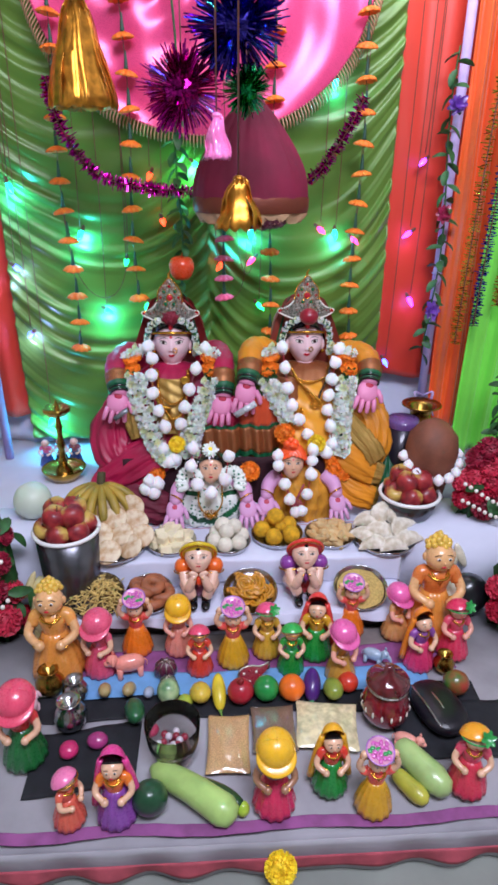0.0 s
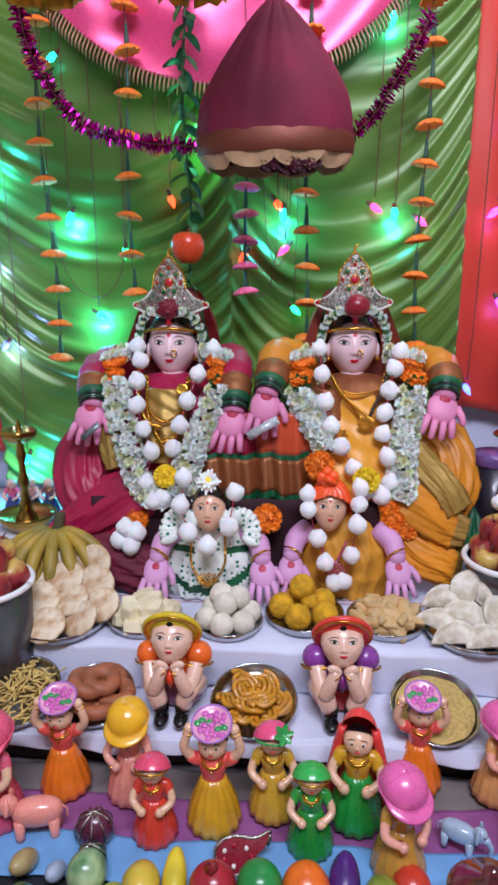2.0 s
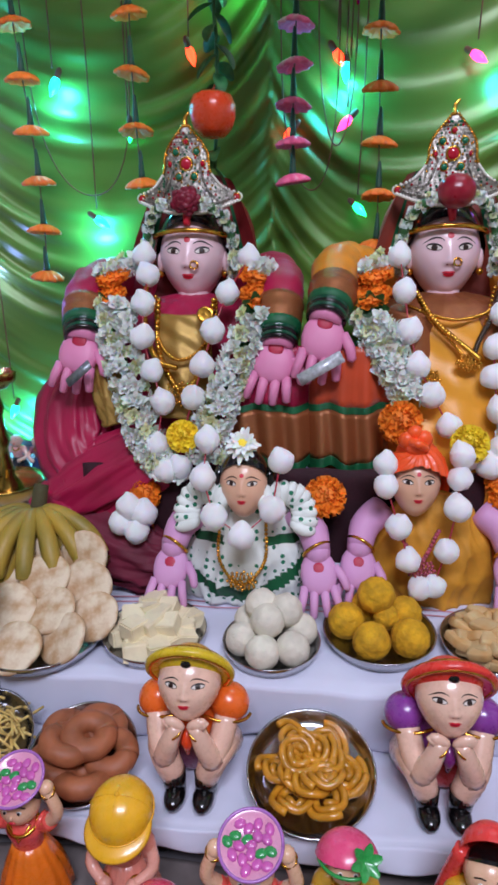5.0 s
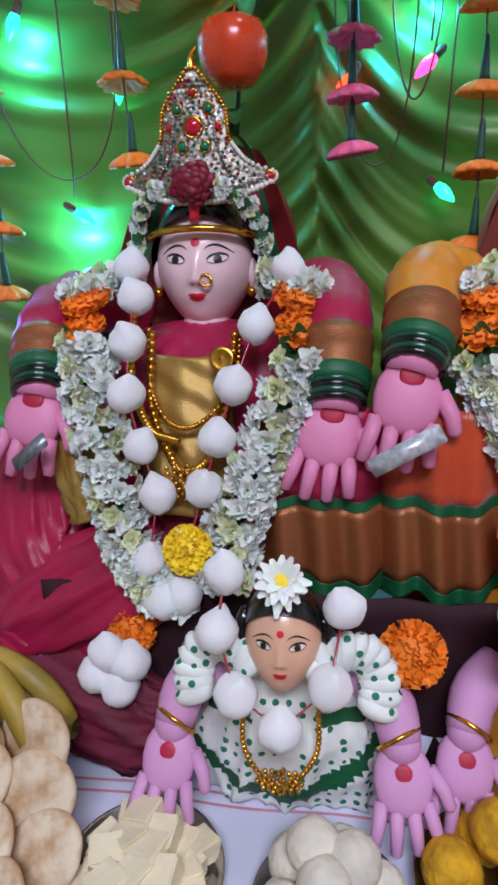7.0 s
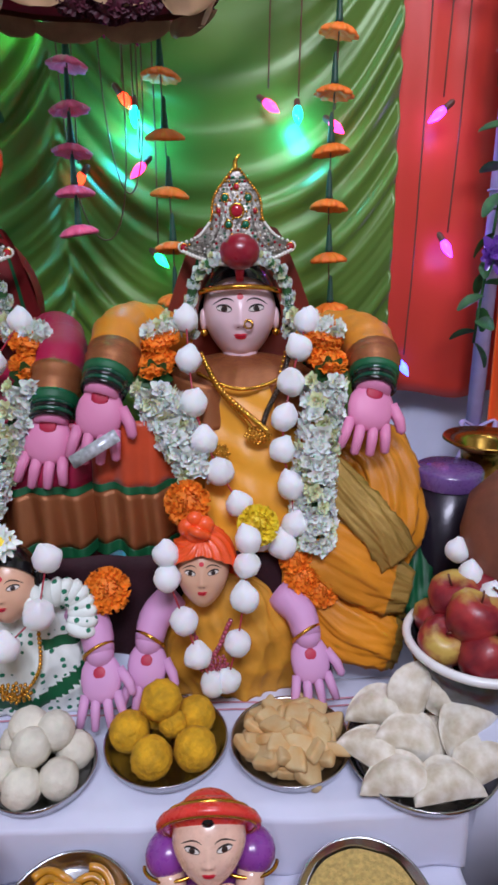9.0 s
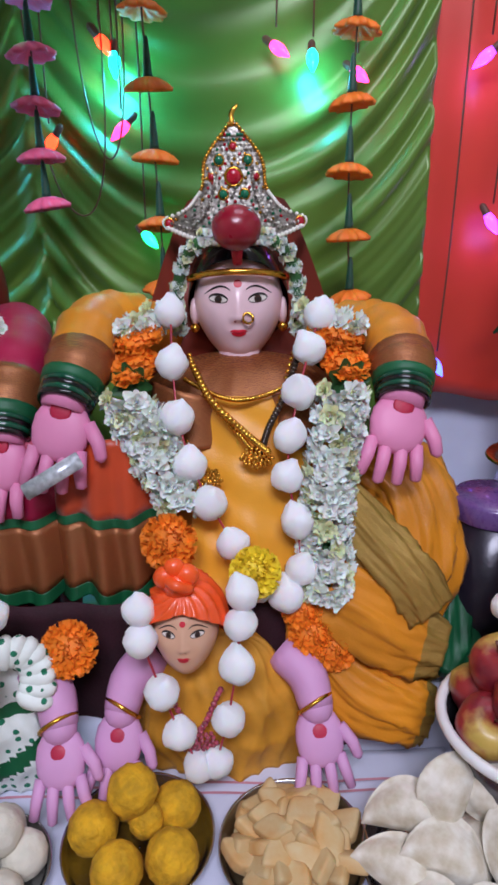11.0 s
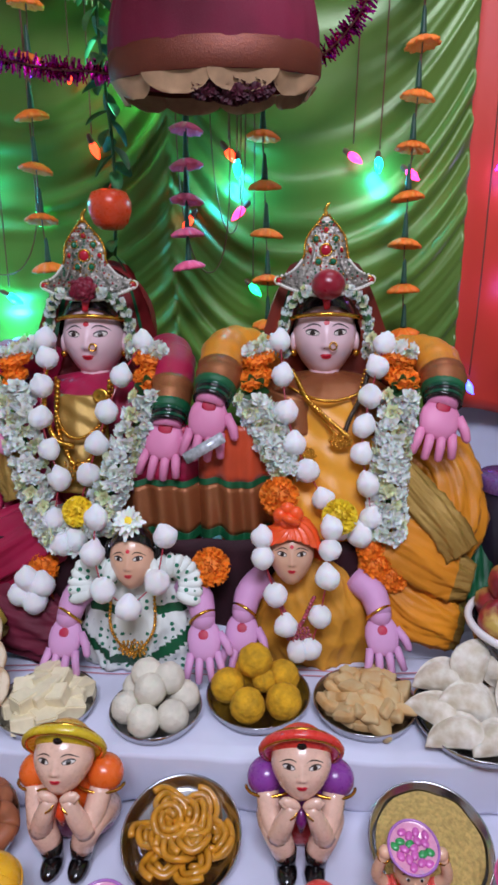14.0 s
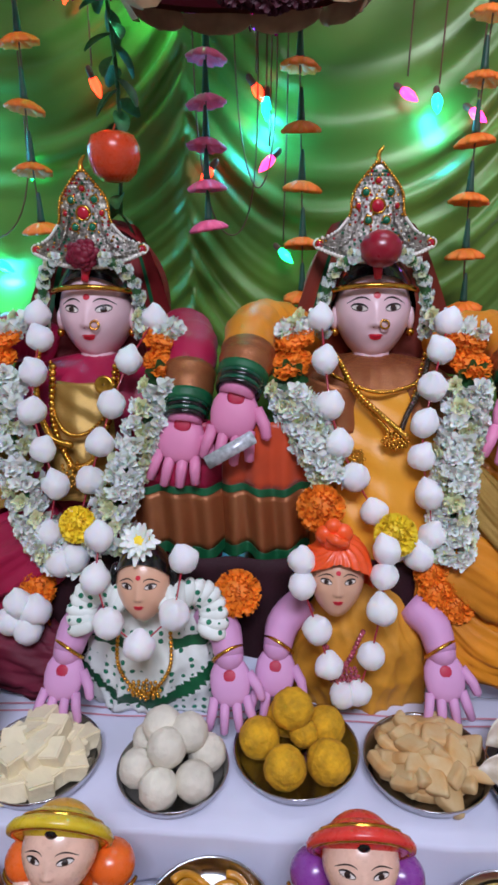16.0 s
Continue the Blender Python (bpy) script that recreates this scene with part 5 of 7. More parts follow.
heap("yellow_sweet_ball", m, [(0.095 + 0.042 * math.cos(a) * q, 0.215 + 0.042 * math.sin(a) * q, zz + 0.82 * h, 40 * a, 0, 70 * a, s) for a, q, h, s in
     ((0.6, 1, 0.029, 1), (1.9, 0.9, 0.03, 1), (3.1, 1.02, 0.029, 1.02), (4.4, 1, 0.029, 1), (5.6, 1.1, 0.029, 1.05), (1.9, 0.35, 0.069, 1.03), (0.2, 0.2, 0.04, 0.7))],
     "round yellow gram-flour sweet ball on a steel plate", "sweet", "yellow sweet balls")
m = []
for k in range(3):
    v, f = rbox((0.0295, 0.027, 0.023), 0.0018)
    m.append(one((v * (1 + 0.03 * rng.standard_normal((len(v), 1))), f), PANEER).mesh("cream_cube", False))
spots = []
for k in range(17):
    a, q = k * 2.39, 0.052 * math.sqrt((k + 0.4) / 17)
    lay = 0 if k >= 8 else 1
    spots.append((-0.2 + q * math.cos(a), 0.19 + q * math.sin(a), zz + 0.014 + (0.02 if lay else 0.0), rng.uniform(-18, 18), rng.uniform(-18, 18), rng.uniform(0, 180), rng.uniform(0.9, 1.08)))
for k in range(9):
    a = k * 0.7
    spots.append((-0.2 + 0.036 * math.cos(a), 0.19 + 0.036 * math.sin(a), zz + 0.014, rng.uniform(-10, 10), rng.uniform(-10, 10), rng.uniform(0, 180), 1.0))
heap("cream_sweet_cube", m, spots, "cream coloured milk sweet cube on a steel plate", "sweet", "cream sweet cubes")
m = []
for k in range(3):
    v, f = lumpy(1.0, 0.04, 1.8, k + 11, 24, 14)
    v = np.sign(v) * np.abs(v) ** 0.42 * (0.0158, 0.0145, 0.0072)
    v[:, 0] += 0.38 * v[:, 1]
    m.append(one((v, f), FRIED).mesh("fried_biscuit"))
spots = []
for k in range(36):
    a, q = k * 2.39, 0.053 * math.sqrt((k + 0.5) / 36)
    spots.append((0.243 + q * math.cos(a), 0.205 + q * math.sin(a), zz + 0.008 + 0.026 * (1 - (q / 0.062) ** 2) + 0.004 * math.sin(5 * k), rng.uniform(-38, 38), rng.uniform(-38, 38), rng.uniform(0, 360), rng.uniform(0.85, 1.1)))
for k in range(16):
    a = 2 * math.pi * k / 16
    spots.append((0.243 + 0.035 * math.cos(a), 0.205 + 0.035 * math.sin(a), zz + 0.01, rng.uniform(-10, 10), rng.uniform(-10, 10), rng.uniform(0, 360), 1.1))
heap("fried_biscuit", m, spots, "fried golden diamond-shaped biscuit in a heap", "biscuit", "fried biscuits")
m = []
for k in range(3):
    v, f = ball((0, 0, 0), 1.0, None, 30, 14)
    v = np.stack([v[:, 0], v[:, 1], np.sign(v[:, 2]) * np.abs(v[:, 2]) ** 0.6], -1)
    v = v * (1 + 0.05 * np.array([noise.fractal(Vector(p * 1.4 + k * 5), 1.0, 2.0, 3) for p in v])[:, None])
    m.append(one((v * (0.041, 0.038, 0.0075), f), PURI).mesh("flat_bread"))
spots = []
for k, (dx, dy, h, tx, ty) in enumerate(((-0.06, -0.045, 0.02, 24, 8), (-0.01, -0.056, 0.018, 22, 0), (0.045, -0.04, 0.02, 26, -12), (-0.075, -0.005, 0.024, 26, 14), (0.07, 0.0, 0.028, 30, -16), (-0.035, -0.012, 0.038, 30, 6), (0.02, -0.008, 0.04, 32, -4),
                                         (-0.055, 0.03, 0.044, 34, 12), (0.0, 0.03, 0.058, 38, 2), (0.05, 0.032, 0.05, 40, -10), (-0.02, 0.058, 0.066, 48, 6), (0.04, 0.066, 0.068, 54, -8), (0.0, 0.0, 0.014, 4, 0), (0.0, 0.045, 0.03, 12, 0))):
    spots.append((-0.352 + 1.05 * dx, 0.178 + dy, zz + 1.2 * h + 0.003 * (k % 3), tx + 8 + 7 * math.sin(7 * k), 1.6 * ty + 6 * math.cos(5 * k), 14 * math.sin(5 * k), 0.9 + 0.06 * math.sin(3 * k)))
heap("flat_bread", m, spots, "pale oval fried bread in a heap", "bread", "flat breads")


def half_moon(puff, tall):
    """A half-moon pastry: straight fold, plump middle, thin pressed rim with pointed ends."""
    def shell(sign):
        def fn(u, v):
            x = 2 * u - 1
            rim = np.clip(1 - x * x, 0, 1)
            y = tall * rim ** 0.62 * v
            t = puff * rim ** 0.7 * np.sin(np.pi * np.clip(v * 1.16, 0, 1)) ** 0.65 + 0.001 * (1 + 0.4 * np.sin(40 * u))
            return 0.05 * x, y - 0.4 * tall, sign * t + 0.003 * np.sin(3 * x + 1)
        return sheet(fn, 30, 12)
    return Geo().add(shell(1), KARANJI).add(shell(-1), KARANJI)


m = [half_moon(p, h).mesh("half_moon_pastry") for p, h in ((0.019, 0.058), (0.02, 0.055), (0.018, 0.06))]
for k, (x, y, h, tx, spin) in enumerate(((0.335, 0.168, 0.022, 26, -38), (0.35, 0.21, 0.042, 46, -14), (0.385, 0.208, 0.062, 58, 76), (0.423, 0.212, 0.06, 56, 100), (0.46, 0.206, 0.046, 40, 50), (0.378, 0.172, 0.034, 34, -20), (0.352, 0.133, 0.02, 24, -14),
                                         (0.4, 0.124, 0.02, 22, 8), (0.447, 0.146, 0.024, 28, 24), (0.44, 0.18, 0.044, 36, 28), (0.41, 0.19, 0.018, 8, 60), (0.37, 0.185, 0.016, 6, 20))):
    ob = new("half_moon_pastry", m[k % 3])
    ob.matrix_world = pose(x, y, zz + 1.15 * h, tx + 6 + 8 * math.sin(5 * k), 10 * math.sin(4 * k)) @ pose(0, 0, 0, 0, 6 * math.sin(3 * k), spin) @ Matrix.Scale(0.84, 4)
    tagged(ob, "pale half-moon fried pastry with a pressed edge", "pastry", "half-moon pastries")

# tilted plates that lean on the step
LOW = [(-0.385, "round steel plate of pale noodle sweets"), (-0.25, "round steel plate of brown sweets"), (0.01, "round steel plate of orange syrup sweets"), (0.3, "round steel plate of coarse yellow flour")]
TILT = 17
for x, label in LOW:
    plate(x, 0.046, 0.071 if x != -0.25 else 0.062, STEP + 0.021, label, TILT)
low_at = lambda x, dx, dy, dz: np.array(pose(x, 0.046, STEP + 0.021, TILT) @ Vector((dx, dy, dz)))
m = []
for k in range(2):
    v, f = ring((0, 0, 0), 0.0175, 0.0125, None, 28, 14)
    v = v * (1 + 0.05 * np.array([noise.fractal(Vector(p * 60 + k * 5), 1.0, 2.0, 3) for p in v])[:, None]) * (1.1, 1.0, 0.95)
    m.append(one((v, f), VADA).mesh("brown_sweet"))
heap("brown_sweet", m, [(*low_at(-0.25, 0.03 * math.cos(a) * q, 0.03 * math.sin(a) * q, 0.018 + h), TILT, 8 * math.sin(a), 40 * a, 1.0) for a, q, h in ((0, 1.1, 0), (1.2, 1.1, 0), (2.4, 1.1, 0), (3.7, 1.1, 0), (5, 1.1, 0), (0.7, 0.4, 0.02), (3.4, 0.5, 0.02))], "ring-shaped brown fried sweet on a steel plate", "sweet", "brown sweets")
for k in range(13):
    a = k * 1.05 + 0.4 * (k > 6)
    sp = np.linspace(0, 4.3 * np.pi, 70)
    rr = 0.006 + 0.0014 * sp
    p = np.stack([rr * np.cos(sp), rr * np.sin(sp), 0.002 * np.sin(3 * sp)], -1)
    ob = thing("syrup_spiral", one(tube(p, 0.0042, 7), JALEBI), "glossy orange syrup sweet coiled in a spiral", "sweet", "syrup spirals")
    c = low_at(0.01, (0.036 if k < 7 else 0.018) * math.cos(a), (0.036 if k < 7 else 0.018) * math.sin(a), 0.010 + 0.004 * (k % 3) + 0.01 * (k > 6))
    ob.matrix_world = pose(*c, TILT + 6 * math.sin(k), 6 * math.cos(k), 50 * k)
g = Geo()
for k in range(150):
    a, q = k * 2.39, 0.06 * math.sqrt(rng.uniform(0, 1))
    c = low_at(-0.385, q * math.cos(a), q * math.sin(a), 0.008 + 0.03 * (1 - (q / 0.062) ** 2))
    d = rng.standard_normal(3) * (0.012, 0.012, 0.004)
    g.add(tube(curve([c - d, c + rng.standard_normal(3) * 0.008, c + d], 6), 0.0017, 5), NOODLE)
thing("noodle_heap", g, "heap of pale fried noodle strands on a plate", "sweet", kind="stuff")
g = Geo()
def flour(u, v):
    a, r = 2 * np.pi * u, 0.062 * v
    h = 0.009 + 0.008 * (1 - v * v) + 0.0015 * np.sin(9 * a) * v + 0.001 * np.sin(40 * v + 6 * a)
    p = np.stack([r * np.cos(a), r * np.sin(a), h], -1) @ np.array(rot(TILT)).T + np.array((0.3, 0.046, STEP + 0.021))
    return p[..., 0], p[..., 1], p[..., 2]
g.add(sheet(flour, 60, 24), mat("coarse_flour", "c8aa62", 0.9, var=0.2, scale=200, bump=0.8, bscale=500, depth=0.003))
thing("flour_heap", g, "coarse yellow flour spread on a plate", "sweet", kind="stuff")

# ---- fruit and vessels ----
APPLE_MESH = one(lathe([(0.001, 0.024), (0.006, 0.027), (0.016, 0.031), (0.028, 0.026), (0.0345, 0.012), (0.034, -0.004), (0.028, -0.02), (0.018, -0.03), (0.008, -0.031), (0.001, -0.027)], 24, lobes=5, depth=0.02), APPLE)
APPLE_MESH.add(tube([(0, 0, 0.024), (0.002, 0.001, 0.034), (0.005, 0.002, 0.04)], [0.0015, 0.0014, 0.0018], 6), WIRE)
APPLE_MESH = APPLE_MESH.mesh("apple")


def bucket(x, y, r, z0, z1, label):
    ob = thing("vessel", None, label, "vessel")
    ob.matrix_world = pose(x, y, z0)
    h = z1 - z0
    part("bowl", one(lathe([(0.001, 0.0), (r * 0.7, 0.0), (r * 0.78, 0.01), (r * 0.95, h), (r * 0.92, h), (r * 0.75, 0.014), (0.001, 0.006)], 36), DARKSTEEL), ob, "dark steel body")
    part("rim", one(ring((0, 0, h), r * 0.96, 0.0055, None, 40, 8), PLASTICWHITE), ob, "pale rolled rim")
    return ob


bucket(-0.455, 0.10, 0.084, BASE, 0.365, "deep steel vessel heaped with red apples")
bucket(0.472, 0.245, 0.086, BACK, 0.365, "steel bowl with a white rim heaped with red apples")
for x, y in ((-0.455, 0.10), (0.472, 0.245)):
    sp = []
    for k in range(6):
        a = k * 1.047 + 0.3
        sp.append((x + 0.048 * math.cos(a), y + 0.048 * math.sin(a), 0.372, 40 * math.sin(a), -30 * math.cos(a), 80 * k, 0.88))
    for k in range(4):
        a = k * 1.57 + 0.9
        sp.append((x + 0.03 * math.cos(a), y + 0.03 * math.sin(a), 0.41, -20 * math.sin(a), 25 * math.cos(a), 60 * k, 0.9))
    sp.append((x, y, 0.35, 0, 0, 0, 1.0))
    heap("apple", [APPLE_MESH], sp, "red and yellow apple heaped in a vessel", "apple", "apples")
ob = thing("banana_bunch", None, "hand of ripe yellow bananas with greenish tips", "bananas")
part("stalk", one(tube(curve([(-0.40, 0.305, 0.345), (-0.40, 0.31, 0.38), (-0.398, 0.325, 0.41)], 6), [0.02, 0.016, 0.014, 0.012, 0.012, 0.011], 8), mat("stalk", "4a4428", 0.8)), ob, "dark stalk")
for lay in range(2):
    for k in range(8):
        a = -1.35 + 2.7 * k / 7
        p0 = np.array((-0.40, 0.305, 0.37 - 0.02 * lay))
        d = np.array((math.sin(a), -math.cos(a), 0))
        e = 0.105 - 0.012 * lay
        p = curve([p0, p0 + d * 0.03 + (0, 0, 0.01), p0 + d * 0.075 + (0, 0, -0.008 - 0.012 * lay), p0 + d * e + (0, 0, -0.048 + 0.004 * lay), p0 + d * (e - 0.008) + (0, 0, -0.07 + 0.006 * lay)], 16)
        part("banana", one(tube(p, np.concatenate([[0.005, 0.007], np.linspace(0.0105, 0.013, 7), np.linspace(0.013, 0.009, 5), [0.006, 0.003]]), 7), BANANA), ob)
g = one(lumpy(1.0, 0.02, 2, 3, 28, 18), mat("pale_melon", "c9d2bf", 0.4, var=0.08, scale=10))
g.v = [a * 0.052 for a in g.v]
ob = thing("melon", g, "pale green round melon on white cloth", "fruit", at=pose(-0.585, 0.275, BACK + 0.051))

ob = thing("oil_lamp", None, "tall brass oil lamp with a wide drip saucer", "lamp")
ob.matrix_world = pose(-0.548, 0.50, BACK + 0.003)
part("saucer", one(lathe([(0.001, 0.02), (0.03, 0.022), (0.055, 0.03), (0.066, 0.04), (0.068, 0.038), (0.058, 0.022), (0.04, 0.0), (0.001, 0.0)], 36), BRASS), ob)
part("stem", one(lathe([(0.026, 0.02), (0.022, 0.035), (0.012, 0.05), (0.016, 0.06), (0.01, 0.075), (0.0085, 0.1), (0.014, 0.115), (0.009, 0.13), (0.0075, 0.16), (0.012, 0.175), (0.008, 0.19), (0.007, 0.21)], 20), BRASS), ob)
cup = part("cup", one(lathe([(0.004, 0.205), (0.02, 0.21), (0.036, 0.225), (0.038, 0.238), (0.034, 0.238), (0.02, 0.218), (0.001, 0.215)], 30, lobes=5, depth=0.12), BRASS), ob)
part("finial", one(lathe([(0.012, 0.215), (0.006, 0.228), (0.008, 0.24), (0.004, 0.252), (0.001, 0.262)], 14), BRASS), cup)

ob = thing("clay_pot", None, "round brown pot hung with cotton balls", "pot")
ob.matrix_world = pose(0.54, 0.30, BACK + 0.002) @ Matrix.Scale(0.9, 4)
part("body", one(lathe([(0.001, 0.0), (0.03, 0.0), (0.05, 0.03), (0.06, 0.09), (0.074, 0.14), (0.082, 0.19), (0.074, 0.24), (0.045, 0.275), (0.02, 0.29), (0.001, 0.292)], 32), COCONUT), ob, "rounded brown clay body")
for k in range(9):
    a = math.pi + math.pi * k / 8
    part("cotton_ball", COTTON_MESHES[k % 4], ob, at=pose(0.088 * math.cos(a), 0.088 * math.sin(a), 0.17 - 0.045 * math.sin(math.pi * k / 8), 0, 0, 50 * k) @ Matrix.Scale(0.017, 4))
ob = thing("canister", None, "dark steel canister with a purple lid", "canister")
ob.matrix_world = pose(0.487, 0.42, BACK + 0.002)
part("body", one(lathe([(0.001, 0), (0.042, 0), (0.044, 0.004), (0.044, 0.2), (0.001, 0.2)], 30), mat("canister_paint", "2a2430", 0.3, 0.3, coat=0.3)), ob)
part("lid", one(lathe([(0.046, 0.196), (0.047, 0.2), (0.047, 0.216), (0.044, 0.22), (0.001, 0.222)], 30), toy("6a4a86")), ob, "purple lid")
ob = thing("brass_pot", one(lathe([(0.001, 0), (0.03, 0.0), (0.055, 0.03), (0.06, 0.07), (0.045, 0.11), (0.03, 0.13), (0.034, 0.15), (0.06, 0.165), (0.058, 0.168), (0.03, 0.155), (0.026, 0.13), (0.001, 0.12)], 30), BRASS), "brass water pot with a flared mouth", "pot", at=pose(0.555, 0.47, BACK + 0.08))
block("pot_stand", 0.49, 0.63, 0.41 + 0.06, 0.54, BACK, BACK + 0.08, WHITE, "small white covered stand under the brass pot", "stand")

# ---- hanging decorations ----
CUP = lathe([(0.003, 0.012), (0.010, 0.011), (0.02, 0.006), (0.0265, 0.0), (0.0255, -0.004), (0.018, 0.001), (0.008, 0.005), (0.003, 0.006)], 40, lobes=9, depth=0.15)
CUP = CUP[0] * (1.0, 1.0, 1.0), CUP[1]
CUP_O = one(CUP, PAPERORANGE).mesh("paper_flower")
CUP_P = one(CUP, PAPERPINK).mesh("paper_flower")
STEMCONE = one(lathe([(0.0018, 0.05), (0.003, 0.045), (0.0055, 0.012), (0.006, 0.008), (0.002, 0.008)], 10), DARKLEAF).mesh("stem_sleeve")


def flower_string(x, y, zlow, ztop, step, cup, label, sway=0.006, seed=0.0):
    ob = thing("flower_string", None, label, "garland", "paper flower strings")
    n = int((ztop - zlow) / step) + 1
    zs = [zlow + step * k for k in range(n)]
    wob = lambda z: sway * math.sin(9 * z + seed)
    part("string", one(tube([(x + wob(z), y, z) for z in np.linspace(zlow, 2.2, 40)], 0.0012, 5), WIRE), ob, "thin cord")
    for k, z in enumerate(zs):
        part("paper_flower", cup, ob, at=pose(x + wob(z), y, z, 8 * math.sin(3 * k + seed), 8 * math.cos(5 * k + seed), 40 * k))
        part("stem_sleeve", STEMCONE, ob, at=pose(x + wob(z), y, z + 0.004, 0, 0, 0))
    return ob


flower_string(-0.483, 0.618, 0.69, 1.56, 0.0785, CUP_O, "string of orange paper flowers on a cord", 0.008, 0.5)
flower_string(-0.294, 0.622, 0.84, 1.62, 0.083, CUP_O, "string of orange paper flowers on a cord", 0.006, 2.0)
flower_string(0.098, 0.63, 0.735, 1.62, 0.079, CUP_O, "string of orange paper flowers on a cord", 0.004, 1.0)
flower_string(0.348, 0.628, 0.718, 1.62, 0.0775, CUP_O, "string of orange paper flowers on a cord", 0.006, 3.0)
flower_string(-0.036, 0.625, 0.84, 1.2, 0.056, CUP_P, "string of pink paper flowers on a cord", 0.004, 3.0)

ob = thing("fruit_garland", None, "artificial apple and dark green leaves on a hanging vine", "garland")
part("vine", one(tube([(-0.163 + 0.006 * math.sin(14 * z), 0.60, z) for z in np.linspace(0.86, 2.2, 30)], 0.003, 6), LEAF), ob)
ap = new("apple", APPLE_MESH.copy())
ap.data.materials.clear()
ap.data.materials.append(toy("e0481c"))
ap.data.materials.append(WIRE)
ap.parent, ap.matrix_local = ob, pose(-0.163, 0.575, 0.935) @ Matrix.Scale(1.05, 4)
LEAFLET = one(petal(0.045, 0.024, -0.008, 6), LEAF).mesh("leaf")
for k in range(46):
    z = 0.86 + 0.0135 * k
    if 0.9 < z < 0.97:
        continue
    part("leaf", LEAFLET, ob, at=pose(-0.163 + 0.006 * math.sin(14 * z), 0.598, z, 20 * math.sin(k), 30 + 20 * math.cos(2 * k), 137 * k))

TUFT_MESH = pompom(70, 0.02, 0.009, mat("maroon_petal", "4a0c22", 0.6, var=0.2), 0.7).mesh("tuft")
mat_scallop = mat("cream_cloth", "b8926e", 0.8, bscale=500)
# bell-shaped cloth canopy that hangs over the idols
ob = thing("hanging_canopy", None, "maroon silk bell canopy with a copper border", "ornament")
ob.matrix_world = pose(0.03, 0.47, 0.0) @ Matrix.Diagonal((1, 0.55, 1, 1))
prof = [(0.150, 1.13), (0.147, 1.165), (0.137, 1.2), (0.118, 1.235), (0.096, 1.27), (0.07, 1.305), (0.042, 1.338), (0.018, 1.362), (0.004, 1.37)]
v, f = lathe(curve([(a, b) for a, b in prof], 40), 120)
ang = np.arctan2(v[:, 1], v[:, 0])
gather = 0.012 + 0.05 * np.clip((v[:, 2] - 1.17) / 0.2, 0, 1)
v[:, :2] *= (1 + gather * (np.sin(11 * ang + 9 * v[:, 2]) + 0.5 * np.sin(23 * ang + 2)))[:, None]
part("hood", one((v, f), MAROON), ob, "maroon silk hood gathered to a peak")
part("border", one(lathe([(0.148, 1.094), (0.151, 1.098), (0.1525, 1.112), (0.1518, 1.130), (0.150, 1.133)], 96, lobes=9, depth=0.002), brocade("dark_copper_border", "561a16", "8c4a30", 260)), ob, "copper woven border")
for k in range(10):
    a = 36 * k
    part("scallop", one(move(sheet(lambda u, v: (0.144 - 0.016 * v + 0.004 * np.sin(6 * u + k), 0.1 * (u - 0.5) * np.sqrt(1 - 0.92 * v * v), 1.094 - 0.026 * v), 14, 10), (0, 0, 0), rot(0, 0, a)), mat_scallop), ob, "cream cloth scallop")
for dx, dy, q in ((0.03, -0.1, 1.5), (-0.005, -0.11, 1.2), (0.06, -0.1, 1.25)):
    part("tuft", TUFT_MESH, ob, "maroon flower tuft", at=pose(dx, dy, 1.078, 180) @ Matrix.Scale(q, 4))
part("lining", one(lathe([(0.001, 1.14), (0.05, 1.138), (0.1, 1.13), (0.145, 1.1)], 40), MAROON), ob, "dark silk lining")
part("cord", one(tube([(0, 0, 1.335), (0, 0, 1.8), (0, 0, 2.3)], 0.003, 6), WIRE), ob)


def tinsel_ball(x, y, z, r, material, label, n=420, l=0.5):
    g = Geo().add(ball((0, 0, 0), r * 0.45, None, 12, 8), material)
    for k in range(n):
        d = rng.standard_normal(3)
        d /= np.linalg.norm(d)
        a = np.cross(d, (0.3, 0.5, 0.8))
        a /= np.linalg.norm(a)
        w = r * 0.035
        p, q = d * r * 0.35, d * r * rng.uniform(0.8, 1.05) + rng.standard_normal(3) * r * 0.06
        g.add(([p - a * w, p + a * w, q + a * w * 0.6, q - a * w * 0.6], [(0, 1, 2, 3)]), material)
    g.add(tube([(0, 0, 0), (0, 0, 2.25 - z)], 0.0015, 5), WIRE)
    return thing("tinsel_ball", g, label, "ornament", at=pose(x, y, z), smooth=False)


tinsel_ball(-0.128, 0.15, 1.345, 0.085, TINSEL, "purple foil tinsel ball hanging on a thread")
tinsel_ball(-0.02, 0.17, 1.46, 0.10, TINSELBLUE, "violet blue foil tinsel ball hanging on a thread")
tinsel_ball(0.0, 0.15, 1.345, 0.05, TINSELGREEN, "green foil tinsel ball hanging on a thread")


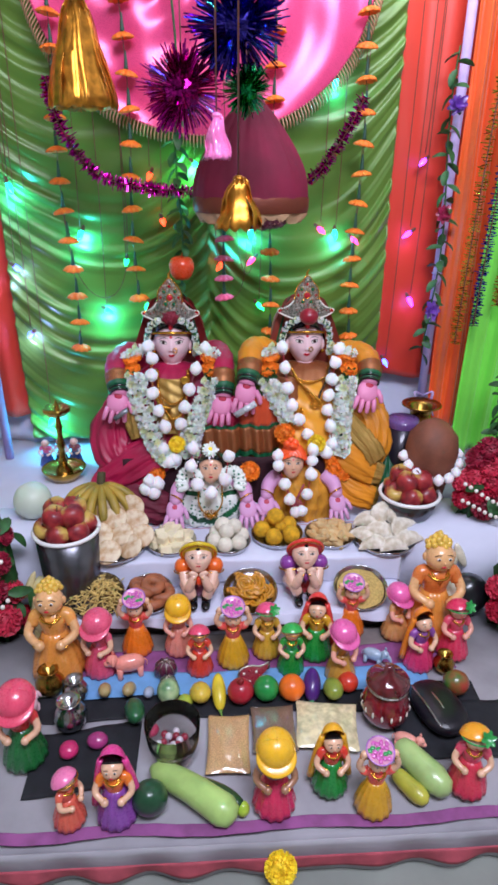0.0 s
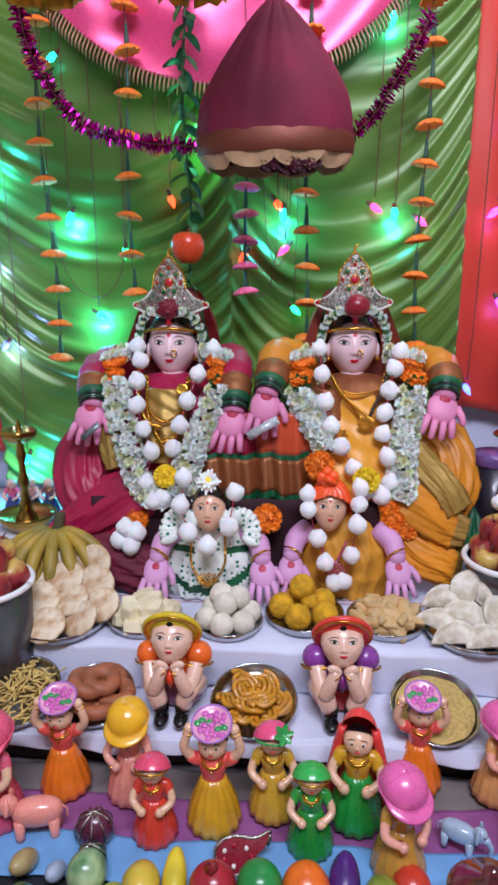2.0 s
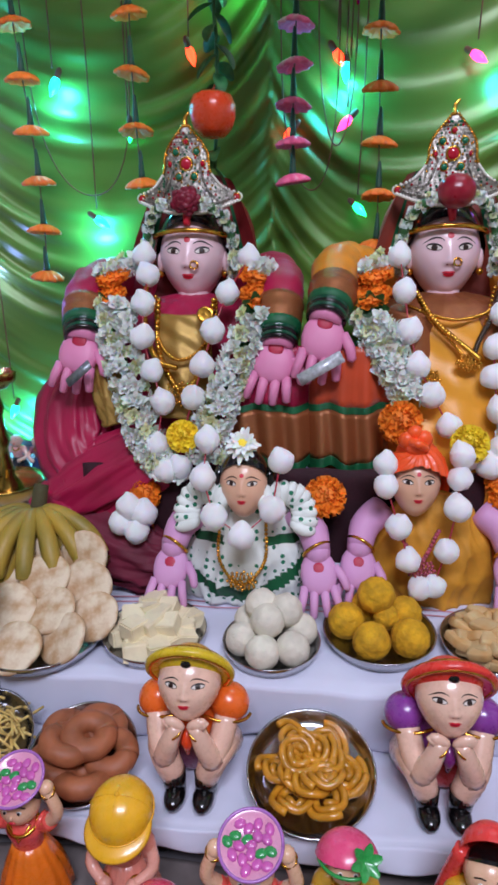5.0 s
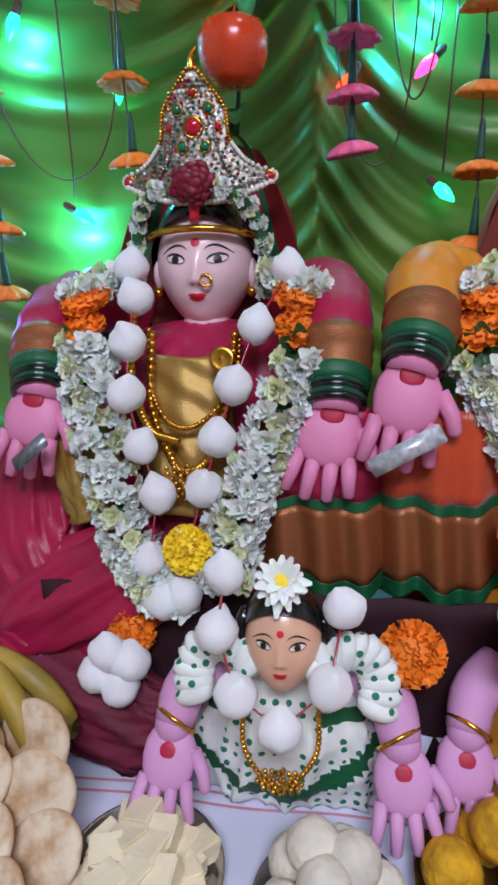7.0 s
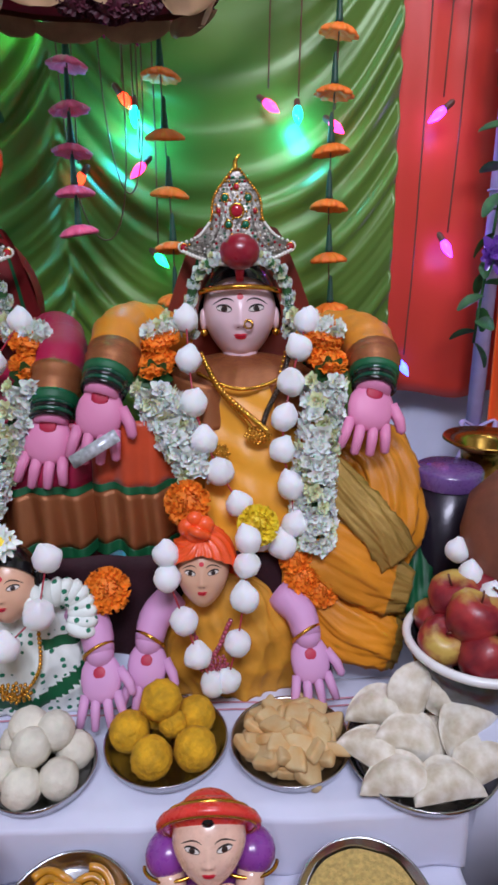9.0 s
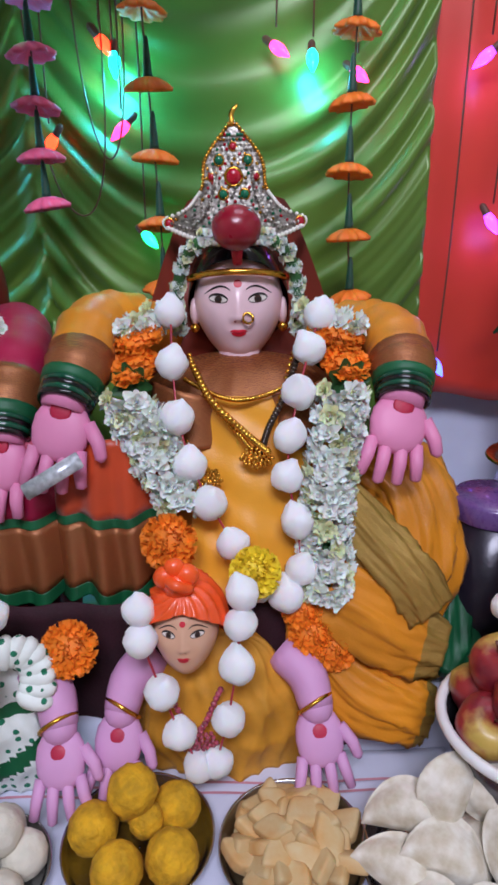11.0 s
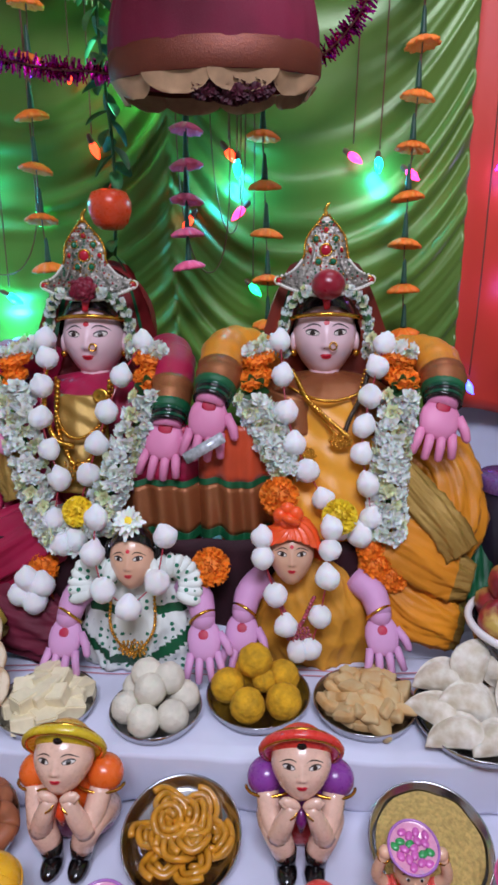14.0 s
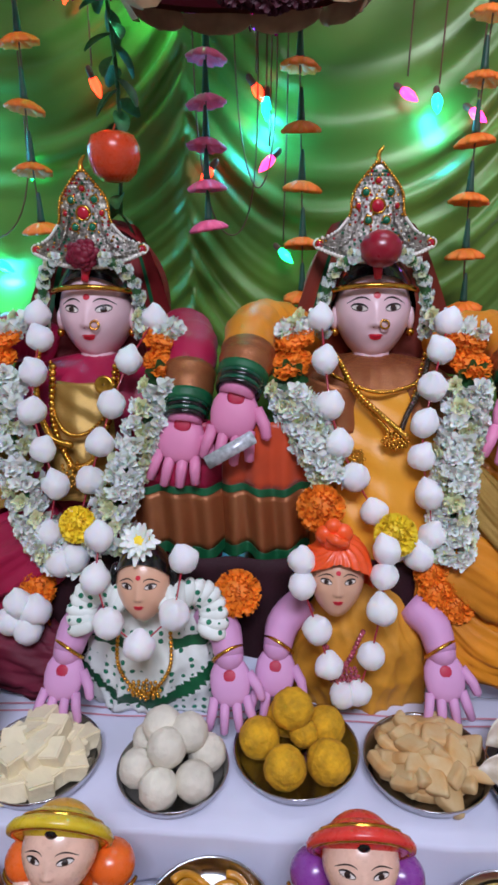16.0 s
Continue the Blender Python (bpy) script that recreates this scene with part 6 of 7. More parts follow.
def foil_strips(x, y, z, n, length, w, material, label, spread):
    """Foil ribbons knotted on top that fan out downwards."""
    g = Geo()
    for k in range(n):
        a = 2 * math.pi * k / n + 0.3 * math.sin(5 * k)
        def fn(u, v):
            rr = spread * (0.15 + 0.85 * v ** 0.7) + 0.003 * np.sin(9 * v + k)
            s = w * (u - 0.5) * (0.5 + 0.7 * v)
            return x + rr * math.cos(a) - s * math.sin(a), y + rr * math.sin(a) + s * math.cos(a), z - length * v + 0.004 * np.sin(14 * u + k)
        g.add(sheet(fn, 5, 10), material)
    g.add(tube([(x, y, z - 0.005), (x, y, 2.25)], 0.0014, 5), WIRE)
    g.add(ball((x, y, z), (0.009, 0.009, 0.006), None, 10, 8), material)
    return thicken(thing("foil_tassel", g, label, "ornament"), 0.0006)


FOIL = mat("gold_foil", "c8862a", 0.36, 0.85, var=0.4, scale=40, bump=0.3, bscale=90)
foil_strips(-0.03, -0.19, 1.19, 9, 0.075, 0.028, FOIL, "gold foil tassel hanging near the front", 0.036)
foil_strips(-0.062, -0.02, 1.29, 7, 0.07, 0.026, toy("ee7ab8"), "pink foil tassel hanging near the front", 0.022)
foil_strips(-0.35, 0.30, 1.52, 14, 0.2, 0.05, FOIL, "large gold foil tassel hanging at the top", 0.07)


def tinsel_rope(pts, n, r, material, label):
    p = curve(pts, n)
    g = Geo().add(tube(p, 0.002, 5), WIRE)
    d = np.gradient(p, axis=0)
    for k in range(n):
        for j in range(6):
            e = np.cross(d[k], rng.standard_normal(3))
            e /= np.linalg.norm(e) + 1e-9
            a = d[k] / np.linalg.norm(d[k]) * 0.0016
            q = p[k] + e * r * rng.uniform(0.7, 1.1) + rng.standard_normal(3) * 0.003
            g.add(([p[k] - a, p[k] + a, q + a * 0.8, q - a * 0.8], [(0, 1, 2, 3)]), material)
    return thing("tinsel_rope", g, label, "tinsel", smooth=False)


tinsel_rope([(-0.472, 0.50, 1.40), (-0.455, 0.52, 1.30), (-0.38, 0.55, 1.185), (-0.26, 0.57, 1.15), (-0.15, 0.58, 1.14), (0.05, 0.66, 1.12), (0.20, 0.6, 1.17), (0.275, 0.58, 1.26), (0.335, 0.57, 1.37)], 340, 0.018, TINSEL, "shiny purple tinsel rope draped across the backdrop")
for k, (x, y, m) in enumerate(((0.66, 0.52, TINSELGOLD), (0.70, 0.50, TINSELBLUE), (0.76, 0.5, TINSELGOLD))):
    tinsel_rope([(x + 0.03, 0.505, 2.25), (x + 0.02, y, 1.6), (x, y, 1.1), (x - 0.01, y, 0.72 + 0.06 * k)], 160, 0.017, m, "thin shiny tinsel rope hanging beside the canopy pole")
tinsel_rope([(-0.80, 0.45, 0.72), (-0.79, 0.44, 0.6), (-0.78, 0.43, 0.45), (-0.77, 0.42, 0.33)], 90, 0.025, TINSELGOLD, "gold tinsel rope at the side curtain")


def vine(x, y, z0, z1, n, label, material):
    ob = thing("leaf_vine", None, label, "garland")
    part("stem", one(tube([(x + 0.012 * math.sin(8 * z), y, z) for z in np.linspace(z0, z1, 30)], 0.0025, 6), LEAF), ob)
    for k in range(n):
        z = z0 + (z1 - z0) * k / n
        part("leaf", LEAFLET, ob, at=pose(x + 0.012 * math.sin(8 * z), y - 0.005, z, 30 * math.sin(k), 25 + 30 * math.cos(2 * k), 137 * k))
    for k in range(max(2, n // 14)):
        z = z0 + (z1 - z0) * (k + 0.5) / max(2, n // 14)
        part("bloom", BLOOMDARK[k % 2], ob, at=towards((x, y - 0.02, z), (0, -1, 0.2), 60 * k, 1.3))
    return ob


BLOOMDARK = [bloom([(9, 0.02, 0.014, 10, 0.0, -0.002), (7, 0.014, 0.012, 40, 0.003, 0.0)], toy("6a3aa0")).mesh("bloom"), bloom([(9, 0.02, 0.014, 10, 0.0, -0.002), (7, 0.014, 0.012, 40, 0.003, 0.0)], toy("a82a50")).mesh("bloom")]
vine(0.60, 0.63, 0.66, 1.5, 44, "artificial leafy vine with purple blooms on the pole", LEAF)
ob = thing("blossom_string", None, "thick string of pink white paper blossoms at the edge", "garland")
for k in range(30):
    part("bloom", BLOSSOM_MESHES[k % 4], ob, at=towards((-0.735 + 0.012 * math.sin(k), 0.615, 0.95 + 0.014 * k), (math.sin(2 * k), -1, 0.3), 40 * k, 1.5))

part("cord", one(tube([(-0.735, 0.62, 0.94), (-0.735, 0.62, 1.5), (-0.735, 0.62, 2.25)], 0.002, 6), WIRE), ob)
# bars above that carry the hanging strings
for y in (0.62, 0.16, -0.19, 0.30, -0.02, 0.505):
    thing("canopy_bar", one(tube([(-1.98, y, 2.25), (0, y, 2.252), (1.98, y, 2.25)], 0.01, 8), LILAC), "cloth wrapped bar across the canopy top", "bar", "canopy bars")
# fairy lights
BULB_HUES = {"cyan": ("10e0d0", (0.05, 0.75, 1.0)), "green": ("10e070", (0.1, 1.0, 0.4)), "violet": ("8030f0", (0.55, 0.25, 1.0)), "pink": ("f02a70", (1.0, 0.3, 0.5)), "red": ("f03010", (1.0, 0.25, 0.12)), "blue": ("4050f8", (0.3, 0.35, 1.0))}
BULB_MESH = {}
for hue, (hx_, _) in BULB_HUES.items():
    b = Geo().add(lathe([(0.001, -0.024), (0.004, -0.018), (0.0075, -0.008), (0.0075, 0.0), (0.005, 0.008), (0.001, 0.01)], 12), glow("bulb_" + hue, hx_, 7.0))
    BULB_MESH[hue] = b.mesh("bulb")
SOCKET = one(lathe([(0.0052, 0.005), (0.0052, 0.02), (0.003, 0.024), (0.001, 0.025)], 10), WIRE).mesh("socket")
LIGHTS = [(-0.464, 1.018, "cyan", 1), (-0.406, 0.787, "cyan", 1), (-0.335, 0.938, "green", 0), (-0.047, 0.925, "red", 0), (0.072, 0.80, "green", 0), (0.302, 1.019, "cyan", 1), (0.05, 0.94, "pink", 0),
          (0.03, 1.04, "red", 0), (-0.22, 1.055, "red", 0), (0.532, 1.018, "violet", 1), (0.556, 0.815, "violet", 1), (0.495, 0.61, "blue", 0), (0.554, 1.22, "violet", 0), (-0.655, 1.15, "cyan", 1), (-0.668, 0.92, "blue", 1), (-0.648, 0.715, "blue", 1),
          (0.045, 1.02, "cyan", 1), (0.36, 1.0, "pink", 0), (-0.48, 1.36, "cyan", 0), (0.28, 1.42, "cyan", 1), (-0.12, 1.21, "green", 1), (-0.25, 1.18, "red", 0), (-0.62, 0.42, "cyan", 1), (0.255, 1.03, "pink", 0), (-0.28, 0.80, "green", 0)]
ob_wire = thing("fairy_lights", None, "string of small coloured fairy lights on dark wire", "lights")
for k, (x, z, hue, lit) in enumerate(LIGHTS):
    y = 0.708 if abs(x) < 0.62 else 0.70
    b = part("bulb", BULB_MESH[hue], ob_wire, at=pose(x, y, z, 35 * math.sin(k), 50 * math.cos(2 * k + 1), 0))
    part("socket", SOCKET, b)
    if lit:
        lamp("fairy_lamp", "POINT", Matrix.Translation((x, y - 0.004, z - 0.03)), 0.95 if hue in ("cyan", "green") and x < -0.3 else 0.7 if hue in ("cyan", "green") and x < 0.1 else 0.32 if hue in ("cyan", "green") else 0.07 if x > 0.5 else 0.5, BULB_HUES[hue][1], 0.012)
for k in range(len(LIGHTS) - 1):
    (x0, z0, *_), (x1, z1, *_) = LIGHTS[k], LIGHTS[k + 1]
    part("wire", one(tube(curve([(x0, 0.70, z0 + 0.02), (x0 + 0.006, 0.695, z0 + 0.3), (x0 + 0.01, 0.69, 1.9)], 14), 0.0013, 5), WIRE), ob_wire)
for a, b, c in ((-0.5, -0.33, 0.83), (-0.06, 0.03, 0.83), (0.0, 0.06, 0.90)):
    part("wire", one(tube(curve([(a, 0.69, 1.5), (a, 0.69, c + 0.15), ((a + b) / 2, 0.69, c), (b, 0.69, c + 0.12), (b, 0.69, 1.5)], 40), 0.0013, 5), WIRE), ob_wire)


# ---- toys ----
def small_face(g, c, r, skin, tilt=-12):
    c = np.array(c, float)
    R = rot(tilt)
    put = lambda x, y, z: c + R @ np.array([x * r, y * r, z * r])
    g.add(ball(c, r, R, 16, 11), skin)
    for s in (-1, 1):
        g.add(ball(put(s * 0.36, -0.9, 0.12), (r * 0.15, r * 0.07, r * 0.1), R, 8, 6), EYEWHITE)
        g.add(ball(put(s * 0.36, -0.955, 0.11), (r * 0.08, r * 0.05, r * 0.09), R, 8, 6), INK)
        g.add(tube([put(s * 0.2, -0.92, 0.4), put(s * 0.4, -0.87, 0.41), put(s * 0.62, -0.75, 0.28)], r * 0.028, 5), INK)
    g.add(ball(put(0, -1.0, -0.12), (r * 0.1, r * 0.12, r * 0.1), R, 8, 6), skin)
    g.add(ball(put(0, -0.93, -0.42), (r * 0.2, r * 0.06, r * 0.06), R, 8, 6), REDPAINT)
    return put, R


def doll(x, y, h, skirt, top, skin, hat, hue, label, rz=0.0, z=BASE + 0.013, lean=0.0):
    """A small glossy clay doll, plain in shape: flared skirt, torso, arms, head and headgear."""
    g = Geo()
    S, T, K, H = toy(skirt), toy(top), toy(skin), toy(hue)
    g.add(lathe([(0.001, 0), (0.21 * h, 0), (0.232 * h, 0.015 * h), (0.225 * h, 0.08 * h), (0.185 * h, 0.24 * h), (0.12 * h, 0.4 * h), (0.1 * h, 0.45 * h), (0.001, 0.46 * h)], 48, lobes=14, depth=0.05), S)
    g.add(tube(curve([(0, 0, 0.42 * h), (0, -0.01 * h, 0.5 * h), (0, -0.012 * h, 0.6 * h), (0, 0, 0.66 * h)], 12), np.interp(np.linspace(0, 1, 12), [0, 0.3, 0.65, 1], [0.095, 0.1, 0.125, 0.07]) * h, 18, 0.8), T)
    g.add(tube([(0, -0.005 * h, 0.63 * h), (0, -0.012 * h, 0.7 * h)], 0.042 * h, 10), K)
    g.add(tube([(-0.07 * h, -0.07 * h, 0.665 * h), (0, -0.112 * h, 0.56 * h), (0.07 * h, -0.07 * h, 0.665 * h)], 0.008 * h, 6), GOLD)
    hr = 0.122 * h
    hc = (0, -0.02 * h, 0.78 * h)
    up = hat == "basket"
    for s in (-1, 1):
        g.add(tube(curve([(s * 0.09 * h, 0, 0.63 * h), (s * 0.14 * h, -0.01 * h, 0.62 * h), (s * (0.185 if up else 0.17) * h, -0.03 * h, (0.67 if up else 0.54) * h)], 8), np.linspace(0.06, 0.05, 8) * h, 10), T)
        if up:
            p = [(s * 0.16 * h, -0.015 * h, 0.64 * h), (s * 0.235 * h, -0.035 * h, 0.75 * h), (s * 0.185 * h, -0.03 * h, 0.93 * h)]
        else:
            p = [(s * 0.15 * h, -0.01 * h, 0.61 * h), (s * 0.2 * h, -0.08 * h, 0.48 * h), (s * 0.09 * h, -0.17 * h, 0.42 * h)]
        g.add(tube(curve(p, 9), np.linspace(0.045, 0.034, 9) * h, 10), K)
        g.add(ball(p[-1], 0.045 * h, None, 10, 8), K)
        g.add(ring(np.array(p[-1]) * 0.85 + np.array(p[1]) * 0.15, 0.04 * h, 0.009 * h, rot(40, 0, 0), 12, 5), GOLD)
    put, R = small_face(g, hc, hr, K)
    if hat == "basket":
        g.add(cap(hc, (hr * 1.12, hr * 1.12, hr * 1.1), lambda n: n[2] * 0.8 + n[1] * 0.6 > 0.22, R), HAIR)
        g.add(tube([(0, 0, 0.86 * h), (0, 0, 0.93 * h)], [0.1 * h, 0.115 * h], 20), HAIR)
        tip = rot(22)
        g.add(move(lathe([(0.001, 0.0), (0.11 * h, 0.0), (0.16 * h, 0.035 * h), (0.172 * h, 0.06 * h), (0.16 * h, 0.068 * h), (0.145 * h, 0.05 * h), (0.001, 0.045 * h)], 32), (0, -0.005 * h, 0.92 * h), tip), H)
        g.add(move(ring((0, 0, 0.064 * h), 0.165 * h, 0.009 * h, None, 32, 6), (0, -0.005 * h, 0.92 * h), tip), toy("b070c0"))
        for k in range(19):
            a, q = k * 2.4, 0.13 * h * math.sqrt(k / 19)
            g.add(move(ball((q * math.cos(a), q * math.sin(a), 0.052 * h), (0.034 * h, 0.026 * h, 0.012 * h), rot(0, 0, 40 * k), 9, 6), (0, -0.005 * h, 0.92 * h), tip), toy("2f9a50") if k % 4 == 1 else toy("d060b0"))
    elif hat == "cap":
        top = np.array((0, 0.0, 0.835 * h))
        g.add(ball(top, (hr * 1.62, hr * 1.68, hr * 1.5), rot(14), 26, 16), H)
        g.add(ball(top + (0, -0.085 * h, -0.045 * h), (hr * 1.72, hr * 1.6, hr * 0.22), rot(24), 28, 10), H)
        for a in (0, 90):
            t = np.linspace(0.1, np.pi - 0.1, 18)
            g.add(tube([top + rot(14) @ rot(0, 0, a) @ np.array([hr * 1.63 * math.cos(q), 0, hr * 1.51 * math.sin(q)]) for q in t], hr * 0.03, 5), H)
        g.add(tube([top + rot(14) @ np.array([hr * 1.63 * math.cos(q), hr * 1.69 * math.sin(q), -0.12 * hr]) for q in np.linspace(0, 2 * np.pi, 40)], hr * 0.05, 6), H)
        g.add(ball(top + rot(14) @ np.array((0, 0, hr * 1.5)), hr * 0.14, None, 8, 6), H)
    elif hat == "veil":
        g.add(cap(hc, (hr * 1.06, hr * 1.06, hr * 1.08), lambda n: n[2] * 0.8 + n[1] * 0.6 > 0.3, R), HAIR)
        g.add(cap((0, 0.02 * h, 0.82 * h), (hr * 1.22, hr * 1.25, hr * 1.7), lambda n: n[1] * 0.8 + n[2] * 0.35 > 0.02), H)
        for s in (-1, 1):
            g.add(tube(curve([(s * hr * 1.05, 0.03 * h, 0.85 * h), (s * 0.19 * h, 0.05 * h, 0.55 * h), (s * 0.25 * h, 0.06 * h, 0.12 * h)], 10), np.linspace(0.04, 0.05, 10) * h, 8), H)
        g.add(ball((0, 0.1 * h, 0.45 * h), (0.2 * h, 0.06 * h, 0.38 * h), None, 16, 10), H)
    elif hat == "scarf":
        g.add(cap(hc, (hr * 1.12, hr * 1.12, hr * 1.12), lambda n: n[2] * 0.85 + n[1] * 0.5 > 0.12, R), HAIR)
        g.add(cap(hc, (hr * 1.6, hr * 1.55, hr * 1.5), lambda n: n[2] * 0.95 + n[1] * 0.3 > 0.22, R), H)
        g.add(ring(np.array(hc) + R @ np.array([0, -0.1 * hr, 0.42 * hr]), hr * 1.42, hr * 0.09, R, 28, 6), toy("2f9a48") if h > 0.15 else GOLD)
        for k in range(6 if h > 0.15 else 0):
            g.add(move(petal(hr * 0.85, hr * 0.5, 0.1 * hr, 6), hc + R @ np.array([0.75 * hr, -1.0 * hr, 0.95 * hr]), rot(50, 0, 25) @ rot(0, 0, 60 * k) @ rot(0, -12, 0)), toy("2f9a48"))
    elif hat == "bald":
        for s in (-1, 1):
            g.add(ball(put(s * 1.0, 0.1, 0.0), (hr * 0.15, hr * 0.2, hr * 0.3), None, 8, 6), K)
        for k in range(26 if h > 0.2 else 0):
            q, w = k * 2.4, math.sqrt(k / 26)
            g.add(ball(put(0.85 * w * math.cos(q), 0.25 + 0.75 * w * math.sin(q), 1.02 - 0.3 * w * w + 0.5 * (1 - w)), (hr * 0.22, hr * 0.2, hr * 0.26), rot(20 * math.sin(k), 25 * math.cos(k), 0), 9, 7), toy("e2b84a"))
    g.add(ring((0, -0.03 * h, 0.64 * h), 0.09 * h, 0.012 * h, rot(20, 0, 0), 16, 5), GOLD)
    return thing("toy_doll", g, label, "doll", "toy dolls", at=pose(x, y, z, lean, 0, rz))


SK = "e8b896"
doll(-0.276, -0.05, 0.162, "f07a1a", "ee5a50", SK, "basket", "e8a0c0", "clay doll in orange skirt carrying a flower basket")
doll(-0.172, -0.055, 0.156, "e8907c", "e8907c", "eca894", "cap", "f0b31a", "clay boy doll in a bright yellow cap")
doll(-0.12, -0.128, 0.136, "d8402e", "d8402e", SK, "scarf", "e0486a", "small clay doll in red with a pink headscarf")
doll(-0.04, -0.1, 0.168, "d9a01e", "ee5a50", SK, "basket", "e8a0c0", "clay doll in mustard skirt carrying a flower basket")
doll(0.044, -0.075, 0.152, "d0a030", "d0a030", SK, "scarf", "e8507e", "clay doll in mustard with a pink headscarf")
doll(0.097, -0.135, 0.138, "1f8a34", "2a9a3a", SK, "scarf", "2fa848", "small clay doll dressed all in green")
doll(0.164, -0.085, 0.172, "1f9238", "d8a020", SK, "veil", "e8403a", "clay doll in green skirt under a red veil", -10)
doll(0.266, -0.01, 0.158, "f07a1a", "ee5a50", SK, "basket", "e8a0c0", "clay doll in orange skirt carrying a flower basket")
doll(0.212, -0.165, 0.156, "c8923a", "c8923a", "eca894", "cap", "e866a8", "clay boy doll in a large pink cap", 25)
doll(0.38, -0.028, 0.152, "d89a5a", "d89a5a", "eca894", "cap", "e866a8", "clay boy doll in a large pink cap", 35)
doll(-0.355, -0.115, 0.17, "d8506e", "e05a78", SK, "cap", "e85a7c", "clay boy doll in pink with a pink cap", -15)
doll(0.408, -0.135, 0.16, "d83a6a", "8a4a9a", SK, "veil", "f2861a", "clay doll in purple under an orange veil", 10)
doll(0.505, -0.10, 0.166, "d83a5a", "e0506a", "eca894", "scarf", "d8345c", "clay girl doll in red with a red headscarf")
doll(-0.455, -0.11, 0.265, "e0903c", "e8a04e", "e6b078", "bald", "e6b078", "large glossy clay figure of a bald seated child")
doll(0.47, -0.02, 0.3, "e0903c", "e07a34", "e6b078", "bald", "e6b078", "large glossy clay figure of a bald seated child")
doll(-0.472, -0.35, 0.189, "1f6a34", "d83a3a", SK, "cap", "e8506e", "clay doll in red blouse and green skirt")
doll(-0.355, -0.49, 0.130, "e0644e", "e0644e", SK, "scarf", "e878a8", "clay doll in coral with a pink headscarf", 60)
doll(-0.268, -0.485, 0.163, "8a4aa0", "f07a20", SK, "veil", "e0408e", "clay doll in purple skirt under a pink veil")
doll(0.137, -0.445, 0.150, "1f8a3a", "e04030", SK, "veil", "f0b020", "clay doll in green skirt under a yellow veil")
doll(0.212, -0.492, 0.153, "d9a01e", "ee5a50", SK, "basket", "d89ab8", "clay doll in mustard skirt carrying a flower basket")
doll(0.405, -0.46, 0.163, "d83a50", "e0506a", SK, "scarf", "f0a020", "clay doll in red with a yellow headscarf", -15)
doll(0.025, -0.478, 0.176, "d8305a", "a890a8", "a8785a", "cap", "f0b820", "clay figure with a yellow crown on a red seat")


